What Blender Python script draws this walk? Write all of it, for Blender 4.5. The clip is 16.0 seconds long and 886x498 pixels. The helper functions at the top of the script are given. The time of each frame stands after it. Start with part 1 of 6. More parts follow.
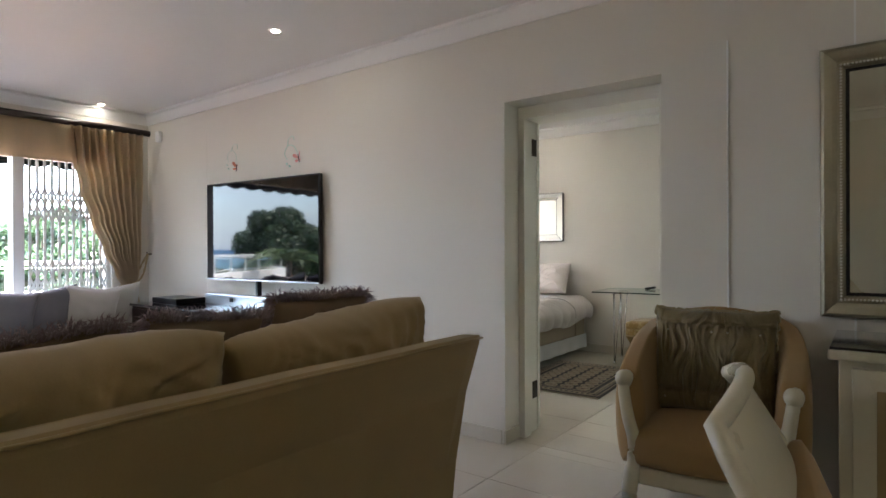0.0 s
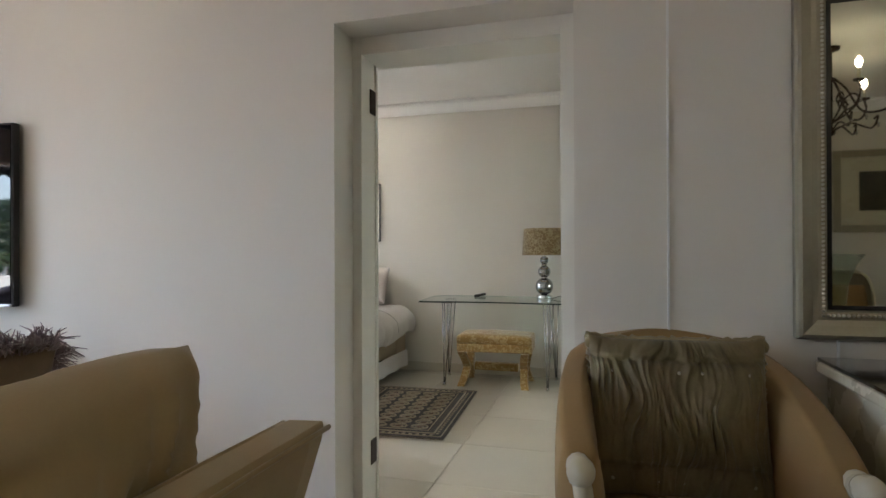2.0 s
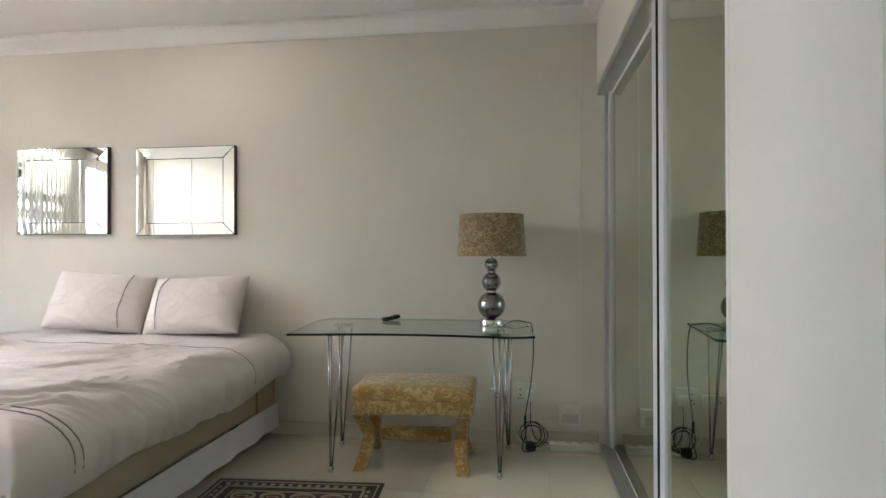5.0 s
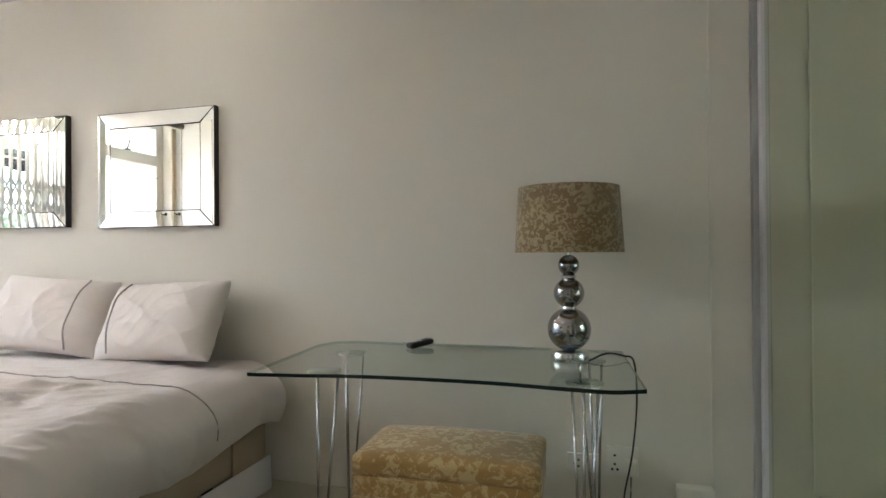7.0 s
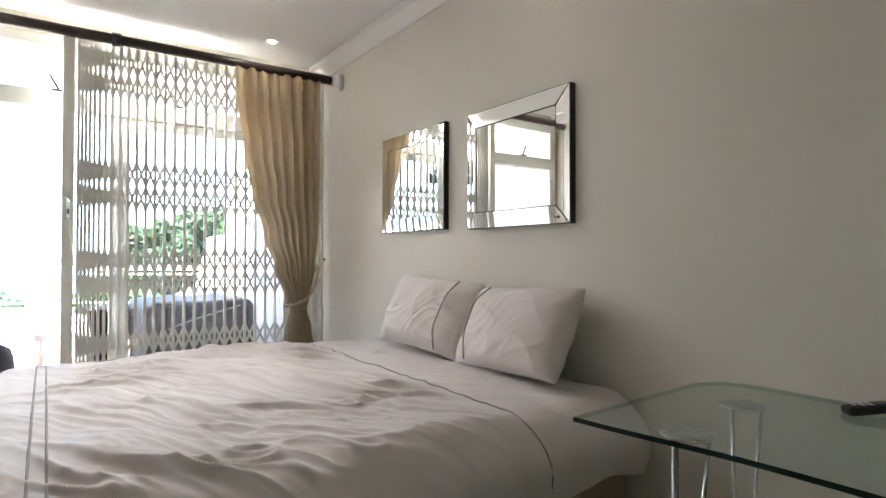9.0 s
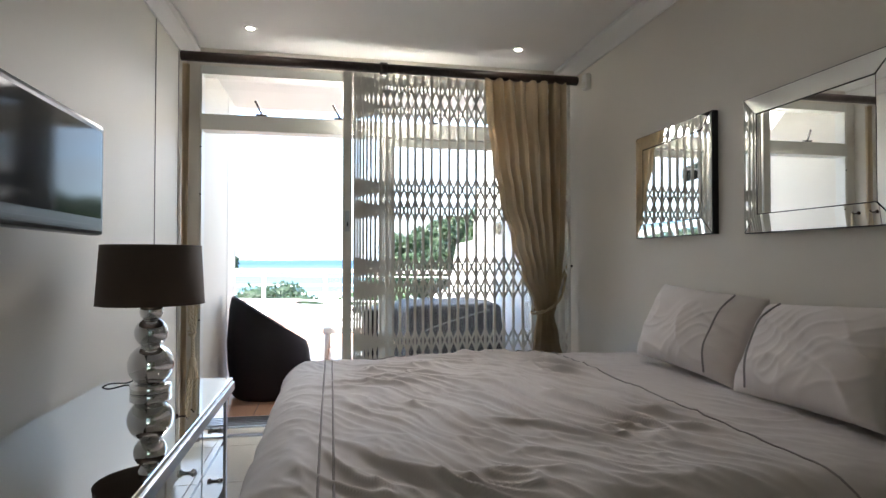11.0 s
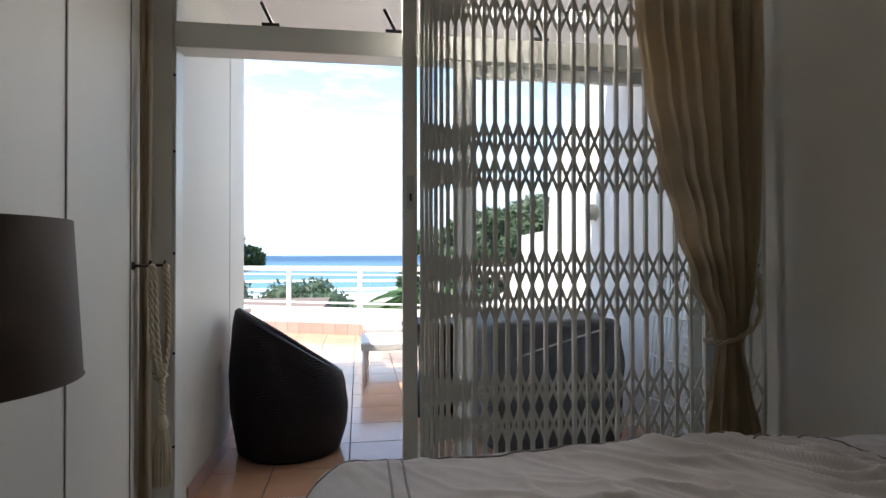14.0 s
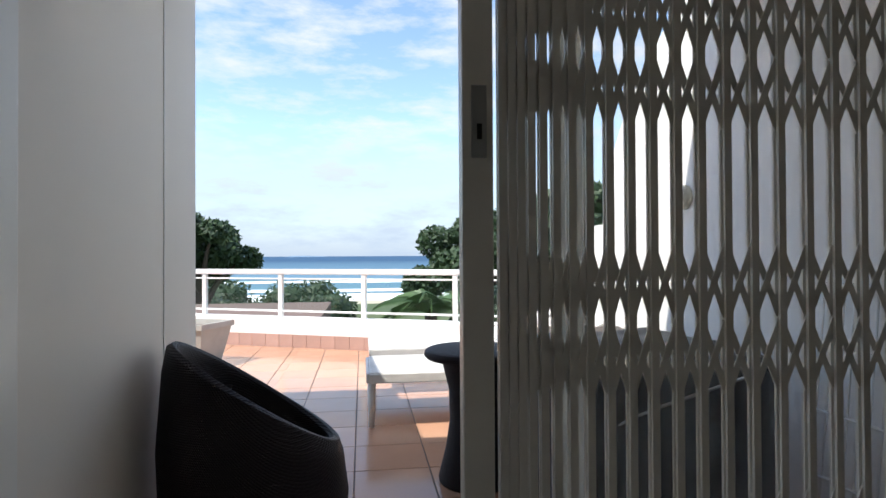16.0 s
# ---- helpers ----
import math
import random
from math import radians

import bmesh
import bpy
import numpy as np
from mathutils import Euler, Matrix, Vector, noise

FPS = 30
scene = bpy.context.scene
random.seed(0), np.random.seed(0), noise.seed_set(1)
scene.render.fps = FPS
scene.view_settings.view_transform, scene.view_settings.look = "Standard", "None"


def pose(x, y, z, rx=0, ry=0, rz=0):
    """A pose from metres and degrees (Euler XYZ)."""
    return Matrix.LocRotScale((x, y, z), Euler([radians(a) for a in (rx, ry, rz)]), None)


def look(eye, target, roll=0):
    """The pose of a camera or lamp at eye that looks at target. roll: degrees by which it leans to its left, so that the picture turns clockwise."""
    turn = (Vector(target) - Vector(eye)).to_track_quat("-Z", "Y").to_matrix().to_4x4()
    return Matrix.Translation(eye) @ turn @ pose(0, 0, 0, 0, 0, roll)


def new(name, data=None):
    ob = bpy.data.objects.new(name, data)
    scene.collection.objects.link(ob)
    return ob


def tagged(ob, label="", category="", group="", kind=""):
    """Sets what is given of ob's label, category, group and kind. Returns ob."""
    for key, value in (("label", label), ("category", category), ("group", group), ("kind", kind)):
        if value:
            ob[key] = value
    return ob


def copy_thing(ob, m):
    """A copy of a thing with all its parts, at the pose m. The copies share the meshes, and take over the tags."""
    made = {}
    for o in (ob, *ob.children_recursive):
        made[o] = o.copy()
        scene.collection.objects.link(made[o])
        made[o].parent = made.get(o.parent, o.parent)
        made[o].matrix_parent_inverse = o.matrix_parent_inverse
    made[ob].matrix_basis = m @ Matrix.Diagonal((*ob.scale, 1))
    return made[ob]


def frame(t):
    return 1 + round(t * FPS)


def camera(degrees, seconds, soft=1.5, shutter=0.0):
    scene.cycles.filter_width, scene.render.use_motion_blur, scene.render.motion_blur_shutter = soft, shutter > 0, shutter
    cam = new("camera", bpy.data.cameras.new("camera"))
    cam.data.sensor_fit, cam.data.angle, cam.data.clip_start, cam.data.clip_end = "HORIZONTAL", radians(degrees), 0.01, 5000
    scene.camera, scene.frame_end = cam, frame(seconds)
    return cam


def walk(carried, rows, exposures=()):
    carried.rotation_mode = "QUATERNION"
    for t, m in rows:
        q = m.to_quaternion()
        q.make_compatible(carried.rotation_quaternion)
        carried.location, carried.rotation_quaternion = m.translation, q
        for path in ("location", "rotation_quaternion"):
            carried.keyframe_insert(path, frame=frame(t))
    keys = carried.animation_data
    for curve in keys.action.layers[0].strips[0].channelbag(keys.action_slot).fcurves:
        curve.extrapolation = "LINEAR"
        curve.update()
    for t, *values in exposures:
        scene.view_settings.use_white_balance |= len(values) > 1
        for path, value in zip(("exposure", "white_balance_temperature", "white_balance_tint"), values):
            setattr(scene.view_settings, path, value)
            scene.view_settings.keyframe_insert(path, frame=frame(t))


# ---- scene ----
cam = camera(75.7, 16.0)
PATH = [
    (0, (0.178, 0.084, 1.2), (-1.028, 1.679, 1.198), -0.2),
    (0.5, (-0.058, 0.275, 1.185), (-1.138, 1.959, 1.188), -0.1),
    (1, (-0.281, 0.473, 1.19), (-1.123, 2.287, 1.197), -0.0),
    (1.5, (-0.454, 0.738, 1.174), (-1.101, 2.63, 1.183), 0.0),
    (2, (-0.577, 1.029, 1.179), (-1.132, 2.95, 1.187), -0.2),
    (2.5, (-0.682, 1.34, 1.176), (-1.126, 3.29, 1.187), -0.2),
    (3, (-0.746, 1.655, 1.181), (-1.117, 3.621, 1.18), -0.2),
    (3.5, (-0.777, 1.986, 1.172), (-1.127, 3.955, 1.183), -0.1),
    (4, (-0.838, 2.34, 1.17), (-1.155, 4.315, 1.182), -0.1),
    (4.2, (-0.866, 2.45, 1.171), (-1.157, 4.428, 1.181), -0.2),
    (6.3, (-1.003, 3.697, 1.146), (-1.269, 5.679, 1.164), -0.1),
    (6.5, (-0.99, 3.808, 1.161), (-1.301, 5.784, 1.172), -0.3),
    (7, (-1.014, 4.03, 1.144), (-1.541, 5.959, 1.157), -0.4),
    (7.5, (-1.081, 4.272, 1.145), (-1.85, 6.118, 1.162), -0.4),
    (8, (-1.144, 4.435, 1.139), (-2.206, 6.129, 1.161), -0.5),
    (8.5, (-1.182, 4.559, 1.139), (-2.59, 5.979, 1.171), -0.1),
    (9, (-1.176, 4.621, 1.141), (-2.817, 5.764, 1.169), 0.1),
    (9.5, (-1.131, 4.637, 1.185), (-2.921, 5.528, 1.194), -0.5),
    (10, (-1.125, 4.647, 1.181), (-3.015, 5.303, 1.199), -0.2),
    (12.5, (-2.043, 4.559, 1.16), (-4.02, 4.858, 1.191), 0.0),
    (13, (-2.34, 4.553, 1.167), (-4.319, 4.847, 1.194), 0.1),
    (13.5, (-2.643, 4.52, 1.172), (-4.621, 4.814, 1.195), -0.1),
    (14, (-2.903, 4.518, 1.172), (-4.882, 4.808, 1.192), -0.1),
    (14.5, (-3.232, 4.514, 1.178), (-5.212, 4.799, 1.199), -0.1),
    (15, (-3.537, 4.5, 1.18), (-5.517, 4.783, 1.201), 0.1),
    (15.5, (-3.85, 4.492, 1.177), (-5.83, 4.773, 1.204), 0.3),
    (16, (-4.188, 4.505, 1.175), (-6.168, 4.786, 1.196), -0.3),
]
EXPO = [(0, 4.5), (1, 4.8), (2, 4.65), (3, 4.7), (4, 4.65), (6.5, 4.5), (7.5, 4.45), (9, 3.95), (10, 3.2), (12.5, 2.42), (13.5, 1.92), (14.5, 1.5), (15.2, 1.25), (16, 0.97)]
walk(cam, [(t, look(eye, target, roll)) for t, eye, target, roll in PATH], EXPO)

# ---------------------------------------------------------------- sky and sun
SUN_TO = Vector((0.27, -0.62, 1.0)).normalized()
world = bpy.data.worlds.new("sky")
scene.world = world
world.use_nodes = True
wn, wl = world.node_tree.nodes, world.node_tree.links
wn.clear()
sky = wn.new("ShaderNodeTexSky")
sky.sky_type = 'NISHITA'
sky.sun_disc = False
sky.sun_elevation = math.asin(SUN_TO.z)
sky.sun_rotation = math.atan2(SUN_TO.x, SUN_TO.y)
sky.altitude = 10
sky.dust_density = 0.3
sky.ozone_density = 2.0
tc = wn.new("ShaderNodeTexCoord")
mp = wn.new("ShaderNodeMapping")
mp.inputs["Scale"].default_value = (3.0, 3.0, 11.0)
cn = wn.new("ShaderNodeTexNoise")
cn.inputs["Scale"].default_value = 2.6
cn.inputs["Detail"].default_value = 7
cn.inputs["Roughness"].default_value = 0.62
cr = wn.new("ShaderNodeValToRGB")
cr.color_ramp.elements[0].position = 0.42
cr.color_ramp.elements[0].color = (0, 0, 0, 1)
cr.color_ramp.elements[1].position = 0.66
cr.color_ramp.elements[1].color = (0.85, 0.85, 0.85, 1)
cm = wn.new("ShaderNodeMixRGB")
cm.inputs[2].default_value = (3.2, 3.4, 3.7, 1)
bg = wn.new("ShaderNodeBackground")
bg.inputs["Strength"].default_value = 0.15
wo = wn.new("ShaderNodeOutputWorld")
wl.new(tc.outputs["Generated"], mp.inputs["Vector"])
wl.new(mp.outputs["Vector"], cn.inputs["Vector"])
wl.new(cn.outputs["Fac"], cr.inputs["Fac"])
wl.new(cr.outputs["Color"], cm.inputs[0])
wl.new(sky.outputs["Color"], cm.inputs[1])
sep, hz, hm = wn.new("ShaderNodeSeparateXYZ"), wn.new("ShaderNodeMapRange"), wn.new("ShaderNodeMixRGB")
wl.new(tc.outputs["Generated"], sep.inputs[0])
hz.inputs["From Min"].default_value, hz.inputs["From Max"].default_value = 0.0, 0.22
hz.inputs["To Min"].default_value, hz.inputs["To Max"].default_value = 0.92, 0.0
wl.new(sep.outputs["Z"], hz.inputs["Value"])
wl.new(hz.outputs["Result"], hm.inputs[0])
wl.new(cm.outputs["Color"], hm.inputs[1])
hm.inputs[2].default_value = (1.85, 2.35, 3.1, 1)
wl.new(hm.outputs["Color"], bg.inputs["Color"])
wl.new(bg.outputs["Background"], wo.inputs["Surface"])

sun_data = bpy.data.lights.new("sun", 'SUN')
sun_data.energy = 3.4
sun_data.angle = radians(0.6)
sun_data.color = (1.0, 0.95, 0.87)
sun = new("sun", sun_data)
sun.matrix_world = look(SUN_TO * 50, (0, 0, 0))


def fill_lamp(x, y, z, length, power, colour, spread, tilt):
    """An added area lamp at the head of a window's opening, boosting the sky's light down into the room."""
    data = bpy.data.lights.new("window_skylight", 'AREA')
    data.shape = 'RECTANGLE'
    data.size, data.size_y = 0.26, length
    data.energy = power
    data.color = colour
    data.spread = radians(spread)
    ob = new("window_skylight", data)
    ob.matrix_world = pose(x, y, z, 0, -tilt, 0)


# added fill lamps, bedroom then lounge; no fixtures hang there
fill_lamp(-5.70, 4.85, 2.44, 1.3, 4.4, (1.0, 0.96, 0.94), 102, 42)
fill_lamp(-6.30, 1.05, 2.00, 1.7, 2.0, (0.80, 0.77, 1.0), 110, 35)

# ---------------------------------------------------------------- materials
MATS = {}


def mat(name, colour, rough=0.6, metal=0.0, vary=0.12, scale=6.0, fine=80.0, bump=0.1, dist=0.002, sheen=0.0, coat=0.0,
        spec=0.5, piece=0.0, stretch=(1, 1, 1), second=None, trans=0.0, ior=1.45):
    """A surface with a broad and a fine variation of its colour, roughness and relief."""
    if name in MATS:
        return MATS[name]
    m = bpy.data.materials.new(name)
    m.use_nodes = True
    n, l = m.node_tree.nodes, m.node_tree.links
    p = n["Principled BSDF"]
    p.inputs["Roughness"].default_value = rough
    p.inputs["Metallic"].default_value = metal
    p.inputs["Sheen Weight"].default_value = sheen
    p.inputs["Coat Weight"].default_value = coat
    p.inputs["Specular IOR Level"].default_value = spec
    p.inputs["Transmission Weight"].default_value = trans
    p.inputs["IOR"].default_value = ior
    t = n.new("ShaderNodeTexCoord")
    mm = n.new("ShaderNodeMapping")
    mm.inputs["Scale"].default_value = stretch
    l.new(t.outputs["Object"], mm.inputs["Vector"])
    a, b = n.new("ShaderNodeTexNoise"), n.new("ShaderNodeTexNoise")
    a.inputs["Scale"].default_value, b.inputs["Scale"].default_value = scale, fine
    a.inputs["Detail"].default_value, b.inputs["Detail"].default_value = 5, 3
    for q in (a, b):
        l.new(mm.outputs["Vector"], q.inputs["Vector"])
    mix = n.new("ShaderNodeMixRGB")
    lo = tuple(c * (1 - vary) for c in colour)
    hi = tuple(min(1, c * (1 + vary)) for c in colour) if second is None else second
    mix.inputs[1].default_value, mix.inputs[2].default_value = (*lo, 1), (*hi, 1)
    add = n.new("ShaderNodeMath")
    add.operation = 'MULTIPLY_ADD'
    add.inputs[1].default_value, add.inputs[2].default_value = 0.35, -0.17
    l.new(b.outputs["Fac"], add.inputs[0])
    tot = n.new("ShaderNodeMath")
    tot.operation = 'ADD'
    tot.use_clamp = True
    l.new(a.outputs["Fac"], tot.inputs[0])
    l.new(add.outputs[0], tot.inputs[1])
    l.new(tot.outputs[0], mix.inputs[0])
    last = mix.outputs["Color"]
    if piece:
        oi = n.new("ShaderNodeObjectInfo")
        hs = n.new("ShaderNodeHueSaturation")
        mr = n.new("ShaderNodeMapRange")
        mr.inputs["To Min"].default_value, mr.inputs["To Max"].default_value = 1 - piece, 1 + piece
        l.new(oi.outputs["Random"], mr.inputs["Value"])
        l.new(mr.outputs["Result"], hs.inputs["Value"])
        l.new(last, hs.inputs["Color"])
        last = hs.outputs["Color"]
    l.new(last, p.inputs["Base Color"])
    if bump:
        bp = n.new("ShaderNodeBump")
        bp.inputs["Strength"].default_value, bp.inputs["Distance"].default_value = bump, dist
        l.new(b.outputs["Fac"], bp.inputs["Height"])
        l.new(bp.outputs["Normal"], p.inputs["Normal"])
    rr = n.new("ShaderNodeMapRange")
    rr.inputs["To Min"].default_value, rr.inputs["To Max"].default_value = max(0, rough * 0.85), min(1, rough * 1.15)
    l.new(a.outputs["Fac"], rr.inputs["Value"])
    l.new(rr.outputs["Result"], p.inputs["Roughness"])
    MATS[name] = m
    return m


def weave(name, colour, size=90.0, rough=0.55, depth=0.004):
    """Woven cane or cord: two crossed waves as relief and colour."""
    m = mat(name, colour, rough, vary=0.25, scale=5, fine=150, bump=0)
    n, l = m.node_tree.nodes, m.node_tree.links
    t = n.new("ShaderNodeTexCoord")
    prod = n.new("ShaderNodeMath")
    prod.operation = 'MULTIPLY'
    for i, d in enumerate(('Z', 'DIAGONAL')):
        w = n.new("ShaderNodeTexWave")
        w.bands_direction = d
        w.inputs["Scale"].default_value = size / (2 if i else 3)
        w.inputs["Distortion"].default_value = 1.0
        l.new(t.outputs["Object"], w.inputs["Vector"])
        l.new(w.outputs["Fac"], prod.inputs[i])
    bp = n.new("ShaderNodeBump")
    bp.inputs["Strength"].default_value, bp.inputs["Distance"].default_value = 0.9, depth
    l.new(prod.outputs[0], bp.inputs["Height"])
    l.new(bp.outputs["Normal"], n["Principled BSDF"].inputs["Normal"])
    return m


def damask(name, ground, figure, scale, rough=0.75, thresh=0.5, bump=0.3, tall=1.0):
    """Cut velvet: a raised figure on a ground."""
    m = mat(name, ground, rough, vary=0.2, scale=8, fine=200, bump=0, sheen=0.4)
    n, l = m.node_tree.nodes, m.node_tree.links
    t = n.new("ShaderNodeTexCoord")
    w = n.new("ShaderNodeTexNoise")
    st = n.new("ShaderNodeMapping")
    st.inputs["Scale"].default_value = (1, 1, tall)
    l.new(t.outputs["Object"], st.inputs["Vector"])
    w.inputs["Scale"].default_value = scale
    w.inputs["Detail"].default_value = 3
    w.inputs["Distortion"].default_value = 1.6
    l.new(st.outputs["Vector"], w.inputs["Vector"])
    r = n.new("ShaderNodeValToRGB")
    r.color_ramp.elements[0].position, r.color_ramp.elements[1].position = thresh - 0.03, thresh + 0.05
    l.new(w.outputs["Fac"], r.inputs["Fac"])
    mx = n.new("ShaderNodeMixRGB")
    l.new(r.outputs["Color"], mx.inputs[0])
    p = n["Principled BSDF"]
    l.new(p.inputs["Base Color"].links[0].from_socket, mx.inputs[1])
    mx.inputs[2].default_value = (*figure, 1)
    l.new(mx.outputs["Color"], p.inputs["Base Color"])
    bp = n.new("ShaderNodeBump")
    bp.inputs["Strength"].default_value, bp.inputs["Distance"].default_value = bump, 0.003
    l.new(r.outputs["Color"], bp.inputs["Height"])
    l.new(bp.outputs["Normal"], p.inputs["Normal"])
    return m


def glow(name, colour, strength):
    if name in MATS:
        return MATS[name]
    m = bpy.data.materials.new(name)
    m.use_nodes = True
    p = m.node_tree.nodes["Principled BSDF"]
    p.inputs["Base Color"].default_value = (*colour, 1)
    p.inputs["Emission Color"].default_value = (*colour, 1)
    p.inputs["Emission Strength"].default_value = strength
    MATS[name] = m
    return m


def clear(name, colour=(1, 1, 1), rough=0.0, keep=0.12):
    """Thin pane: mostly see-through with a mirror sheen by the angle."""
    if name in MATS:
        return MATS[name]
    m = bpy.data.materials.new(name)
    m.use_nodes = True
    n, l = m.node_tree.nodes, m.node_tree.links
    n.clear()
    o, mx = n.new("ShaderNodeOutputMaterial"), n.new("ShaderNodeMixShader")
    tr, gl = n.new("ShaderNodeBsdfTransparent"), n.new("ShaderNodeBsdfGlossy")
    lw, po, fr = n.new("ShaderNodeLayerWeight"), n.new("ShaderNodeMath"), n.new("ShaderNodeMath")
    lw.inputs["Blend"].default_value = 0.5
    po.operation, po.inputs[1].default_value = 'POWER', 4.5
    fr.operation, fr.inputs[1].default_value, fr.inputs[2].default_value = 'MULTIPLY_ADD', 0.9, 0.05
    l.new(lw.outputs["Facing"], po.inputs[0])
    l.new(po.outputs[0], fr.inputs[0])
    tr.inputs["Color"].default_value = (*colour, 1)
    gl.inputs["Roughness"].default_value = rough
    l.new(fr.outputs[0], mx.inputs[0])
    l.new(tr.outputs[0], mx.inputs[1])
    l.new(gl.outputs[0], mx.inputs[2])
    l.new(mx.outputs[0], o.inputs["Surface"])
    MATS[name] = m
    return m


WALL = mat("wall_paint", (0.71, 0.675, 0.607), 0.55, vary=0.03, scale=1.5, fine=220, bump=0.06, dist=0.001)
WHITEWALL = mat("outer_white_wall", (0.86, 0.85, 0.82), 0.7, vary=0.06, scale=1.2, fine=120, bump=0.2, dist=0.003)
CEIL = mat("ceiling_paint", (0.81, 0.80, 0.78), 0.7, vary=0.02, scale=1.2, fine=150, bump=0.04)
TRIM = mat("trim_gloss", (0.76, 0.74, 0.67), 0.35, vary=0.03, scale=3, fine=90, bump=0.03)
WHITE = mat("white_paint", (0.80, 0.80, 0.78), 0.35, vary=0.03, scale=4, fine=90, bump=0.03)
FRAME = mat("window_frame_paint", (0.70, 0.70, 0.66), 0.35, vary=0.05, scale=4, fine=90, bump=0.04)
TILE = mat("cream_floor_tile", (0.62, 0.575, 0.485), 0.09, vary=0.05, scale=3, fine=40, bump=0.01, piece=0.025)
GROUT = mat("grout", (0.60, 0.555, 0.465), 0.8, vary=0.1, scale=8, fine=150)
TERRA = mat("terracotta_tile", (0.50, 0.285, 0.185), 0.14, vary=0.12, scale=3.0, fine=60, bump=0.08, piece=0.07)
DGROUT = mat("dark_grout", (0.17, 0.12, 0.10), 0.85, vary=0.15, scale=10, fine=150)
KERB = mat("kerb_tile", (0.48, 0.31, 0.26), 0.4, vary=0.15, scale=5, fine=70, bump=0.1, piece=0.1)
SUEDE = mat("tan_suede", (0.36, 0.262, 0.118), 0.85, vary=0.14, scale=4, fine=160, bump=0.15, sheen=0.25)
SUEDE2 = mat("tan_velour", (0.32, 0.20, 0.075), 0.8, vary=0.14, scale=5, fine=180, bump=0.12, sheen=0.15)
CREAM = mat("cream_lacquer", (0.64, 0.60, 0.47), 0.28, vary=0.06, scale=5, fine=60, bump=0.03, coat=0.3)
SATIN = mat("olive_satin", (0.335, 0.27, 0.145), 0.36, vary=0.3, scale=9, fine=120, bump=0.1, sheen=0.2)
GREY_C = mat("grey_cushion_cloth", (0.22, 0.225, 0.265), 0.8, vary=0.2, scale=6, fine=160, bump=0.15, sheen=0.3)
PALE_C = mat("pale_cushion_cloth", (0.58, 0.57, 0.55), 0.85, vary=0.08, scale=6, fine=160, bump=0.15, sheen=0.3)
CURT = mat("gold_curtain_cloth", (0.645, 0.53, 0.365), 0.7, vary=0.14, scale=7, fine=240, bump=0.1, sheen=0.3, stretch=(1, 1, 0.15))
ROPE_TAN = mat("tan_rope", (0.44, 0.35, 0.22), 0.8, vary=0.15, scale=30, fine=250, bump=0.5)
ROPE = mat("cream_rope", (0.58, 0.50, 0.36), 0.8, vary=0.15, scale=30, fine=250, bump=0.5)
DARKWOOD = mat("dark_wood", (0.035, 0.022, 0.018), 0.35, vary=0.4, scale=8, fine=60, bump=0.1, stretch=(1, 8, 8))
BLACK = mat("black_plastic", (0.012, 0.012, 0.013), 0.3, vary=0.2, scale=8, fine=100, bump=0.02)
SCREEN = mat("screen_glass", (0.006, 0.006, 0.008), 0.03, vary=0.1, scale=2, fine=10, bump=0.0, spec=0.5)
# matt black that paints the dark of the wardrobe door gap
GAP_BLACK = mat("black_rubber", (0.006, 0.006, 0.006), 0.9, vary=0.2, scale=8, fine=100, bump=0.02, spec=0.1)
ALU = mat("pale_aluminium", (0.66, 0.65, 0.68), 0.4, vary=0.05, scale=5, fine=120, bump=0.02)
SCREEN2 = mat("matt_screen", (0.008, 0.009, 0.018), 0.08, vary=0.1, scale=2, fine=10, bump=0.0, spec=0.2)
CUSHB = mat("brown_satin_cushion", (0.20, 0.135, 0.075), 0.55, vary=0.2, scale=8, fine=120, bump=0.1, sheen=0.3)
BEAD = mat("bead_silver", (0.62, 0.60, 0.54), 0.3, 0.8, vary=0.1, scale=8, fine=90, bump=0.0)
FEATHER = mat("mauve_feather", (0.20, 0.125, 0.12), 0.7, vary=0.4, scale=25, fine=120, bump=0.1, sheen=0.5, second=(0.42, 0.32, 0.34))
SILVER = mat("brushed_silver", (0.55, 0.55, 0.56), 0.3, 1.0, vary=0.06, scale=5, fine=120, bump=0.02)
CHROME = mat("chrome", (0.66, 0.66, 0.67), 0.07, 1.0, vary=0.05, scale=5, fine=60, bump=0.0)
SMOKE = mat("smoked_mirror_glass", (0.34, 0.34, 0.35), 0.06, 1.0, vary=0.08, scale=6, fine=60, bump=0.0)
STEEL = mat("steel_rod", (0.40, 0.40, 0.41), 0.25, 1.0, vary=0.1, scale=8, fine=100, bump=0.0)
MIRROR = mat("mirror_silver", (0.86, 0.88, 0.86), 0.012, 1.0, vary=0.005, scale=1, fine=3, bump=0.0)
MIRROR_GREEN = mat("wardrobe_mirror", (0.66, 0.73, 0.60), 0.015, 1.0, vary=0.01, scale=1, fine=3, bump=0.0)
MIRROR_DIM = mat("old_mirror", (0.60, 0.60, 0.52), 0.02, 1.0, vary=0.02, scale=1, fine=3, bump=0.0)
CHAMP = mat("champagne_leaf", (0.36, 0.33, 0.25), 0.38, 0.7, vary=0.2, scale=7, fine=90, bump=0.15)
LINEN = mat("oyster_linen", (0.63, 0.575, 0.55), 0.75, vary=0.06, scale=5, fine=260, bump=0.1, sheen=0.25)
LINEN2 = mat("pillow_linen", (0.72, 0.66, 0.625), 0.75, vary=0.06, scale=5, fine=260, bump=0.1, sheen=0.25)
VALANCE = mat("tan_base_cloth", (0.42, 0.34, 0.25), 0.85, vary=0.06, scale=5, fine=200, bump=0.1)
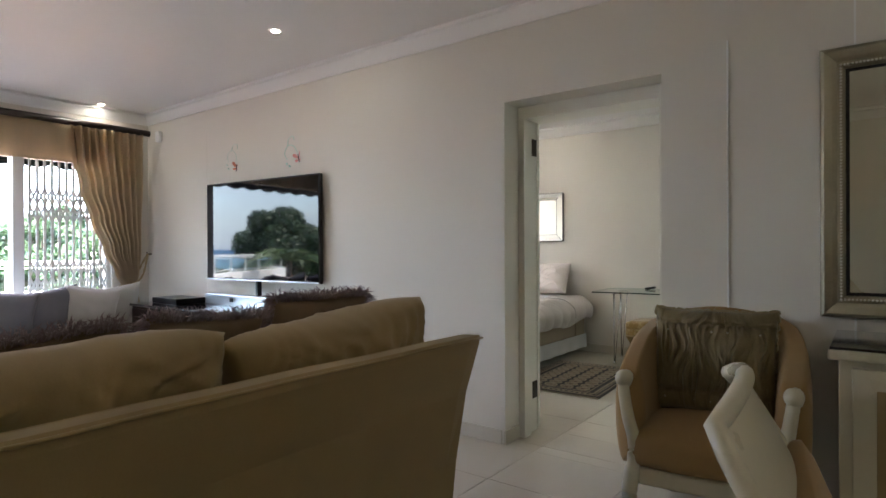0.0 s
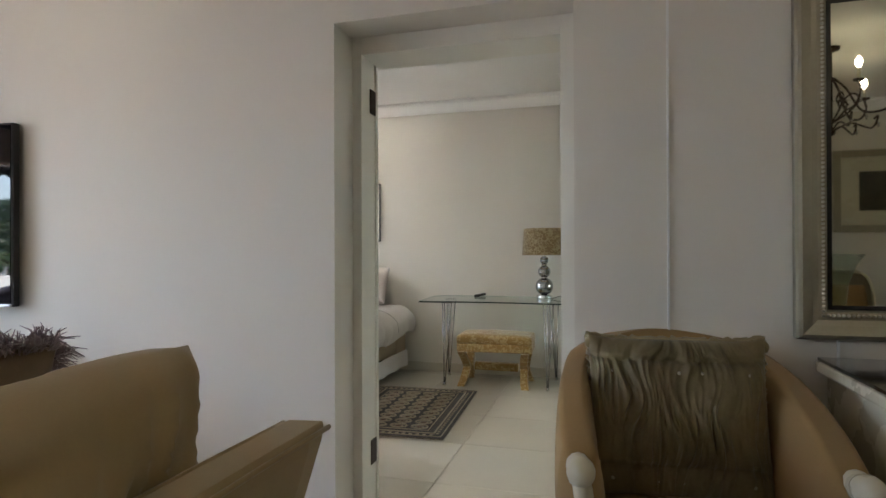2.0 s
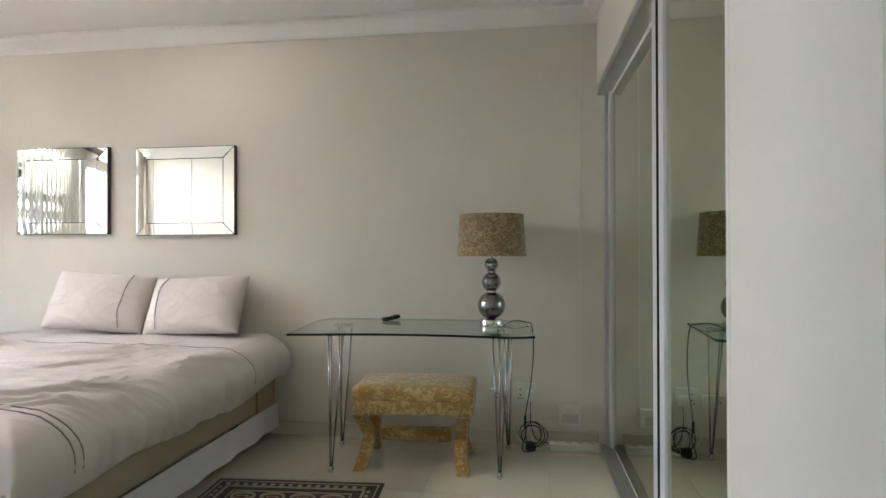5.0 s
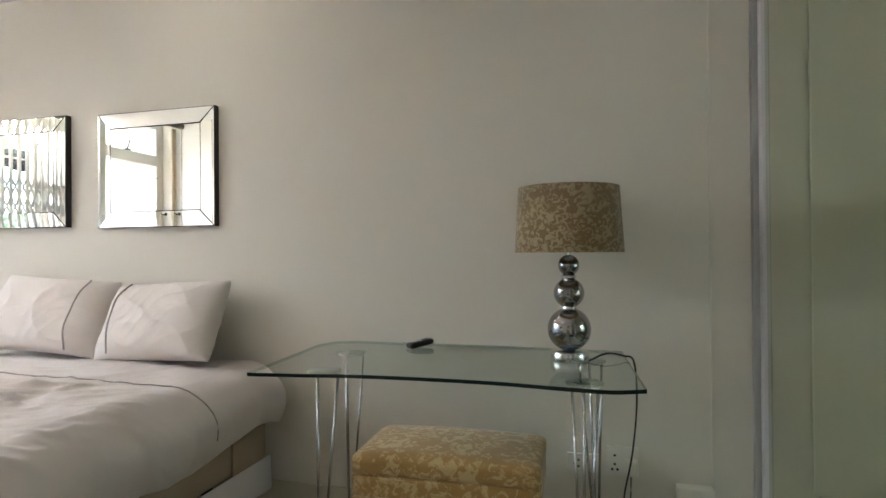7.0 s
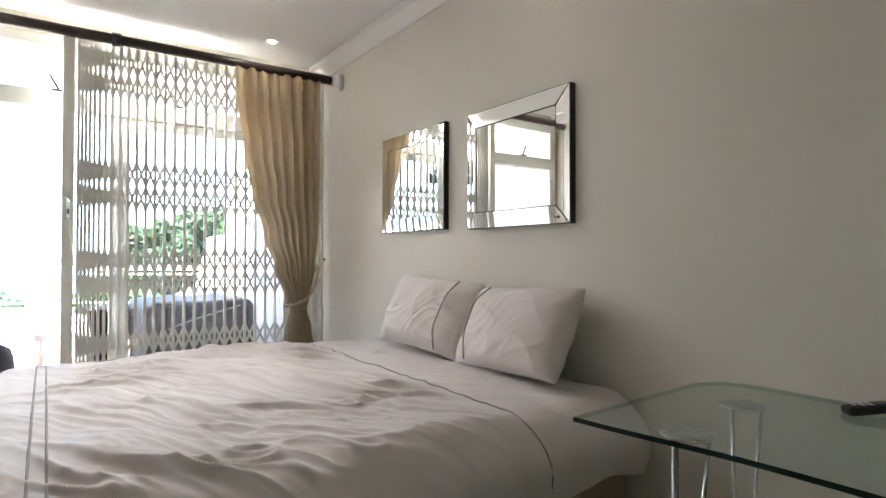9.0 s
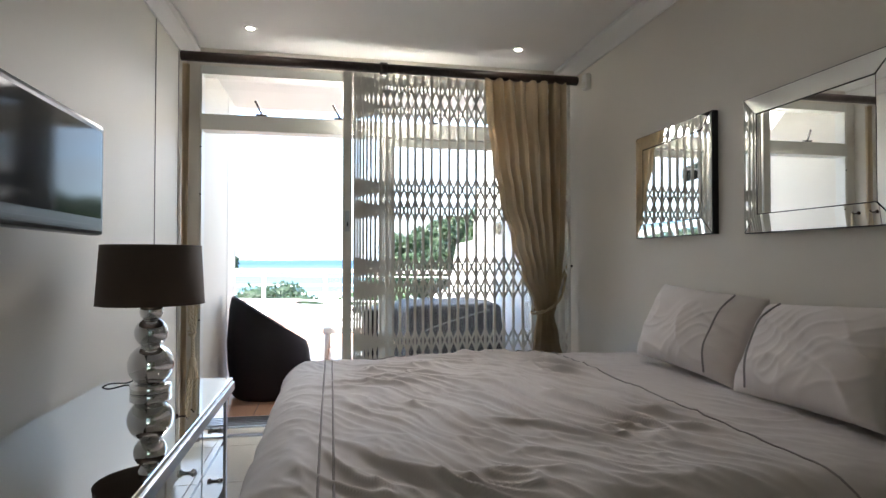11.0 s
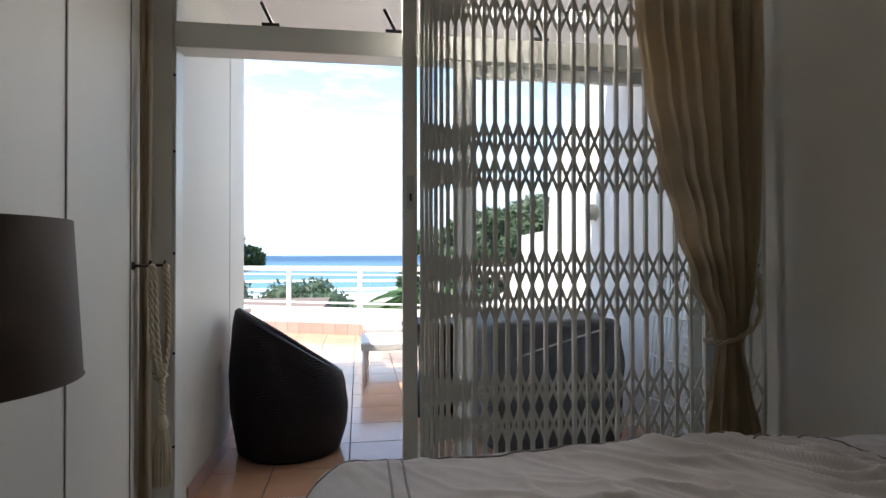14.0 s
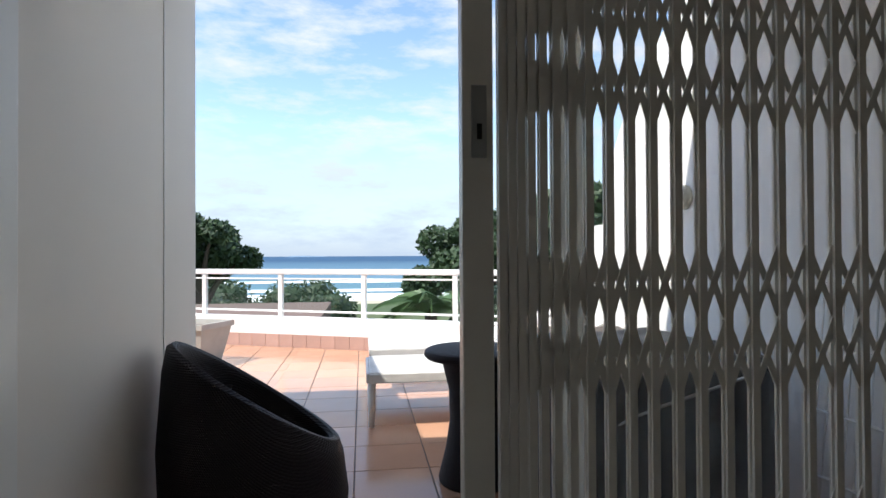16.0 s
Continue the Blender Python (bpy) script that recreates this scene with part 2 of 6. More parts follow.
SHEET = mat("white_valance", (0.74, 0.73, 0.74), 0.85, vary=0.05, scale=5, fine=200, bump=0.1)
PIPING = mat("grey_piping", (0.30, 0.27, 0.26), 0.7, vary=0.1, scale=10, fine=200)
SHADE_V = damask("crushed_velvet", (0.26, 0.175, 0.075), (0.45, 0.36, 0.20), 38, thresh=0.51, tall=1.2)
SHADE_B = mat("brown_suede_shade", (0.085, 0.060, 0.045), 0.9, vary=0.2, scale=7, fine=140, bump=0.1, sheen=0.1)
STOOL = damask("gold_damask", (0.37, 0.22, 0.06), (0.54, 0.40, 0.18), 25, thresh=0.53)
RUGM = mat("dark_rug", (0.034, 0.023, 0.020), 0.95, vary=0.3, scale=30, fine=300, bump=0.4, sheen=0.2)
RUGL = mat("rug_light_wool", (0.46, 0.39, 0.30), 0.95, vary=0.2, scale=30, fine=300, bump=0.4)
RUGR = mat("rug_rust_wool", (0.12, 0.055, 0.04), 0.95, vary=0.2, scale=30, fine=300, bump=0.4)
GATE = mat("gate_enamel", (0.78, 0.76, 0.69), 0.35, vary=0.06, scale=8, fine=120, bump=0.05)
WICKER = weave("dark_wicker", (0.013, 0.009, 0.011), 120, depth=0.003)
WICKER.node_tree.nodes["Principled BSDF"].inputs["Specular IOR Level"].default_value = 0.25
WICKERW = weave("white_weave", (0.80, 0.79, 0.76), 130)
COVER = mat("black_cover_cloth", (0.035, 0.037, 0.042), 0.6, vary=0.3, scale=4, fine=120, bump=0.2)
IRON = mat("brown_iron", (0.045, 0.03, 0.022), 0.45, 0.6, vary=0.3, scale=10, fine=100, bump=0.1)
SOCKET = mat("socket_plastic", (0.72, 0.70, 0.64), 0.4, vary=0.03, scale=8, fine=60, bump=0.0)
CABLE = mat("black_cable", (0.012, 0.011, 0.011), 0.5, vary=0.2, scale=10, fine=60, bump=0.0)
GLASS = clear("window_glass")
RAILGLASS = clear("balustrade_glass", (0.86, 0.93, 0.92))
DESKGLASS = clear("desk_glass", (0.80, 0.90, 0.87))
BACKEDGE = clear("desk_glass_back_edge", (0.55, 0.70, 0.64))
GLASSEDGE = mat("glass_edge", (0.012, 0.026, 0.022), 0.1, vary=0.1, scale=5, fine=40, bump=0.0)
GRASSM = mat("lawn", (0.085, 0.115, 0.05), 0.9, vary=0.3, scale=0.6, fine=20, bump=0.3, dist=0.05)
LEAF = mat("bush_leaf", (0.058, 0.092, 0.048), 0.5, vary=0.5, scale=0.5, fine=8, bump=0.0)
LEAFD = mat("tree_leaf", (0.045, 0.080, 0.034), 0.5, vary=0.5, scale=0.6, fine=9, bump=0.0)
PALM = mat("palm_leaf", (0.08, 0.14, 0.045), 0.5, vary=0.35, scale=1, fine=12, bump=0.0)
BARK = mat("bark", (0.10, 0.075, 0.055), 0.9, vary=0.3, scale=6, fine=50, bump=0.5, dist=0.01)
SAND = mat("beach_sand", (0.55, 0.48, 0.36), 0.9, vary=0.1, scale=0.2, fine=4, bump=0.1)
AWN = mat("awning_canvas", (0.03, 0.06, 0.055), 0.8, vary=0.2, scale=3, fine=120, bump=0.1)


def sea_material():
    m = mat("sea_water", (0.05, 0.18, 0.26), 0.7, spec=0.12, vary=0.2, scale=0.02, fine=0.5, bump=0.25, dist=0.4, stretch=(1, 0.12, 1))
    n, l = m.node_tree.nodes, m.node_tree.links
    t, sx = n.new("ShaderNodeTexCoord"), n.new("ShaderNodeSeparateXYZ")
    l.new(t.outputs["Object"], sx.inputs[0])
    r = n.new("ShaderNodeMapRange")
    r.inputs["From Min"].default_value, r.inputs["From Max"].default_value = -700, -110
    l.new(sx.outputs["X"], r.inputs["Value"])
    c = n.new("ShaderNodeValToRGB")
    c.color_ramp.elements[0].color = (0.035, 0.085, 0.16, 1)
    c.color_ramp.elements[1].color = (0.12, 0.22, 0.29, 1)
    l.new(r.outputs["Result"], c.inputs["Fac"])
    l.new(c.outputs["Color"], n["Principled BSDF"].inputs["Base Color"])
    return m


SEA = sea_material()
FOAM = mat("sea_foam", (0.85, 0.88, 0.88), 0.8, vary=0.1, scale=0.3, fine=3, bump=0.1)



def see_through(m, share):
    """Lets part of the light pass through a cloth."""
    n, l = m.node_tree.nodes, m.node_tree.links
    p, o = n["Principled BSDF"], n["Material Output"]
    t, mx = n.new("ShaderNodeBsdfTranslucent"), n.new("ShaderNodeMixShader")
    l.new(p.inputs["Base Color"].links[0].from_socket, t.inputs["Color"])
    mx.inputs[0].default_value = share
    l.new(p.outputs[0], mx.inputs[1])
    l.new(t.outputs[0], mx.inputs[2])
    l.new(mx.outputs[0], o.inputs["Surface"])


see_through(CURT, 0.36)
see_through(SHADE_V, 0.2)
see_through(LEAF, 0.25)
see_through(LEAFD, 0.2)

# ---------------------------------------------------------------- mesh helpers
def mesh_object(name, bm, material, smooth=False):
    me = bpy.data.meshes.new(name)
    bm.normal_update()
    bm.to_mesh(me)
    bm.free()
    me.materials.append(material)
    if smooth:
        for f in me.polygons:
            f.use_smooth = True
    return new(name, me)


def part(name, bm, material, parent, label="", smooth=False):
    ob = mesh_object(name, bm, material, smooth)
    ob.parent = parent
    if label:
        tagged(ob, label)
    return ob


def thing(name, label, category, at=None, group="", kind=""):
    ob = new(name)
    ob.empty_display_size = 0.1
    if at is not None:
        ob.matrix_world = at
    return tagged(ob, label, category, group, kind)


def setting(name, bm, material, label="", smooth=False, category=""):
    return tagged(mesh_object(name, bm, material, smooth), label or name.replace("_", " "), category, kind="structure")


def box(bm, x0, x1, y0, y1, z0, z1, bevel=0.0, m=None):
    """An axis-aligned box added to bm, its edges bevelled if asked."""
    vs = [bm.verts.new((x, y, z)) for x in (x0, x1) for y in (y0, y1) for z in (z0, z1)]
    fs = [bm.faces.new([vs[i] for i in q]) for q in
          ((0, 1, 3, 2), (4, 6, 7, 5), (0, 4, 5, 1), (2, 3, 7, 6), (0, 2, 6, 4), (1, 5, 7, 3))]
    if bevel:
        r = bmesh.ops.bevel(bm, geom=list({e for f in fs for e in f.edges}), offset=bevel, segments=2, affect='EDGES', profile=0.6)
        vs = list({v for f in r["faces"] for v in f.verts} | {v for f in fs if f.is_valid for v in f.verts})
    if m is not None:
        bmesh.ops.transform(bm, matrix=m, verts=vs)
    return bm


def boxes(*rows, bevel=0.0):
    bm = bmesh.new()
    for r in rows:
        box(bm, *r, bevel=bevel)
    return bm


def lathe(profile, n=40, centre=(0, 0), cap=True):
    """A turned body from (radius, z) rows."""
    bm = bmesh.new()
    rings = []
    for r, z in profile:
        rings.append([bm.verts.new((centre[0] + r * math.cos(2 * math.pi * i / n), centre[1] + r * math.sin(2 * math.pi * i / n), z)) for i in range(n)])
    for a, b in zip(rings, rings[1:]):
        for i in range(n):
            bm.faces.new((a[i], a[(i + 1) % n], b[(i + 1) % n], b[i]))
    if cap:
        bm.faces.new(rings[0][::-1])
        bm.faces.new(rings[-1])
    return bm


def tube(bm, pts, r, n=8, close=False):
    """A round rod along points; r may be one radius or one for each point."""
    pts = [Vector(p) for p in pts]
    rs = [r] * len(pts) if not isinstance(r, (list, tuple)) else r
    rings = []
    for i, p in enumerate(pts):
        d = (pts[min(i + 1, len(pts) - 1)] - pts[max(i - 1, 0)]).normalized()
        u = d.cross(Vector((0, 0, 1)))
        if u.length < 0.05:
            u = d.cross(Vector((1, 0, 0)))
        u.normalize()
        v = d.cross(u)
        rings.append([bm.verts.new(p + rs[i] * (math.cos(2 * math.pi * k / n) * u + math.sin(2 * math.pi * k / n) * v)) for k in range(n)])
    for a, b in zip(rings, rings[1:]):
        for k in range(n):
            bm.faces.new((a[k], a[(k + 1) % n], b[(k + 1) % n], b[k]))
    bm.faces.new(rings[0][::-1])
    bm.faces.new(rings[-1])
    return bm


def bend(pts, n=6):
    """Catmull-Rom points through pts."""
    pts = [Vector(p) for p in pts]
    q = [pts[0] * 2 - pts[1]] + pts + [pts[-1] * 2 - pts[-2]]
    out = []
    for i in range(1, len(q) - 2):
        a, b, c, d = q[i - 1:i + 3]
        for k in range(n):
            t = k / n
            out.append(0.5 * ((2 * b) + (c - a) * t + (2 * a - 5 * b + 4 * c - d) * t * t + (3 * b - a - 3 * c + d) * t ** 3))
    return out + [pts[-1]]


def grid(nu, nv, f, wrap=False):
    """A sheet from f(u, v) over the unit square."""
    bm = bmesh.new()
    vs = [[bm.verts.new(f(i / nu, j / nv)) for j in range(nv + 1)] for i in range(nu + (0 if wrap else 1))]
    k = len(vs)
    for i in range(nu):
        for j in range(nv):
            bm.faces.new((vs[i % k][j], vs[(i + 1) % k][j], vs[(i + 1) % k][j + 1], vs[i % k][j + 1]))
    return bm


def cushion(w, h, d, seed=0, wrinkle=0.006, n=28, pinch=0.08, freq=6.0, droop=0.0, crease=0.0):
    """A stuffed cushion lying in x (w) and z (h), d thick along y, with pulled corners and creases."""
    bm = bmesh.new()
    sides = []
    for s in (-1, 1):
        rows = []
        for i in range(n + 1):
            row = []
            for j in range(n + 1):
                a, b = 2 * i / n - 1, 2 * j / n - 1
                k = (1 - abs(a) ** 2.6) * (1 - abs(b) ** 2.6)
                t = max(k, 0) ** 0.42
                x = a * w / 2 * (1 - pinch * (1 - b * b) * abs(a))
                z = b * h / 2 * (1 - pinch * (1 - a * a) * abs(b))
                q = noise.noise(Vector((x * freq + seed * 7, z * freq * 0.7, s + seed))) + 0.6 * noise.noise(Vector((x * freq * 2 + z * 9 + seed, z * freq * 2, s)))
                rd = 1 - 2 * abs(noise.noise(Vector((x * freq * 0.5 + z * 5 + seed, z * freq * 0.45 - x * 3, s * 2 + seed))))
                q += 1.3 * max(rd, 0) ** 4
                if crease:
                    wp = noise.noise(Vector((x * 4 + seed, z * 4, 3)))
                    ln = 1 - 2 * abs(noise.noise(Vector(((x + z * 0.8) * 3 + seed + wp, (z - x * 0.8) * 13 + wp * 2, s + seed * 3))))
                    q += crease * max(ln, 0) ** 3
                if b > 0:
                    z -= droop * h * b * (0.9 * abs(a) ** 4 + 0.25 * max(0, -a))
                edge = i in (0, n) or j in (0, n)
                row.append((x, s * (d / 2 * t + (0 if edge else wrinkle * q * t)), z, edge))
            rows.append(row)
        sides.append(rows)
    made = [[[None] * (n + 1) for _ in range(n + 1)] for _ in range(2)]
    for k in range(2):
        for i in range(n + 1):
            for j in range(n + 1):
                x, y, z, edge = sides[k][i][j]
                made[k][i][j] = made[0][i][j] if (edge and k == 1) else bm.verts.new((x, y if not edge else 0, z))
    for k in range(2):
        g = made[k]
        for i in range(n):
            for j in range(n):
                q = (g[i][j], g[i + 1][j], g[i + 1][j + 1], g[i][j + 1])
                bm.faces.new(q if k == 0 else q[::-1])
    return bm


def soft_box(w, d, h, r=0.06, seed=0, wob=0.008, n=18, crown=0.02):
    """An upholstered block with rounded edges and uneven faces, standing on z=0, centred in x and y."""
    bm = bmesh.new()
    bmesh.ops.create_cube(bm, size=2)
    bmesh.ops.subdivide_edges(bm, edges=bm.edges[:], cuts=n, use_grid_fill=True)
    for v in bm.verts:
        c = Vector((v.co.x * w / 2, v.co.y * d / 2, v.co.z * h / 2))
        inner = Vector((max(-w / 2 + r, min(w / 2 - r, c.x)), max(-d / 2 + r, min(d / 2 - r, c.y)), max(-h / 2 + r, min(h / 2 - r, c.z))))
        o = c - inner
        if o.length > 1e-6:
            o = o.normalized() * r
        p = inner + o
        k = (1 - (v.co.x) ** 2) * (1 - (v.co.y) ** 2)
        p.z += crown * k * (1 if v.co.z > 0 else 0)
        p += Vector((1, 1, 1)) * wob * noise.noise(Vector((p.x * 5 + seed, p.y * 5, p.z * 5)))
        v.co = p + Vector((0, 0, h / 2))
    return bm


def shift(bm, m):
    bmesh.ops.transform(bm, matrix=m, verts=bm.verts)
    return bm

# ---------------------------------------------------------------- the plan
LW = -6.10           # lounge window wall
PY = 3.09            # lounge face of the dividing wall
BY = 3.64            # bedroom face of it
FY = 6.41            # bedroom far wall
BX = -5.50           # bedroom window wall
DL, DR, DH = -1.622, -0.69, 2.09   # doorway
CH = 2.64            # ceilings
EX, BACKY = 2.7, -1.35
WARD = -0.45

for x0, x1, y1, z0 in ((-7.04, BX, 3.72, -0.05), (BX, -2.6, BY, -0.05), (-2.6, DL, 3.50, -0.05), (DR, EX, 3.50, -0.05), (DL, DR, 3.50, DH)):
    setting("wall_divider", boxes((x0, x1, PY, y1, z0, 2.72)), WALL, "cream painted dividing wall between lounge and bedroom")
setting("wall_bedroom_far", boxes((BX - 0.15, 0.4, FY, FY + 0.2, -0.05, 2.72)), WALL, "cream painted bedroom wall behind the bed")
setting("wall_wardrobe_back", boxes((0.2, 0.4, 3.50, FY, -0.05, 2.72)), WALL, "plain wall behind the wardrobe")
setting("wall_wardrobe_bulkhead", boxes((-0.50, -0.30, 3.50, FY, 2.15, 2.72)), WALL, "cream painted bulkhead above the wardrobe doors")
setting("wall_lounge_back", boxes((LW - 0.15, EX, BACKY - 0.2, BACKY, -0.05, 2.72)), WALL, "cream painted dining room wall")
setting("wall_lounge_east", boxes((EX, EX + 0.2, BACKY - 0.2, PY + 0.41, -0.05, 2.72)), WALL, "plain cream wall of the dining end")
setting("wall_lounge_window", boxes((LW - 0.15, LW, 2.72, PY, -0.05, 2.72), (LW - 0.15, LW, BACKY, -0.75, -0.05, 2.72),
                                    (LW - 0.15, LW, -0.75, 2.72, 2.12, 2.72)), WALL, "cream wall round the lounge sliding door")
setting("wall_bedroom_window", boxes((BX - 0.14, BX, 3.72, FY, 2.52, 2.72), (BX - 0.12, BX, 6.33, FY, -0.05, 2.52)), WALL, "cream wall above the bedroom glass door")
setting("ceiling_lounge", boxes((LW - 0.15, EX + 0.2, BACKY - 0.2, PY, CH, CH + 0.1)), CEIL, "white plastered lounge ceiling")
setting("ceiling_bedroom", boxes((BX - 0.14, 0.4, 3.50, FY + 0.2, CH + 0.002, CH + 0.1)), CEIL, "white plastered bedroom ceiling")
setting("ceiling_terrace_soffit", boxes((-7.04, BX - 0.14, 3.72, FY + 0.25, 2.62, 2.80)), CEIL, "pale plastered soffit over the terrace door")
setting("wall_upper_storey", boxes((-7.04, EX, -1.6, FY + 0.4, 2.82, 3.0)), WHITEWALL, "white roof slab above the rooms")


def cornice(x0, y0, x1, y1, nx, ny, name="trim"):
    """A coved moulding along a wall, nx, ny pointing into the room."""
    prof = [(0, -0.105), (0.012, -0.105), (0.018, -0.088), (0.030, -0.070), (0.048, -0.045), (0.062, -0.030), (0.085, -0.022), (0.085, 0), (0, 0)]
    bm = bmesh.new()
    ends = []
    for x, y in ((x0, y0), (x1, y1)):
        ends.append([bm.verts.new((x + nx * a, y + ny * a, CH + b)) for a, b in prof])
    k = len(prof)
    for i in range(k):
        bm.faces.new((ends[0][i], ends[0][(i + 1) % k], ends[1][(i + 1) % k], ends[1][i]))
    bm.faces.new(ends[0])
    bm.faces.new(ends[1][::-1])
    setting(name, bm, CEIL, "white coved plaster cornice")


cornice(LW, PY, EX, PY, 0, -1)
cornice(LW, BACKY, EX, BACKY, 0, 1)
cornice(LW, BACKY, LW, PY, 1, 0)
cornice(EX, BACKY, EX, PY, -1, 0)
cornice(BX, FY, -0.5, FY, 0, -1)
cornice(BX, BY, -2.6, BY, 0, 1)
cornice(-0.5, 3.5, -0.5, FY, -1, 0)


def skirting(x0, x1, y0, y1):
    setting("baseboard", boxes((x0, x1, y0, y1, 0.0, 0.085), bevel=0.003), TILE, "cream tiled skirting")


skirting(LW, DL - 0.02, PY - 0.012, PY)
skirting(DR + 0.02, EX, PY - 0.012, PY)
skirting(BX, WARD - 0.05, FY - 0.012, FY)
skirting(BX, -2.6, BY, BY + 0.012)
skirting(DL - 0.002, DL + 0.010, PY - 0.012, 3.25)
skirting(LW, EX, BACKY, BACKY + 0.012)

# cover beads over the board joints
for x, top, out, paint in ((-0.38, 2.19, 0.006, WHITE), (0.115, CH - 0.1, 0.006, WHITE), (-4.94, 2.3, 0.0015, WALL)):
    setting("trim", boxes((x - 0.004, x + 0.004, PY - out, PY + 0.001, 0.086, top), bevel=0.0006), paint, "thin white joint bead on the wall")
for x in (-4.77, -5.26):
    setting("trim", boxes((x - 0.003, x + 0.003, BY - 0.001, BY + 0.004, 0.086, CH - 0.106)), PIPING, "thin dark joint in the wall boarding")
setting("trim", boxes((-0.604, -0.598, FY - 0.004, FY + 0.001, 0.086, CH - 0.106)), TRIM, "thin joint bead on the wall")

setting("trim", boxes((-6.604, -6.596, 3.719, 3.724, 0.1, 2.6)), FRAME, "thin joint bead on the terrace wall")

# doorway frame and the open door
fr = bmesh.new()
box(fr, DL, DL + 0.042, 3.26, 3.34, 0, DH, 0.003)
box(fr, DL, DL + 0.012, 3.34, 3.47, 0, DH, 0.002)
box(fr, DR - 0.06, DR, 3.26, 3.50, 0, DH, 0.003)
box(fr, DL + 0.042, DR - 0.06, 3.26, 3.47, DH - 0.075, DH, 0.003)
box(fr, DL - 0.07, DL + 0.008, 3.50, 3.512, 0, DH + 0.07, 0.003)
box(fr, DR - 0.06, DR + 0.05, 3.50, 3.512, 0, DH + 0.07, 0.003)
door_frame = setting("door_frame", fr, TRIM, "cream painted wooden door frame")
door = thing("door_1", "cream painted flush door standing open, folded back", "door", kind="structure")
part("door_leaf", boxes((-2.40, DL - 0.004, 3.514, 3.554, 0.01, DH - 0.05), bevel=0.003), TRIM, door)
for z in (1.86, 0.27):
    part("hinge", boxes((DL + 0.0122, DL + 0.017, 3.415, 3.475, z - 0.055, z + 0.055), bevel=0.001), IRON, door, "dark bronze butt hinge")
hd = bmesh.new()
tube(hd, bend([(-2.33, 3.556, 1.02), (-2.33, 3.60, 1.02), (-2.26, 3.605, 1.02), (-2.21, 3.60, 1.02)]), 0.008)
part("door_handle", hd, SILVER, door, smooth=True)

# ---------------------------------------------------------------- bedroom glazing and sliding gate
def sheet_x(x, y0, y1, z0, z1):
    """A pane of glass across the x axis."""
    bm = bmesh.new()
    bm.faces.new([bm.verts.new(v) for v in ((x, y0, z0), (x, y1, z0), (x, y1, z1), (x, y0, z1))])
    return bm


win = thing("window_1", "white framed sliding glass door with top lights", "window", kind="structure")


def bar(x0, x1, y0, y1, z0, z1, parent, name="window_frame", material=None, bev=0.004):
    return part(name, boxes((x0, x1, y0, y1, z0, z1), bevel=bev), material or FRAME, parent)


bar(BX - 0.10, BX, 3.722, 3.735, 0.02, 2.52, win)
bar(BX - 0.10, BX, 6.27, 6.33, 0.02, 2.52, win)
bar(BX - 0.10, BX, 3.735, 6.27, 2.46, 2.52, win)
bar(BX - 0.11, BX + 0.02, 3.735, 6.27, 2.068, 2.178, win, "transom")
bar(BX - 0.10, BX, 4.72, 4.78, 2.178, 2.46, win)
bar(BX - 0.075, BX - 0.035, 4.995, 5.065, 0.05, 2.068, win, "door_stile")
bar(BX - 0.075, BX - 0.035, 6.20, 6.27, 0.05, 2.068, win, "door_stile")
bar(BX - 0.075, BX - 0.035, 5.065, 6.20, 2.008, 2.068, win, "door_rail")
bar(BX - 0.075, BX - 0.035, 5.065, 6.20, 0.05, 0.14, win, "door_rail")
bar(BX - 0.035, BX + 0.005, 4.96, 5.03, 0.05, 2.068, win, "door_stile")
bar(BX - 0.035, BX + 0.005, 6.14, 6.20, 0.05, 2.068, win, "door_stile")
for y0, y1, z0, z1, x in ((3.735, 4.72, 2.178, 2.46, -0.05), (4.78, 6.27, 2.178, 2.46, -0.05), (5.065, 6.20, 0.14, 2.008, -0.055), (5.03, 6.14, 0.14, 2.008, -0.015)):
    p = part("pane", sheet_x(BX + x, y0, y1, z0, z1), GLASS, win)
    p.visible_shadow = False
for y in (4.12, 4.66, 5.35):
    st = bmesh.new()
    tube(st, [(BX + 0.02, y + 0.02, 2.183), (BX + 0.005, y - 0.03, 2.286)], 0.008, 6)
    box(st, BX + 0.0, BX + 0.025, y - 0.025, y + 0.05, 2.179, 2.190)
    part("window_stay", st, BLACK, win, "black window stay")
for z in (0.35, 0.75, 1.18, 1.62, 1.95):
    part("screw", lathe([(0.006, 0), (0.006, 0.004)], 10), BLACK, win).matrix_local = pose(BX + 0.001, 3.729, z, 0, 90, 0)
sl = boxes((BX - 0.20, BX + 0.03, 3.72, 6.33, -0.02, 0.012), bevel=0.003)
for i in range(5):
    box(sl, BX - 0.19 + i * 0.045, BX - 0.178 + i * 0.045, 3.73, 6.32, 0.012, 0.024)
setting("door_sill", sl, SILVER, "aluminium sliding door track")

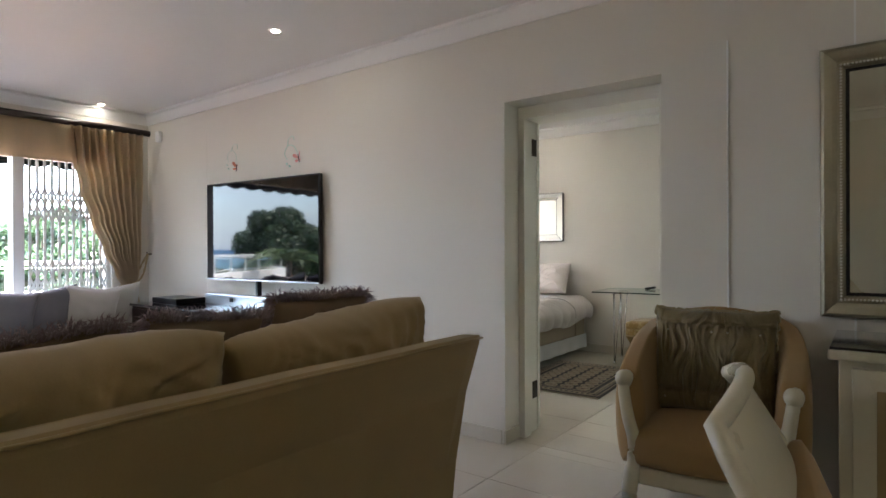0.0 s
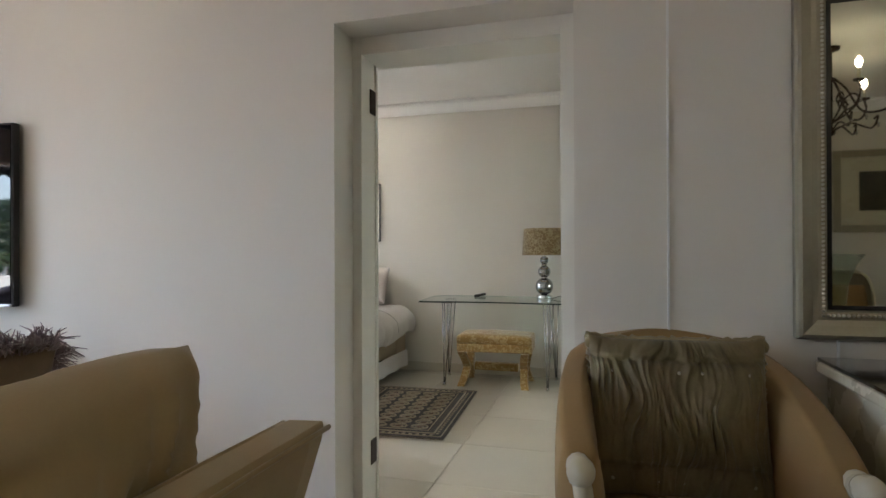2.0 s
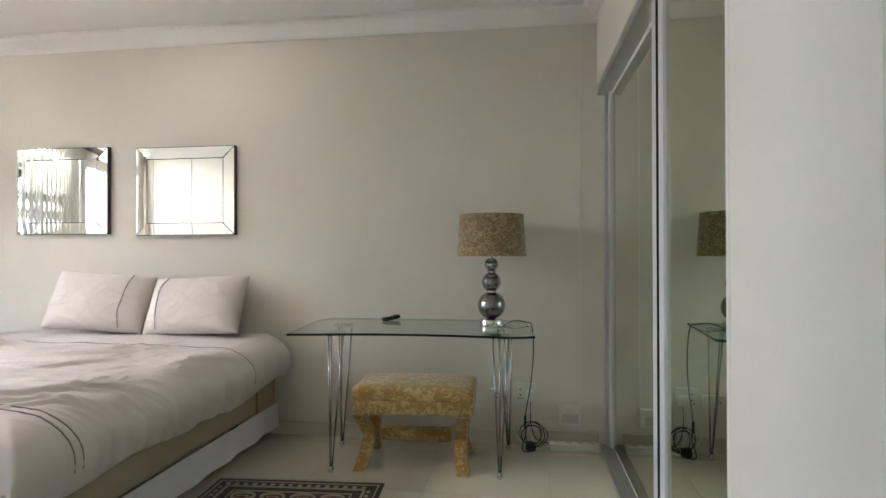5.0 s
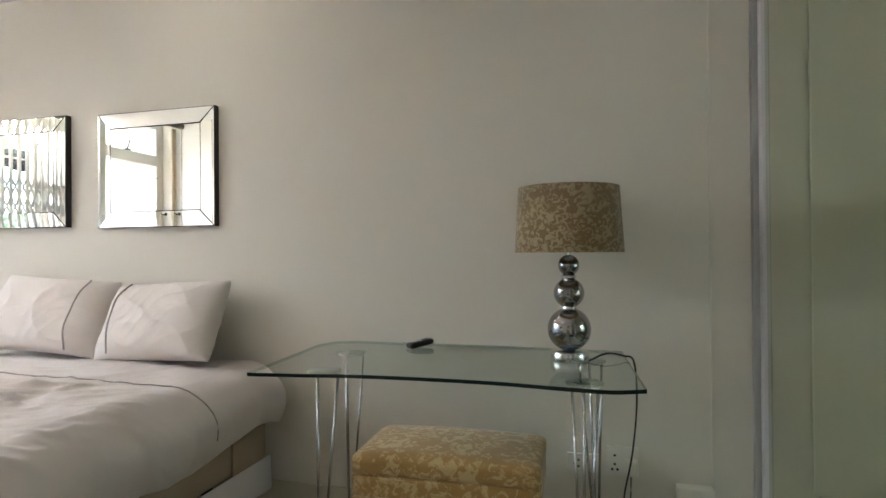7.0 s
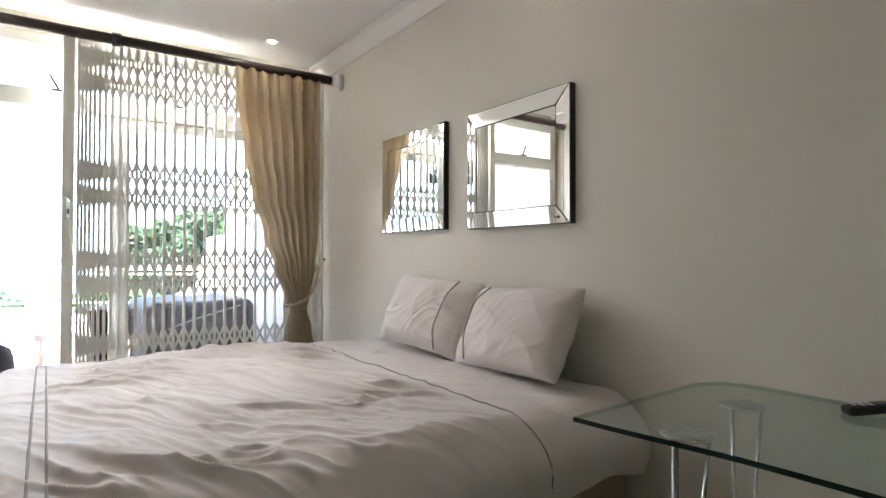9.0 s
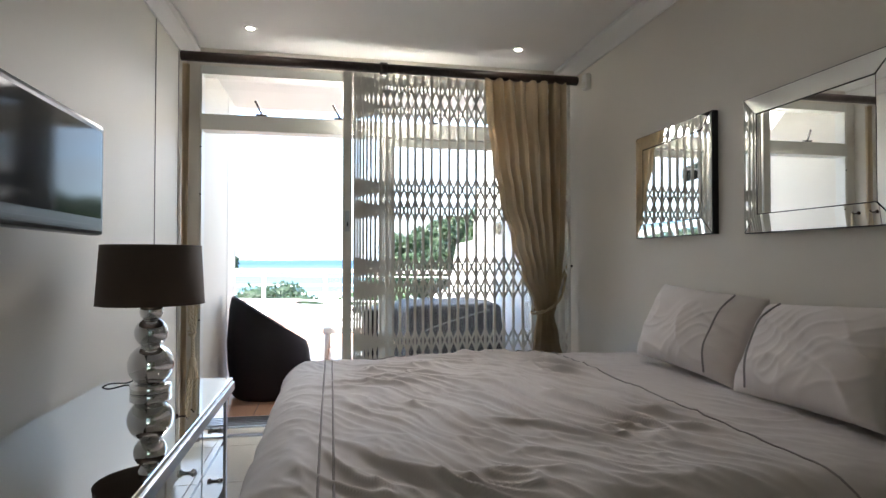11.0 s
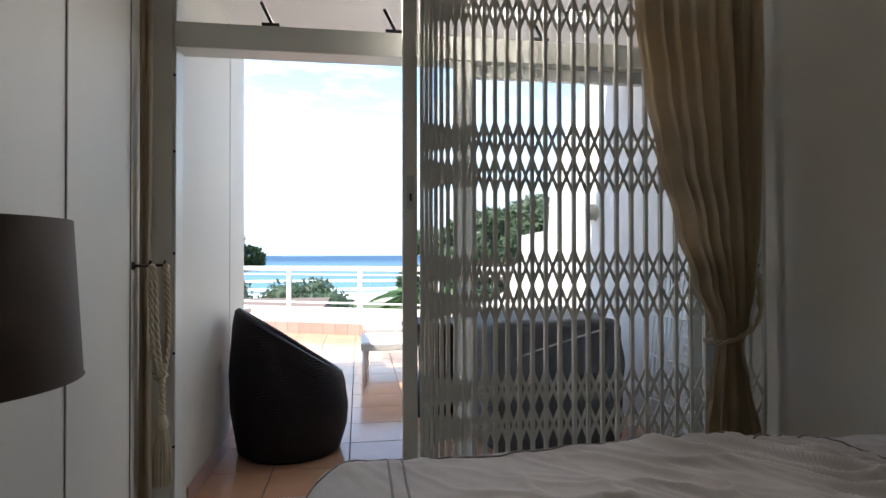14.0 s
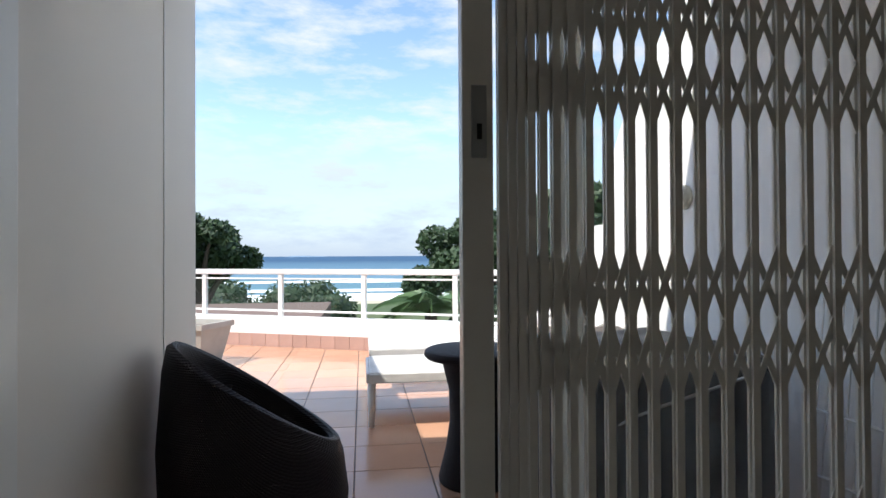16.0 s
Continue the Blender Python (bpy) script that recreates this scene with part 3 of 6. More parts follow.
GX = -5.28
gate = thing("security_gate", "cream enamelled folding lattice security gate, drawn half across the door", "security gate")
part("lock_stile", boxes((GX - 0.022, GX + 0.022, 4.695, 4.756, 0.035, 2.50), bevel=0.004), GATE, gate)
part("lock_plate", boxes((GX + 0.0225, GX + 0.028, 4.712, 4.742, 1.36, 1.50), bevel=0.002), SILVER, gate, "steel lock plate")
part("keyhole", boxes((GX + 0.0285, GX + 0.031, 4.722, 4.732, 1.395, 1.425), bevel=0.001), BLACK, gate)
part("top_track", boxes((GX - 0.025, GX + 0.025, 4.70, 6.40, 2.50, 2.535), bevel=0.003), GATE, gate)
part("bottom_track", boxes((GX - 0.02, GX + 0.02, 3.75, 6.40, 0.0, 0.014), bevel=0.002), SILVER, gate)
BARS = [4.777, 4.796, 4.815, 4.836, 4.860, 4.887, 4.919, 4.955, 4.998, 5.044, 5.092, 5.145, 5.198, 5.255, 5.315, 5.378, 5.443, 5.507, 5.572,
        5.640, 5.708, 5.776, 5.846, 5.918, 5.990, 6.062, 6.134, 6.206, 6.278, 6.35]
one = boxes((-0.0105, -0.004, -0.0080, 0.0080, 0.03, 2.50), (0.004, 0.0105, -0.0080, 0.0080, 0.03, 2.50))
first = part("upright", one, GATE, gate)
first.location = (GX, BARS[0], 0)
for y in BARS[1:]:
    o = new("upright", first.data)
    o.parent, o.location = gate, (GX, y, 0)
STEP = 0.155
strap_mesh = {}
low = bmesh.new()
for centre in (2.29, 1.59, 1.04, 0.52):
    for a, b in zip(BARS, BARS[1:]):
        w = b - a
        for k in (-1, 1):
            for s in (-1, 1):
                zc = centre + k * STEP / 2
                key = (round(w, 3), s)
                ln = math.hypot(w, STEP)
                ang = math.degrees(math.atan2(s * STEP, w))
                if centre != 0.52:
                    if key not in strap_mesh:
                        sm = boxes((-0.0015, 0.0015, -ln / 2, ln / 2, -0.0072, 0.0072))
                        me = bpy.data.meshes.new("strap")
                        sm.to_mesh(me)
                        sm.free()
                        me.materials.append(GATE)
                        strap_mesh[key] = me
                    o = new("strap", strap_mesh[key])
                    o.parent = gate
                    o.matrix_local = pose(GX + s * 0.0018, (a + b) / 2, zc, ang, 0, 0)
                else:
                    box(low, -0.0015, 0.0015, -ln / 2, ln / 2, -0.0072, 0.0072, m=pose(GX + s * 0.0018, (a + b) / 2, zc, ang, 0, 0))
tagged(part("lattice", low, GATE, gate), kind="stuff")

# lounge sliding door, with its own gate
win2 = thing("window_2", "white framed sliding glass door of the lounge", "window", kind="structure")
for y0, y1 in ((2.66, 2.72), (1.86, 1.94), (-0.75, -0.68)):
    bar(LW - 0.10, LW - 0.02, y0, y1, 0.02, 2.12, win2)
bar(LW - 0.10, LW - 0.02, -0.68, 2.66, 2.06, 2.12, win2)
bar(LW - 0.10, LW - 0.02, -0.68, 2.66, 0.02, 0.08, win2)
for y0, y1 in ((-0.68, 1.86), (1.94, 2.66)):
    p = part("pane", sheet_x(LW - 0.06, y0, y1, 0.08, 2.06), GLASS, win2)
    p.visible_shadow = False
gate2 = thing("security_gate", "white folding lattice security gate in front of the lounge window", "security gate")
one = boxes((-0.011, -0.004, -0.009, 0.009, 0.03, 2.08), (0.004, 0.011, -0.009, 0.009, 0.03, 2.08))
first2 = part("upright", one, WHITE, gate2)
part("lock_stile", boxes((LW + 0.06, LW + 0.10, 1.84, 1.93, 0.03, 2.08), bevel=0.004), WHITE, gate2)
first2.location = (LW + 0.08, 1.975, 0)
G2 = [1.975 + 0.060 * i for i in range(12)]
link = boxes((-0.0015, 0.0015, -0.0854, 0.0854, -0.008, 0.008))
link_mesh = bpy.data.meshes.new("strap")
link.to_mesh(link_mesh)
link.free()
link_mesh.materials.append(WHITE)
for a, b in zip(G2, G2[1:]):
    o = new("upright", first2.data)
    o.parent, o.location = gate2, (LW + 0.08, b, 0)
    for c in (1.62, 0.95, 0.45):
        for k in (-1, 1):
            for s in (-1, 1):
                o = new("strap", link_mesh)
                o.parent = gate2
                o.matrix_local = pose(LW + 0.08 + s * 0.0018, (a + b) / 2, c + k * 0.08, math.degrees(math.atan2(s * 0.16, b - a)), 0, 0)


# ---------------------------------------------------------------- curtains
def curtain(name, x, rows, folds, depth, label, n=220):
    """A hanging of cloth: rows of (z, y of one edge, y of the other), with folds that deepen where it is gathered."""
    def f(u, v):
        k = v * (len(rows) - 1)
        i = min(int(k), len(rows) - 2)
        t = k - i
        t = t * t * (3 - 2 * t)
        z = rows[i][0] + (rows[i + 1][0] - rows[i][0]) * (k - i)
        a = rows[i][1] + (rows[i + 1][1] - rows[i][1]) * t
        b = rows[i][2] + (rows[i + 1][2] - rows[i][2]) * t
        uu = u + 0.010 * math.sin(u * 23 + 3) + 0.02 * noise.noise(Vector((u * 4, v * 2, 3)))
        ph = uu * folds * 2 * math.pi + 1.9 * noise.noise(Vector((u * folds * 0.45, v * 0.8, 8.3)))
        big = 0.55 + 0.75 * (0.5 + noise.noise(Vector((u * folds * 0.6, v * 0.7, 2.2))))
        w = math.sin(ph) + 0.28 * math.sin(2 * ph + 1 + 2 * v)
        w2 = noise.noise(Vector((u * folds * 0.8, v * 1.4, 1.7)))
        w3 = noise.noise(Vector((u * folds * 2.2, v * 5, 6.1)))
        return (x + depth * (0.75 * w * big + 0.8 * w2 + 0.16 * w3), a + (b - a) * uu, z)
    ob = thing(name, label, "curtain")
    bm = grid(n, 60, f)
    bmesh.ops.solidify(bm, geom=bm.faces[:], thickness=0.004)
    part("drape", bm, CURT, ob, smooth=True)
    return ob


def pole(x, y0, y1, z, joint):
    ob = thing("curtain_pole", "dark stained wooden curtain pole on the ceiling", "curtain pole")
    bm = bmesh.new()
    tube(bm, [(x, y0, z), (x, y1, z)], 0.032, 20)
    part("rod", bm, DARKWOOD, ob, smooth=True)
    if joint:
        bm = bmesh.new()
        tube(bm, [(x, joint - 0.025, z), (x, joint + 0.025, z)], 0.042, 20)
        part("bracket_ring", bm, DARKWOOD, ob, smooth=True)
    return ob


def tieback(x, y0, y1, ywall, z0, z1, hx):
    """A cord round the gathered cloth between y0 and y1, both ends caught on one hook at hx on the wall."""
    ob = thing("curtain_tieback", "twisted cord tieback on a dark wall hook", "tieback")
    hy = ywall - 0.045
    loop = bend([(hx, hy, z1), (x - 0.075, y1 + 0.03, z0 + 0.14), (x - 0.085, (y0 + y1) / 2, z0 + 0.04), (x - 0.04, y0 - 0.012, z0),
                 (x + 0.04, y0 - 0.012, z0 - 0.005), (x + 0.088, (y0 + y1) / 2, z0 + 0.03), (x + 0.075, y1 + 0.02, z0 + 0.12), (hx + 0.01, hy, z1)], 10)
    for ph in (0, math.pi):
        bm = bmesh.new()
        tube(bm, [(p.x + 0.006 * math.cos(i * 0.8 + ph), p.y + 0.003 * math.cos(i * 0.8 + ph), p.z + 0.006 * math.sin(i * 0.8 + ph)) for i, p in enumerate(loop)], 0.0062, 6)
        part("cord", bm, ROPE_TAN, ob, smooth=True)
    bm = bmesh.new()
    tube(bm, [(hx, ywall, z1), (hx, hy, z1), (hx, hy - 0.006, z1 + 0.022)], 0.007, 8)
    part("hook", bm, IRON, ob, smooth=True)
    return ob


pole(-5.24, 3.66, 6.40, 2.49, 4.97)
curtain("curtain", -5.235, [(2.465, 5.69, 6.30), (2.2, 5.70, 6.30), (1.9, 5.74, 6.30), (1.6, 5.80, 6.295), (1.3, 5.89, 6.29), (1.05, 5.98, 6.27),
                            (0.86, 6.06, 6.235), (0.76, 6.085, 6.215), (0.62, 6.06, 6.25), (0.35, 6.02, 6.31), (0.02, 5.99, 6.34)], 7, 0.035,
        "gold cloth curtain tied back beside the glass door")
tieback(-5.235, 6.07, 6.22, FY, 0.79, 1.12, -5.355)
curtain("curtain", -5.33, [(2.47, 3.648, 3.69), (1.5, 3.648, 3.685), (1.0, 3.648, 3.678), (0.02, 3.648, 3.685)], 3, 0.018, "narrow gold curtain gathered hard against the wall", 60)

pole(-5.93, -1.1, 3.02, 2.42, None)
curtain("curtain", -5.92, [(2.39, 2.26, 2.93), (2.1, 2.28, 2.93), (1.8, 2.34, 2.93), (1.5, 2.44, 2.92), (1.2, 2.56, 2.92), (0.95, 2.68, 2.90), (0.8, 2.75, 2.88),
                           (0.6, 2.72, 2.91), (0.3, 2.68, 2.94), (0.02, 2.66, 2.96)], 9, 0.042, "gold cloth curtain tied back beside the lounge window")
tieback(-5.92, 2.74, 2.89, PY, 0.82, 1.15, -6.03)
vb = grid(170, 8, lambda u, v: (-5.98 + 0.02 * math.sin(u * 90), -1.0 + u * 3.70, 2.40 - 0.36 * v))
bmesh.ops.solidify(vb, geom=vb.faces[:], thickness=0.004)
tagged(mesh_object("pelmet", vb, CURT, True), "gold cloth pelmet above the lounge window", "pelmet")


def rope(ob, pts, r=0.0065, turn=0.9):
    """Two strands twisted round each other."""
    line = bend(pts, 14)
    for ph in (0, math.pi):
        bm = bmesh.new()
        tube(bm, [(p.x + r * 0.75 * math.cos(i * turn + ph), p.y + r * 0.75 * math.sin(i * turn + ph), p.z) for i, p in enumerate(line)], r, 6)
        part("cord", bm, ROPE, ob, smooth=True)


tas = thing("tassel_cord", "cream twisted rope tieback with a tassel, strung between two wall hooks", "tassel cord")
for x in (-5.285, -5.453):
    bm = bmesh.new()
    tube(bm, [(x, BY, 1.13), (x, 3.70, 1.13), (x, 3.708, 1.15)], 0.006, 8)
    part("hook", bm, IRON, tas, "dark wall hook", True)
    part("hook_plate", shift(lathe([(0.017, 0), (0.014, 0.008), (0.006, 0.012)], 16), pose(x, BY, 1.13, -90, 0, 0)), IRON, tas, "", True)
rope(tas, [(-5.285, 3.705, 1.135), (-5.295, 3.705, 1.0), (-5.310, 3.705, 0.86), (-5.355, 3.705, 0.72), (-5.408, 3.705, 0.675)])
rope(tas, [(-5.290, 3.715, 1.135), (-5.315, 3.715, 1.0), (-5.335, 3.715, 0.86), (-5.370, 3.715, 0.73), (-5.412, 3.715, 0.68)])
rope(tas, [(-5.453, 3.705, 1.135), (-5.475, 3.705, 1.03), (-5.490, 3.705, 0.92), (-5.482, 3.705, 0.78), (-5.425, 3.705, 0.68)])
rope(tas, [(-5.448, 3.715, 1.135), (-5.462, 3.715, 1.03), (-5.474, 3.715, 0.92), (-5.470, 3.715, 0.79), (-5.42, 3.715, 0.675)])
rope(tas, [(-5.40, 3.68, 0.69), (-5.43, 3.715, 0.675), (-5.41, 3.705, 0.655), (-5.43, 3.705, 0.645), (-5.415, 3.685, 0.665)], 0.008)
rope(tas, [(-5.42, 3.705, 0.66), (-5.428, 3.705, 0.57), (-5.425, 3.705, 0.50)], 0.008)
part("tassel_head", lathe([(0.006, 0.515), (0.015, 0.505), (0.024, 0.48), (0.026, 0.462), (0.019, 0.446), (0.022, 0.44)], 18, (-5.425, 3.705)), ROPE, tas, "", True)
rng = random.Random(5)
bm = bmesh.new()
for i in range(90):
    a, r = rng.uniform(0, 6.28), 0.040 * rng.random() ** 0.5
    tube(bm, [(-5.425 + 0.5 * r * math.cos(a), 3.705 + 0.5 * r * math.sin(a), 0.45), (-5.425 + 0.9 * r * math.cos(a), 3.705 + 0.9 * r * math.sin(a), 0.36), (-5.425 + r * math.cos(a), 3.705 + r * math.sin(a), 0.235 - rng.uniform(0, 0.02))], 0.0032, 5)
part("fringe", bm, ROPE, tas)


def downlight(x, y, name="downlight"):
    ob = thing(name, "small round recessed ceiling downlight, lit", "downlight", group="ceiling downlights")
    part("ring", lathe([(0.043, CH), (0.043, CH - 0.005), (0.039, CH - 0.008), (0.026, CH - 0.005), (0.024, CH - 0.001)], 28, (x, y), False), SILVER, ob, smooth=True)
    part("bulb", lathe([(0.024, CH - 0.003), (0.016, CH - 0.006), (0.002, CH - 0.007)], 20, (x, y)), glow("downlight_glow", (1.0, 0.93, 0.82), 16), ob)
    return ob


for x, y in ((-5.10, 5.90), (-5.08, 4.11), (-2.80, 5.88), (-2.80, 4.3), (-2.97, 2.42), (-5.93, 2.55), (-2.97, 0.2), (-5.0, 0.4), (1.8, 2.4)):
    downlight(x, y)
alarm = thing("alarm_sensor", "small white alarm sensor high in the wall corner", "sensor")
part("housing", boxes((-5.09, -5.02, FY - 0.045, FY, 2.37, 2.48), bevel=0.012), WHITE, alarm)
part("lens", boxes((-5.085, -5.025, FY - 0.049, FY - 0.0445, 2.385, 2.42), bevel=0.002), SOCKET, alarm)
alarm2 = thing("alarm_sensor", "small white alarm sensor high in the wall corner", "sensor")
part("housing", boxes((-5.86, -5.79, PY - 0.045, PY, 2.33, 2.44), bevel=0.012), WHITE, alarm2)

# ---------------------------------------------------------------- bedroom wardrobe
ward = thing("wardrobe", "built-in wardrobe with sliding mirror doors in pale aluminium frames", "wardrobe")
part("carcass", boxes((-0.36, 0.18, 3.52, 3.55, 0, 2.15), (-0.36, 0.18, FY - 0.02, FY, 0, 2.15), (0.16, 0.18, 3.55, FY - 0.02, 0, 2.15)), WHITE, ward)
part("track", boxes((-0.50, -0.34, 3.52, FY - 0.001, 2.10, 2.15), bevel=0.003), SILVER, ward)
part("track", boxes((-0.50, -0.34, 3.52, FY - 0.001, 0.0, 0.02), bevel=0.003), SILVER, ward)
for x, y0, y1, w0, w1, out in ((-0.43, 5.035, 6.37, 0.10, 0.05, 0.035), (-0.465, 3.56, 4.982, 0.067, 0.067, 0.012)):
    d = part("sliding_door", boxes((x + 0.004, x + 0.018, y0 + 0.03, y1 - 0.03, 0.03, 2.10)), WHITE, ward)
    part("mirror_panel", boxes((x, x + 0.003, y0 + 0.04, y1 - 0.04, 0.05, 2.07)), MIRROR_GREEN, d)
    for a, b, o in ((y0, y0 + w0, out), (y1 - w1, y1, 0.012)):
        part("frame_stile", boxes((x - o, x + 0.018, a, b, 0.02, 2.10), bevel=0.006), ALU, d)
# the shade between the two doors, put in as a black box
part("seal", boxes((-0.473, -0.40, 4.985, 5.032, 0.02, 2.10)), GAP_BLACK, ward, "black strip standing in for the dark gap between the doors")
part("jamb", boxes((-0.46, -0.40, 6.375, FY - 0.001, 0.02, 2.10), bevel=0.003), SILVER, ward)

# ---------------------------------------------------------------- bed
bed = thing("bed", "large made bed with an oyster linen quilt on a tan base", "bed")
part("base", boxes((-4.44, -2.52, 4.48, 6.39, 0.20, 0.40), bevel=0.02), VALANCE, bed, "tan cloth bed base")
vf = lambda u, v: (-2.50 + 0.008 * math.sin(u * 40) * v, 4.46 + u * 1.93, 0.21 - v * 0.155)
part("valance", grid(80, 4, vf), SHEET, bed, "white gathered valance", True)
part("valance", grid(80, 4, lambda u, v: (-4.45 + u * 1.95, 4.46 + 0.008 * math.sin(u * 40) * v, 0.21 - v * 0.155)), SHEET, bed, "", True)
for x in (-2.7, -4.25):
    for y in (4.62, 6.2):
        part("leg", lathe([(0.025, 0), (0.03, 0.2)], 14, (x, y)), BLACK, bed)
part("base_flap", boxes((-2.519, -2.508, 6.12, 6.36, 0.2, 0.42), bevel=0.003), VALANCE, bed)
part("mattress", shift(soft_box(1.94, 1.90, 0.25, 0.05, 2, 0.004, 10), pose(-3.48, 5.44, 0.36)), SHEET, bed, "", True)


def quilt(u, v):
    """Quilt from the head (v=0) to past the foot, hanging over both sides and the foot."""
    W, L, R = 1.02, 1.945, 0.13
    s = (u - 0.5) * 2 * (W + 0.20)
    t = v * (L + 0.30)
    dx, dy = max(abs(s) - W + R, 0), max(t - L + R, 0)

    def fold(d):
        if d <= 0:
            return 0, 0
        a = min(d / R, math.pi / 2)
        return R * math.sin(a), R * (1 - math.cos(a)) + max(d - R * math.pi / 2, 0)
    ox, zx = fold(dx)
    oy, zy = fold(dy)
    x = math.copysign(min(abs(s), W - R) + ox, s)
    y = min(t, L - R) + oy
    zx *= 1 + 0.32 * noise.noise(Vector((t * 2.4, 1.0, 7)))
    zy *= 1 + 0.25 * noise.noise(Vector((s * 2.4, 2.0, 7)))
    x += math.copysign(0.060 * math.sin(math.pi * min(1, zx / 0.30)), s) if zx > 0 else 0
    y += 0.040 * math.sin(math.pi * min(1, zy / 0.30)) if zy > 0 else 0
    drop = max(zx, zy) + 0.25 * min(zx, zy)
    z = 0.650 - drop
    wr = 0.022 * noise.noise(Vector((s * 1.6, t * 1.4, 5))) + 0.012 * noise.noise(Vector((s * 3.7, t * 3.4, 2)))
    warp = noise.noise(Vector((s * 1.1, t * 1.1, 9))) + 0.3 * noise.noise(Vector((s * 4, t * 4, 6)))
    p, q = (s - 0.8 * t) * 0.78, (s * 0.8 + t) * 0.78

    def streak(a, b, k, seed):
        return max(0, 1 - 2.2 * abs(noise.noise(Vector((p * a + warp * k * 0.4, q * b + warp * k, seed))))) ** 4
    patch = [0.25 + 0.75 * max(0, min(1, 0.5 + 1.4 * noise.noise(Vector((s * 2.3, t * 2.3, n))))) for n in (1.5, 4.5, 7.5)]
    k = max(0, min(1, (t - 0.50) / 0.16))
    calm = (0.3 + 0.7 * k * k * (3 - 2 * k)) * (1 - 0.65 * max(0, min(1, (t - L + 0.40) / 0.25)))
    wr += 1.3 * calm * (0.022 * patch[0] * streak(1.8, 8.0, 1.6, 2) + 0.016 * patch[1] * streak(2.8, 15.0, 2.6, 8) + 0.005 * patch[2] * streak(5.5, 27.0, 4.0, 5))
    wr += 0.0022 * noise.noise(Vector((s * 22, t * 24, 4)))
    side = 0.045 * min(1, drop * 5)
    x += math.copysign(side * noise.noise(Vector((t * 5, 0, 3))), s) * (1 if zx > 0 else 0)
    y += side * noise.noise(Vector((s * 5, 4, 3))) * (1 if zy > 0 else 0)
    return (-3.48 + x, 6.36 - y, z + wr * max(0.3, 1 - drop * 14) - 0.012 * abs(s) ** 3)


qb = grid(330, 330, quilt)
bmesh.ops.smooth_vert(qb, verts=qb.verts[:], factor=0.5, use_axis_x=True, use_axis_y=True, use_axis_z=True)
bmesh.ops.solidify(qb, geom=qb.faces[:], thickness=-0.025)
q_ob = part("quilt", qb, LINEN, bed, "rumpled oyster linen quilt with a dark stitched border", True)
for line in ([quilt(0.03 + 0.94 * i / 70, 0.214 + 0.02 * math.sin(i / 70 * 3.1)) for i in range(71)], [quilt(0.03 + 0.94 * i / 70, 0.772) for i in range(71)],
             [quilt(0.115 + 0.01 * math.sin(i * .2), 0.205 + 0.76 * i / 70) for i in range(71)], [quilt(0.03 + 0.94 * i / 70, 0.788) for i in range(71)]):
    bm = bmesh.new()
    tube(bm, [(x, y, z + 0.002) for x, y, z in line], 0.0032, 6)
    part("border_piping", bm, PIPING, q_ob, "", True)


def pillow(m, seed, w, h, side, group="bed pillows"):
    """A pillow with a stitched band towards one end (side -1 or 1)."""
    ob = thing("pillow", "plump oyster linen pillow with stitched band at the bed head", "pillow", m, group)
    part("body", cushion(w, h, 0.21, seed, 0.008, 80, 0.06, 5.5, 0.0, 0.75), LINEN2, ob, "", True)
    bm = bmesh.new()
    b = side * (w / 2 - 0.125)
    tube(bm, bend([(b, -0.060, -h * 0.45), (b - side * 0.006, -0.104, -h * 0.22), (b, -0.110, 0.0), (b + side * 0.004, -0.102, h * 0.24), (b, -0.055, h * 0.45)], 8), 0.004, 6)
    part("band_piping", bm, PIPING, ob, "", True)
    return ob


pillow(pose(-2.97, 6.24, 0.835, -27, -3, -3), 1, 0.65, 0.385, -1)
pillow(pose(-3.64, 6.25, 0.848, -24, 3, 4), 4, 0.66, 0.39, 1)

# ---------------------------------------------------------------- two bevelled wall mirrors


def wall_mirror(x0, x1, z0, z1):
    ob = thing("wall_mirror", "rectangular silver wall mirror with mitred mirror-glass surround", "mirror", group="mirrors above the bed")
    part("backing", boxes((x0, x1, FY - 0.03, FY, z0, z1), bevel=0.002), BLACK, ob)
    y, b = FY - 0.032, 0.078
    part("mirror_pane", boxes((x0 + b + 0.004, x1 - b - 0.004, y - 0.001, y + 0.001, z0 + b + 0.004, z1 - b - 0.004)), MIRROR, ob)
    o, i = [(x0 + .004, z0 + .004), (x1 - .004, z0 + .004), (x1 - .004, z1 - .004), (x0 + .004, z1 - .004)], [(x0 + b, z0 + b), (x1 - b, z0 + b), (x1 - b, z1 - b), (x0 + b, z1 - b)]
    c = 0.0025
    for k in range(4):
        n = (k + 1) % 4
        bm = bmesh.new()
        d = Vector((o[n][0] - o[k][0], 0, o[n][1] - o[k][1])).normalized() * c
        lift = 0.007 if k in (0, 2) else 0.002
        vs = [(o[k][0] + d.x, y - 0.001, o[k][1] + d.z), (o[n][0] - d.x, y - 0.001, o[n][1] - d.z), (i[n][0] - d.x, y - lift, i[n][1] - d.z), (i[k][0] + d.x, y - lift, i[k][1] + d.z)]
        a = [bm.verts.new(v) for v in vs]
        e = [bm.verts.new((v[0], y + 0.0015, v[2])) for v in vs]
        bm.faces.new(a)
        bm.faces.new(e[::-1])
        for q in range(4):
            bm.faces.new((a[q], e[q], e[(q + 1) % 4], a[(q + 1) % 4]))
        bmesh.ops.recalc_face_normals(bm, faces=bm.faces[:])
        part("mirror_border", bm, MIRROR, ob)
    return ob


wall_mirror(-3.485, -2.788, 1.28, 1.862)
wall_mirror(-4.378, -3.69, 1.29, 1.876)


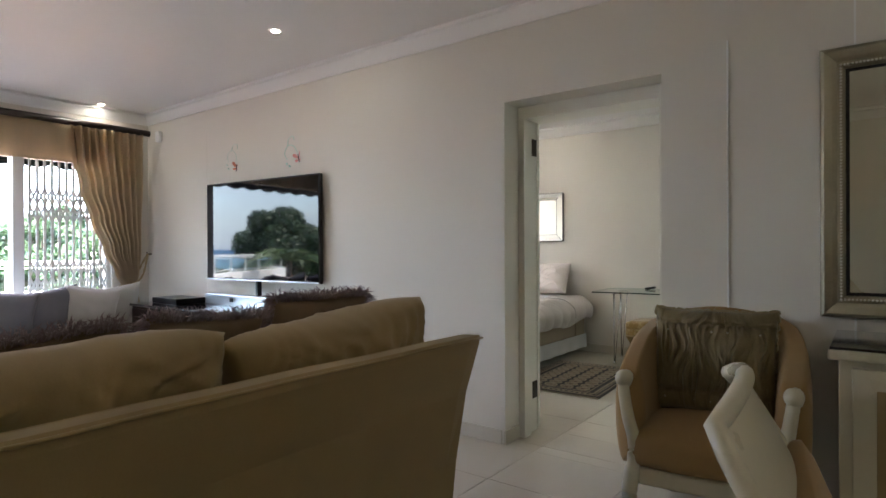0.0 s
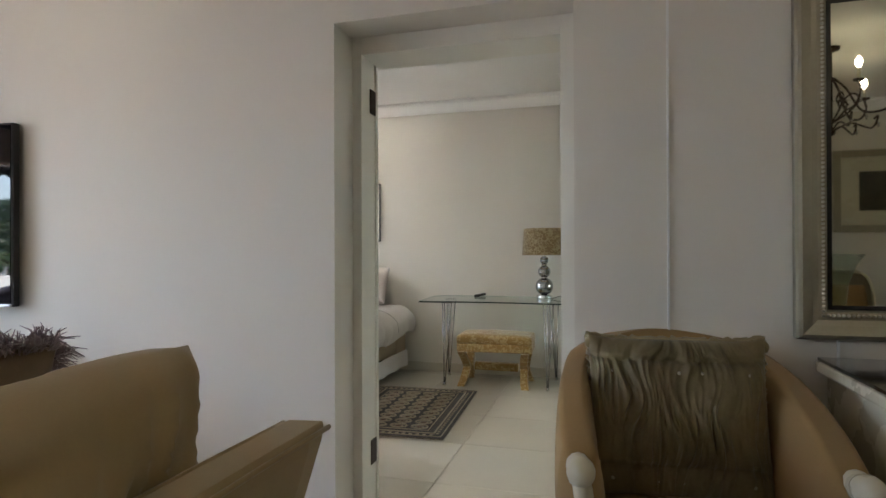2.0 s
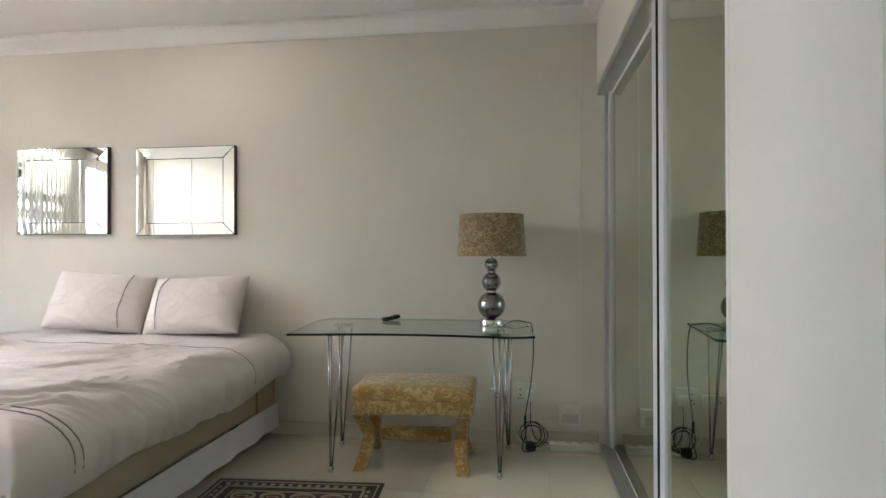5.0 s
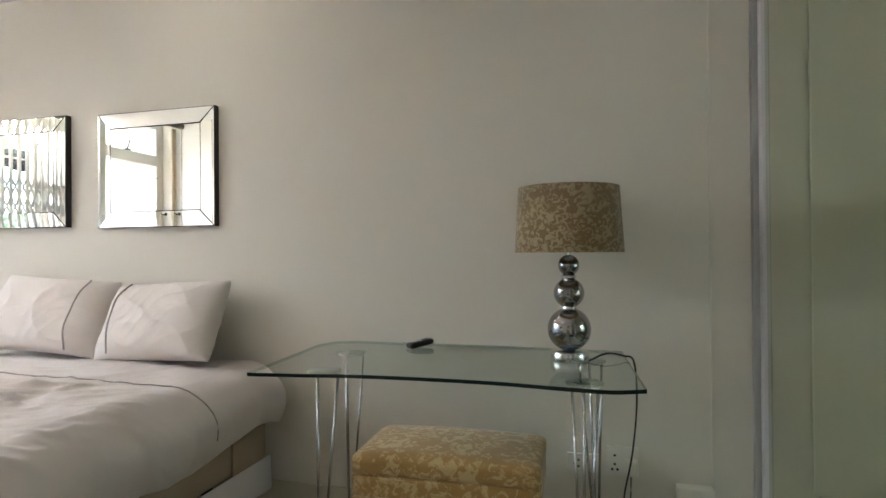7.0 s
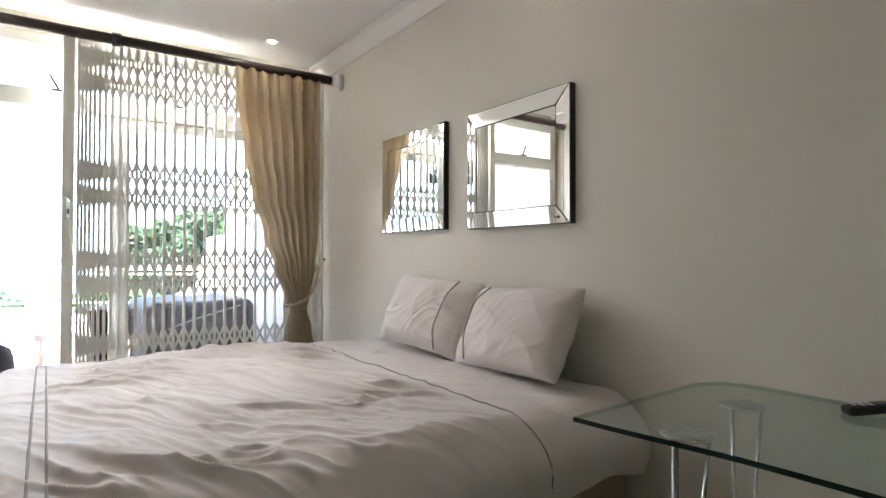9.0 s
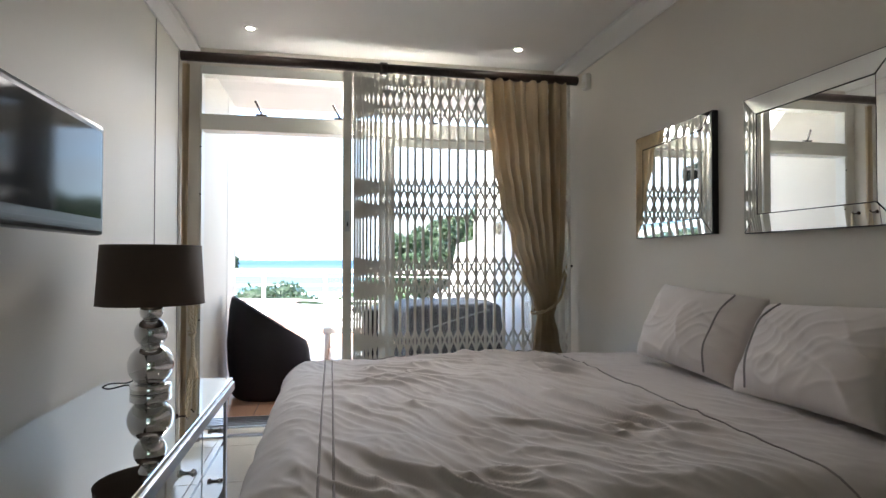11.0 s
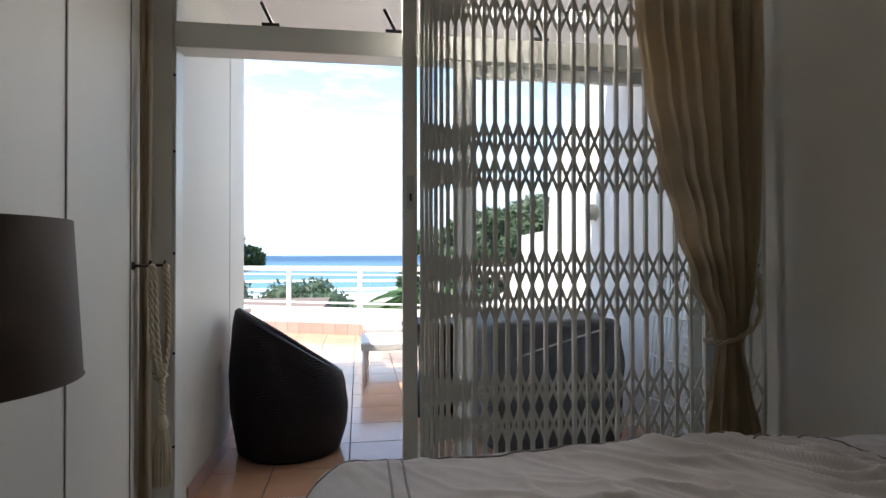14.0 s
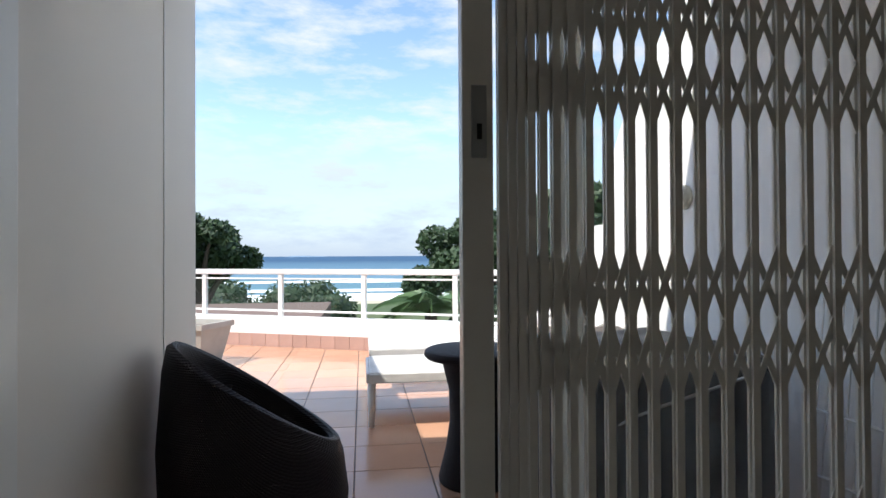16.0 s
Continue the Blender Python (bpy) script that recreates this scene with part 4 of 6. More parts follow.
# ---------------------------------------------------------------- glass desk, lamp, stool
desk = thing("glass_desk", "clear glass desk with wavy front edge on steel hairpin legs", "desk")
FRONT = [(-2.14, 5.68), (-1.98, 5.70), (-1.75, 5.735), (-1.5, 5.745), (-1.3, 5.74), (-1.1, 5.715), (-0.98, 5.71), (-0.885, 5.745)]
fl = bend([(x, y, 0) for x, y in FRONT], 6)
rim = [(p.x, p.y) for p in fl] + [(-0.93, 6.38), (-1.4, 6.40), (-2.06, 6.395), (-2.15, 6.36), (-2.185, 6.27)]
bm = bmesh.new()
bm.faces.new([bm.verts.new((x, y, 0.752)) for x, y in rim])
part("glass_top", bm, DESKGLASS, desk)
bm = bmesh.new()
k = len(rim)
top, bot = [bm.verts.new((x, y, 0.752)) for x, y in rim], [bm.verts.new((x, y, 0.740)) for x, y in rim]
for i in range(len(fl)):
    bm.faces.new((top[i], bot[i], bot[i + 1], top[i + 1]))
part("glass_edge", bm, GLASSEDGE, desk, "dark green polished glass edge")
bm = bmesh.new()
top, bot = [bm.verts.new((x, y, 0.752)) for x, y in rim], [bm.verts.new((x, y, 0.740)) for x, y in rim]
for i in range(len(fl), k):
    bm.faces.new((top[i], bot[i], bot[(i + 1) % k], top[(i + 1) % k]))
part("rear_glass_edge", bm, BACKEDGE, desk)
for fx, fy, tx, ty in ((-1.952, 5.82, -1.94, 5.84), (-2.02, 6.22, -2.0, 6.2), (-1.065, 5.85, -1.06, 5.86), (-1.03, 6.28, -1.05, 6.24)):
    leg = part("leg", lathe([(0.055, 0.728), (0.06, 0.733), (0.06, 0.738), (0.03, 0.7395)], 24, (tx, ty)), CHROME, desk, "", True)
    for a in range(3):
        bm = bmesh.new()
        tx2, ty2 = tx + 0.048 * math.cos(a * 2.09 + 0.5), ty + 0.048 * math.sin(a * 2.09 + 0.5)
        tube(bm, [(tx2, ty2, 0.73), (fx + 0.006 * math.cos(a * 2.09 + .5), fy + 0.006 * math.sin(a * 2.09 + .5), 0.03)], 0.0048, 8)
        part("rod", bm, STEEL, leg, "", True)
    part("foot", lathe([(0.010, 0.0), (0.016, 0.006), (0.016, 0.022), (0.011, 0.036)], 14, (fx, fy)), CHROME, leg, "", True)


def ball_lamp(x, y, z, k, shade_mat, label, shade_label, body, balls=((0.078, 0.112), (0.055, 0.243), (0.038, 0.343)), shade=(0.197, 0.180, 0.39, 0.625), base=0.068):
    ob = thing("table_lamp", label, "lamp")
    part("base", lathe([(base - 0.002, z), (base, z + 0.003), (base, z + 0.031), (base - 0.004, z + 0.035), (0.02, z + 0.036)], 40, (x, y)), CHROME, ob, "", True)
    for r, c in balls:
        part("ball", lathe([(max(0.006, r * math.sin(math.pi * i / 24)), z + c - r * math.cos(math.pi * i / 24)) for i in range(25)], 40, (x, y)), body, ob, "", True)
    for (r, c), (r2, c2) in zip(balls, balls[1:]):
        m = (c + r + c2 - r2) / 2
        part("collar", lathe([(0.020, z + m - 0.010), (0.027, z + m - 0.004), (0.027, z + m + 0.004), (0.020, z + m + 0.010)], 28, (x, y)), CHROME, ob, "", True)
    part("stem", lathe([(0.008, z + balls[2][1]), (0.008, z + shade[2] + 0.06)], 12, (x, y)), CHROME, ob)
    r0, r1, h0, h1 = shade[0], shade[1], z + shade[2], z + shade[3]
    part("shade", lathe([(r0, h0), (r0 - 0.002, h0 + 0.003), (r1, h1), (r1 - 0.003, h1), (r0 - 0.004, h0 + 0.003), (r0, h0)], 56, (x, y), False), shade_mat, ob, shade_label, True)
    return ob


ball_lamp(-1.12, 6.15, 0.752, 1.0, SHADE_V, "table lamp of stacked smoked mirror balls with gold velvet shade", "crushed gold velvet drum shade", SMOKE)
cord = thing("lamp_cord", "thin black lamp flex trailing from the desk to a socket", "cable")
bm = bmesh.new()
tube(bm, bend([(-1.05, 6.12, 0.757), (-0.99, 6.18, 0.775), (-0.93, 6.20, 0.765), (-0.895, 6.2, 0.745), (-0.885, 6.22, 0.60), (-0.90, 6.25, 0.40), (-0.93, 6.28, 0.22), (-0.93, 6.30, 0.10),
               (-0.95, 6.28, 0.012), (-0.90, 6.26, 0.008), (-0.86, 6.30, 0.03)], 8), 0.0035, 6)
part("flex", bm, CABLE, cord, "", True)
bm = bmesh.new()
tube(bm, [(-0.90 + (0.062 + 0.010 * math.sin(k * 0.31)) * math.cos(k * 0.42) + 0.0006 * k, 6.33 + 0.012 * math.sin(k * 0.23), 0.085 + (0.066 + 0.008 * math.cos(k * 0.17)) * math.sin(k * 0.42)) for k in range(48)], 0.0034, 6)
part("coil", bm, CABLE, cord, "slack flex hanging in loops", True)
bm = bmesh.new()
box(bm, -0.94, -0.925, 6.275, 6.29, 0.14, 0.21, 0.004)
part("switch", bm, CABLE, cord)
remote = thing("remote_control", "dark grey remote control lying on the glass desk", "remote control", pose(-1.735, 6.30, 0.7535, 0, 0, 50))
part("case", shift(soft_box(0.115, 0.046, 0.024, 0.009, 3, 0, 6, 0), pose(0, 0, 0.002, 0, -7, 0)), BLACK, remote, "", True)
kb = bmesh.new()
for i in range(5):
    for j in range(3):
        box(kb, -0.047 + i * 0.02, -0.037 + i * 0.02, -0.013 + j * 0.010, -0.007 + j * 0.010, 0.0245, 0.0265)
part("buttons", kb, SOCKET, remote)

stool = thing("footstool", "bench stool covered in gold damask velvet with splayed legs", "stool")
part("seat", shift(soft_box(0.66, 0.37, 0.085, 0.03, 6, 0.004, 16, 0.018), pose(-1.535, 6.06, 0.362, 0, 0, 2)), STOOL, stool, "", True)
part("seat_border", shift(soft_box(0.655, 0.365, 0.075, 0.012, 2, 0.002, 10, 0), pose(-1.535, 6.06, 0.297, 0, 0, 2)), STOOL, stool, "", True)
for s in (0.4445, 0.4):
    bm = bmesh.new()
    c = [(-0.32, -0.175), (0.32, -0.175), (0.32, 0.175), (-0.32, 0.175), (-0.32, -0.175)]
    for a, b in zip(c, c[1:]):
        p0, p1 = pose(-1.535, 6.06, 0, 0, 0, 2) @ Vector((a[0], a[1], s - 0.03)), pose(-1.535, 6.06, 0, 0, 0, 2) @ Vector((b[0], b[1], s - 0.03))
        tube(bm, [p0, p1], 0.004, 6)
    part("piping", bm, STOOL, stool)
for sx in (-1, 1):
    for sy in (-1, 1):
        pts = []
        for i in range(9):
            t = i / 8
            pts.append((-1.535 + sx * (0.256 + 0.024 * (2 * t - 1) ** 2), 6.06 + sy * (0.05 + 0.13 * abs(2 * t - 1) ** 0.9), 0.30 * (1 - t)))
        bm = bmesh.new()
        vs = [[bm.verts.new((p[0] + dx, p[1] + dy, p[2])) for dx, dy in ((-0.032, -0.028), (0.032, -0.028), (0.032, 0.028), (-0.032, 0.028))] for p in pts]
        for a, b in zip(vs, vs[1:]):
            for q in range(4):
                bm.faces.new((a[q], a[(q + 1) % 4], b[(q + 1) % 4], b[q]))
        bm.faces.new(vs[0])
        bm.faces.new(vs[-1][::-1])
        part("leg", bm, STOOL, stool)
part("stretcher", boxes((-1.73, -1.34, 6.03, 6.09, 0.115, 0.185), bevel=0.006), STOOL, stool)

# ---------------------------------------------------------------- rest of the bedroom
DZ = 0.64
dresser = thing("mirrored_dresser", "mirrored chest with silvered facets beneath the wall television", "dresser")
part("top", boxes((-4.01, -2.55, 3.66, 4.19, DZ - 0.018, DZ), bevel=0.004), MIRROR, dresser, "mirror glass top")
part("body", boxes((-3.99, -2.57, 3.67, 4.15, 0.16, DZ - 0.03)), SILVER, dresser)
part("top_edge", boxes((-4.015, -2.545, 4.175, 4.196, DZ - 0.055, DZ - 0.0185), bevel=0.003), SILVER, dresser)
part("side_panel", boxes((-3.996, -3.992, 3.70, 4.12, 0.18, DZ - 0.04)), MIRROR, dresser)
for i in range(3):
    y0 = -3.97 + i * 0.465
    for z0, z1 in ((0.18, 0.37), (0.38, 0.575)):
        d = part("drawer", boxes((y0, y0 + 0.45, 4.152, 4.164, z0, z1), bevel=0.003), MIRROR, dresser)
        cx, cz = y0 + 0.215, (z0 + z1) / 2
        part("knob", shift(lathe([(0.006, 0), (0.008, 0.012), (0.014, 0.018), (0.010, 0.028), (0.002, 0.03)], 16), pose(cx, 4.164, cz, -90, 0, 0)), CHROME, d, "", True)
for x in (-3.975, -2.60):
    for y in (3.70, 4.15):
        part("leg", boxes((x - 0.02, x + 0.02, y - 0.02, y + 0.02, 0, 0.16 if y < 4 else DZ - 0.056), bevel=0.004), SILVER if y > 4 else BLACK, dresser)
ball_lamp(-3.785, 3.912, DZ, 0.88, SHADE_B, "table lamp of stacked mercury glass balls with brown shade", "dark brown suede drum shade", CHROME,
          ((0.085, 0.108), (0.061, 0.236), (0.043, 0.322)), (0.200, 0.184, 0.350, 0.585), 0.075)
lc = thing("lamp_cord", "thin black flex curling behind the lamp base", "cable")
bm = bmesh.new()
tube(bm, bend([(-3.85, 3.92, DZ + 0.01), (-3.90, 3.88, DZ + 0.04), (-3.93, 3.84, DZ + 0.05), (-3.95, 3.78, DZ + 0.006), (-3.9, 3.70, DZ + 0.004), (-3.85, 3.652, DZ - 0.1)], 6), 0.0035, 6)
part("flex", bm, CABLE, lc, "", True)
tv2 = thing("television", "small black flat television on a wall bracket, switched off", "television", pose(-3.22, 3.80, 1.455, 0, 0, 180))
part("casing", boxes((-0.38, 0.38, 0, 0.06, -0.20, 0.20), bevel=0.015), BLACK, tv2)
part("screen", boxes((-0.345, 0.345, -0.003, 0.001, -0.14, 0.172)), SCREEN2, tv2)
part("bracket", boxes((-0.05, 0.05, 0.06, 0.158, -0.06, 0.06), bevel=0.004), BLACK, tv2)
part("speaker_strip", boxes((-0.30, 0.30, -0.002, 0.001, -0.18, -0.165), bevel=0.0008), BLACK, tv2)


def socket(x0, x1, z0, z1, holes):
    ob = thing("wall_socket", "white plastic wall socket plate", "socket", group="sockets behind the desk")
    part("plate", boxes((x0, x1, FY - 0.012, FY, z0, z1), bevel=0.003), SOCKET, ob)
    for hx, hz in holes:
        part("hole", lathe([(0.005, 0), (0.005, 0.002)], 10), BLACK, ob).matrix_local = pose(x0 + hx, FY - 0.0125, z0 + hz, 90, 0, 0)
    return ob


socket(-1.145, -1.02, 0.255, 0.33, ((0.03, 0.035), (0.045, 0.05), (0.045, 0.025)))
socket(-0.99, -0.87, 0.25, 0.37, ((0.03, 0.05), (0.02, 0.03), (0.04, 0.03), (0.03, 0.085)))
plug = thing("power_plug", "white plug pushed into the wall socket", "plug")
part("body", boxes((-0.925, -0.875, FY - 0.06, FY - 0.0125, 0.27, 0.33), bevel=0.01), SOCKET, plug)
bm = bmesh.new()
tube(bm, bend([(-0.90, FY - 0.045, 0.27), (-0.90, FY - 0.05, 0.15), (-0.87, FY - 0.06, 0.06), (-0.80, FY - 0.06, 0.03)], 6), 0.003, 6)
part("flex", bm, CABLE, plug, "", True)
router = thing("router_box", "small white network box on the wall above the skirting", "router")
part("case", boxes((-0.735, -0.60, FY - 0.05, FY, 0.135, 0.245), bevel=0.008), SOCKET, router)
part("face", boxes((-0.715, -0.62, FY - 0.0515, FY - 0.0495, 0.15, 0.205), bevel=0.001), SILVER, router)
jb = thing("junction_box", "small white junction box low on the wall", "junction box")
part("case", boxes((-0.84, -0.75, FY - 0.035, FY, 0.10, 0.15), bevel=0.004), SOCKET, jb)
strip = thing("power_strip", "white multi-plug power strip lying on the floor", "power strip")
part("case", boxes((-0.79, -0.50, 6.30, 6.36, 0.0, 0.045), bevel=0.008), SOCKET, strip)
for i in range(4):
    part("outlet", boxes((-0.765 + i * 0.065, -0.725 + i * 0.065, 6.312, 6.348, 0.045, 0.047), bevel=0.0008), GROUT, strip)
bm = bmesh.new()
tube(bm, bend([(-0.79, 6.33, 0.02), (-0.88, 6.30, 0.01), (-0.97, 6.34, 0.05), (-1.0, 6.36, 0.12), (-0.95, 6.37, 0.17), (-0.90, 6.33, 0.08), (-0.86, 6.29, 0.012)], 7), 0.004, 6)
part("flex", bm, SOCKET, strip, "", True)
part("black_plug", boxes((-0.93, -0.87, 6.28, 6.33, 0.0, 0.05), bevel=0.012), CABLE, strip)

# rug
rug = thing("rug", "dark red-brown knotted rug with rows of pale oval medallions", "rug")
RX0, RX1, RY0, RY1 = -2.45, -1.60, 4.42, 5.68
RM = pose((RX0 + RX1) / 2, (RY0 + RY1) / 2, 0, 0, 0, 3.0)
rw, rl = (RX1 - RX0) / 2, (RY1 - RY0) / 2
part("ground_weave", shift(grid(20, 30, lambda u, v: ((2 * u - 1) * rw, (2 * v - 1) * rl, 0.009 + 0.002 * noise.noise(Vector((u * 6, v * 9, 0))))), RM), RUGM, rug)
part("underside", shift(boxes((-rw, rw, -rl, rl, 0.0005, 0.006)), RM), RUGM, rug)
bm = bmesh.new()
for k in (0.0, 0.055, 0.11):
    a, b = rw - 0.02 - k, rl - 0.03 - k
    w = 0.006 if k != 0.055 else 0.012
    for x0, x1, y0, y1 in ((-a, a, -b, -b + w), (-a, a, b - w, b), (-a, -a + w, -b, b), (a - w, a, -b, b)):
        box(bm, x0, x1, y0, y1, 0.009, 0.0125)
for i in range(16):
    for y in (-rl + 0.055, rl - 0.065):
        box(bm, -rw + 0.06 + i * 0.046, -rw + 0.08 + i * 0.046, y - 0.01, y + 0.01, 0.009, 0.0125)
for i in range(24):
    for x in (-rw + 0.052, rw - 0.058):
        box(bm, x - 0.008, x + 0.008, -rl + 0.08 + i * 0.046, -rl + 0.10 + i * 0.046, 0.009, 0.0125)
part("border", shift(bm, RM), RUGL, rug)
bm, bm2 = bmesh.new(), bmesh.new()
tube(bm, [(0.056 * math.cos(t * math.pi / 12), 0.036 * math.sin(t * math.pi / 12), 0.0125) for t in range(25)], 0.006, 5)
box(bm, -0.03, 0.03, -0.003, 0.003, 0.009, 0.0142)
box(bm2, -0.016, 0.016, -0.012, 0.012, 0.008, 0.0135)
med, core = part("medallion", bm, RUGL, rug), part("medallion_core", bm2, RUGR, rug)
for i in range(4):
    for j in range(9):
        m = RM @ pose(-rw + 0.135 + (i + 0.5) * (2 * rw - 0.27) / 4, -rl + 0.15 + (j + 0.5) * (2 * rl - 0.3) / 9, 0)
        for o in (med, core):
            c = o if i + j == 0 else new(o.name.split(".")[0], o.data)
            c.parent, c.matrix_local = rug, m
rng = random.Random(3)
for s in (-1, 1):
    bm = bmesh.new()
    for i in range(110):
        x = -rw + (i + rng.random()) * 2 * rw / 110
        tube(bm, [(x, s * rl, 0.006), (x + rng.uniform(-.008, .008), s * (rl + 0.035), 0.003)], 0.0018, 4)
    tagged(part("fringe", shift(bm, RM), RUGL, rug), kind="stuff")

# ---------------------------------------------------------------- lounge: sofa along the dining side
sofa = thing("sofa", "tan suede sofa with a flared back, seen from behind", "sofa")


bm = bmesh.new()
sec = [(-1.36, 0.08), (-1.27, 0.08), (-1.245, 0.30), (-1.18, 0.60), (-1.115, 0.805), (-1.11, 0.83), (-1.125, 0.842), (-1.20, 0.838), (-1.215, 0.825), (-1.30, 0.60), (-1.36, 0.30)]
ys = [-0.95 + 3.005 * i / 40 for i in range(41)]
rings = []
for y in ys:
    k = 0.006 * noise.noise(Vector((y * 3, 0, 0)))
    e = 0.012 if y in (ys[0], ys[-1]) else 0
    rings.append([bm.verts.new((x + k - e * (1 if i in (3, 4, 5) else 0), y, z + k)) for i, (x, z) in enumerate(sec)])
n = len(sec)
for a, b in zip(rings, rings[1:]):
    for i in range(n):
        bm.faces.new((a[i], a[(i + 1) % n], b[(i + 1) % n], b[i]))
bm.faces.new(rings[0])
bm.faces.new(rings[-1][::-1])
bmesh.ops.recalc_face_normals(bm, faces=bm.faces[:])
part("back", bm, SUEDE, sofa)
bm = bmesh.new()
for p in ((-1.11, 0.832), (-1.212, 0.832)):
    tube(bm, [(p[0], y, p[1] + 0.004 * noise.noise(Vector((y * 3, 0, 0)))) for y in ys], 0.005, 6)
part("piping", bm, SUEDE, sofa, "", True)
part("seat_base", shift(soft_box(0.95, 2.95, 0.30, 0.04, 1, 0.004, 10), pose(-1.82, 0.56, 0.08)), SUEDE, sofa, "", True)
for y in (-0.35, 0.58, 1.52):
    part("seat_cushion", shift(soft_box(0.72, 0.92, 0.17, 0.06, y, 0.01, 14, 0.03), pose(-1.93, y, 0.33)), SUEDE, sofa, "", True)
for i, y in enumerate((-0.40, 0.57, 1.53)):
    c = cushion(1.0 if i < 2 else 0.95, 0.60, 0.34, 11 + i, 0.024, 56, 0.09, 3.0, (0.10, 0.10, 0.05)[i], 1.2)
    part("back_cushion", shift(c, pose(-1.44, y, 0.69, 0, 0, 90) @ pose(0, 0, 0, 12, (2, -2, -4.5)[i], 0)), SUEDE, sofa, "", True)
part("arm", shift(soft_box(0.9, 0.16, 0.50, 0.06, 3, 0.006, 12), pose(-1.80, 1.99, 0.08)), SUEDE, sofa, "", True)
part("arm", shift(soft_box(0.9, 0.16, 0.50, 0.06, 4, 0.006, 12), pose(-1.80, -0.86, 0.08)), SUEDE, sofa, "", True)
for x in (-2.2, -1.34):
    for y in (-0.85, 1.95):
        part("foot", boxes((x - 0.03, x + 0.03, y - 0.03, y + 0.03, 0, 0.085), bevel=0.005), DARKWOOD, sofa)


def fur_cushion(m, seed):
    ob = thing("fur_cushion", "dark brown scatter cushion edged with shaggy feather trim", "cushion", m, "fur trimmed cushions on the sofa")
    part("body", cushion(0.46, 0.44, 0.16, seed, 0.014, 30, 0.05), CUSHB, ob, "", True)
    rng = random.Random(seed)
    bm = bmesh.new()
    for i in range(2600):
        s = rng.random() * 4
        k, f = int(s), 2 * (s - int(s)) - 1
        x, z = ((f, 1), (1, f), (f, -1), (-1, f))[k]
        o = Vector((x * 0.22, rng.uniform(-0.02, 0.02), z * 0.21))
        d = Vector((x * (1 if k in (1, 3) else 0.2) + rng.uniform(-.6, .6), rng.uniform(-.7, .7), z * (1 if k in (0, 2) else 0.2) + rng.uniform(-.6, .6))).normalized()
        ln = rng.uniform(0.02, 0.06)
        tube(bm, [o, o + d * ln * 0.5 + Vector((0, 0, 0.004)), o + d * ln + Vector((rng.uniform(-.01, .01), 0, -0.012))], [0.0016, 0.0018, 0.0006], 3)
    part("feather_trim", bm, FEATHER, ob, "feathery mauve-brown trim")
    return ob


fur_cushion(pose(-1.72, 1.68, 0.80, 0, 0, 82) @ pose(0, 0, 0, 20, 0, 0), 1)
fur_cushion(pose(-1.70, 1.13, 0.77, 0, 0, 96) @ pose(0, 0, 0, 22, 4, 0), 2)
fur_cushion(pose(-1.68, 0.64, 0.765, 0, 0, 90) @ pose(0, 0, 0, 22, -3, 0), 3)

# sofa by the window
sofa2 = thing("sofa", "pale sofa under the lounge window, heaped with cushions", "sofa")
part("seat_base", shift(soft_box(0.85, 2.3, 0.42, 0.05, 7, 0.005, 12), pose(-5.42, 1.55, 0.02)), PALE_C, sofa2, "", True)
part("back", shift(soft_box(0.18, 2.3, 0.36, 0.07, 8, 0.006, 12), pose(-5.76, 1.55, 0.40)), PALE_C, sofa2, "", True)
part("arm", shift(soft_box(0.85, 0.18, 0.22, 0.07, 9, 0.006, 10), pose(-5.42, 2.66, 0.42)), PALE_C, sofa2, "", True)
for i, (x, y, rz, m_) in enumerate(((-5.52, 1.02, 70, GREY_C), (-5.50, 1.30, 84, PALE_C), (-5.45, 1.62, 75, GREY_C), (-5.48, 1.95, 96, GREY_C), (-5.42, 2.25, 70, PALE_C), (-5.44, 2.48, 100, PALE_C), (-5.5, 0.6, 95, GREY_C))):
    ob = thing("scatter_cushion", "blue-grey scatter cushion on the window sofa" if m_ is GREY_C else "pale linen scatter cushion on the window sofa", "cushion",
               pose(x, y, 0.675, 0, 0, rz) @ pose(0, 0, 0, 20, 8 * (-1) ** i, 0), "cushions on the window sofa")
    part("body", cushion(0.44, 0.42, 0.15, 20 + i, 0.01, 18), m_, ob, "", True)

# television wall
tv = thing("television", "large flat television on the wall, silver rim, switched off", "television")
TVM = pose(-3.9925, 2.985, 0, 0, 0, 3.5) @ pose(3.9925, -3.0, 0)
part("casing", shift(boxes((-4.69, -3.245, 3.0, 3.035, 0.925, 1.79), bevel=0.006), TVM), BLACK, tv)
part("rear_cover", boxes((-4.3, -3.7, 3.02, 3.089, 1.05, 1.6)), BLACK, tv)
part("screen", shift(boxes((-4.678, -3.257, 2.996, 3.0005, 0.945, 1.778)), TVM), SCREEN, tv)
part("bottom_strip", shift(boxes((-4.685, -3.25, 2.99, 3.0, 0.926, 0.938), bevel=0.003), TVM), SILVER, tv, "silver strip")
unit = thing("media_console", "long dark media console with a glossy glass top", "tv cabinet")
part("carcass", boxes((-5.35, -3.05, 2.58, 3.07, 0.06, 0.675), bevel=0.006), DARKWOOD, unit)
part("top", boxes((-5.37, -3.03, 2.56, 3.075, 0.676, 0.70), bevel=0.004), mat("black_glass", (0.02, 0.02, 0.022), 0.05, vary=0.1, scale=3, fine=10, bump=0, coat=1.0), unit, "glossy black glass top")
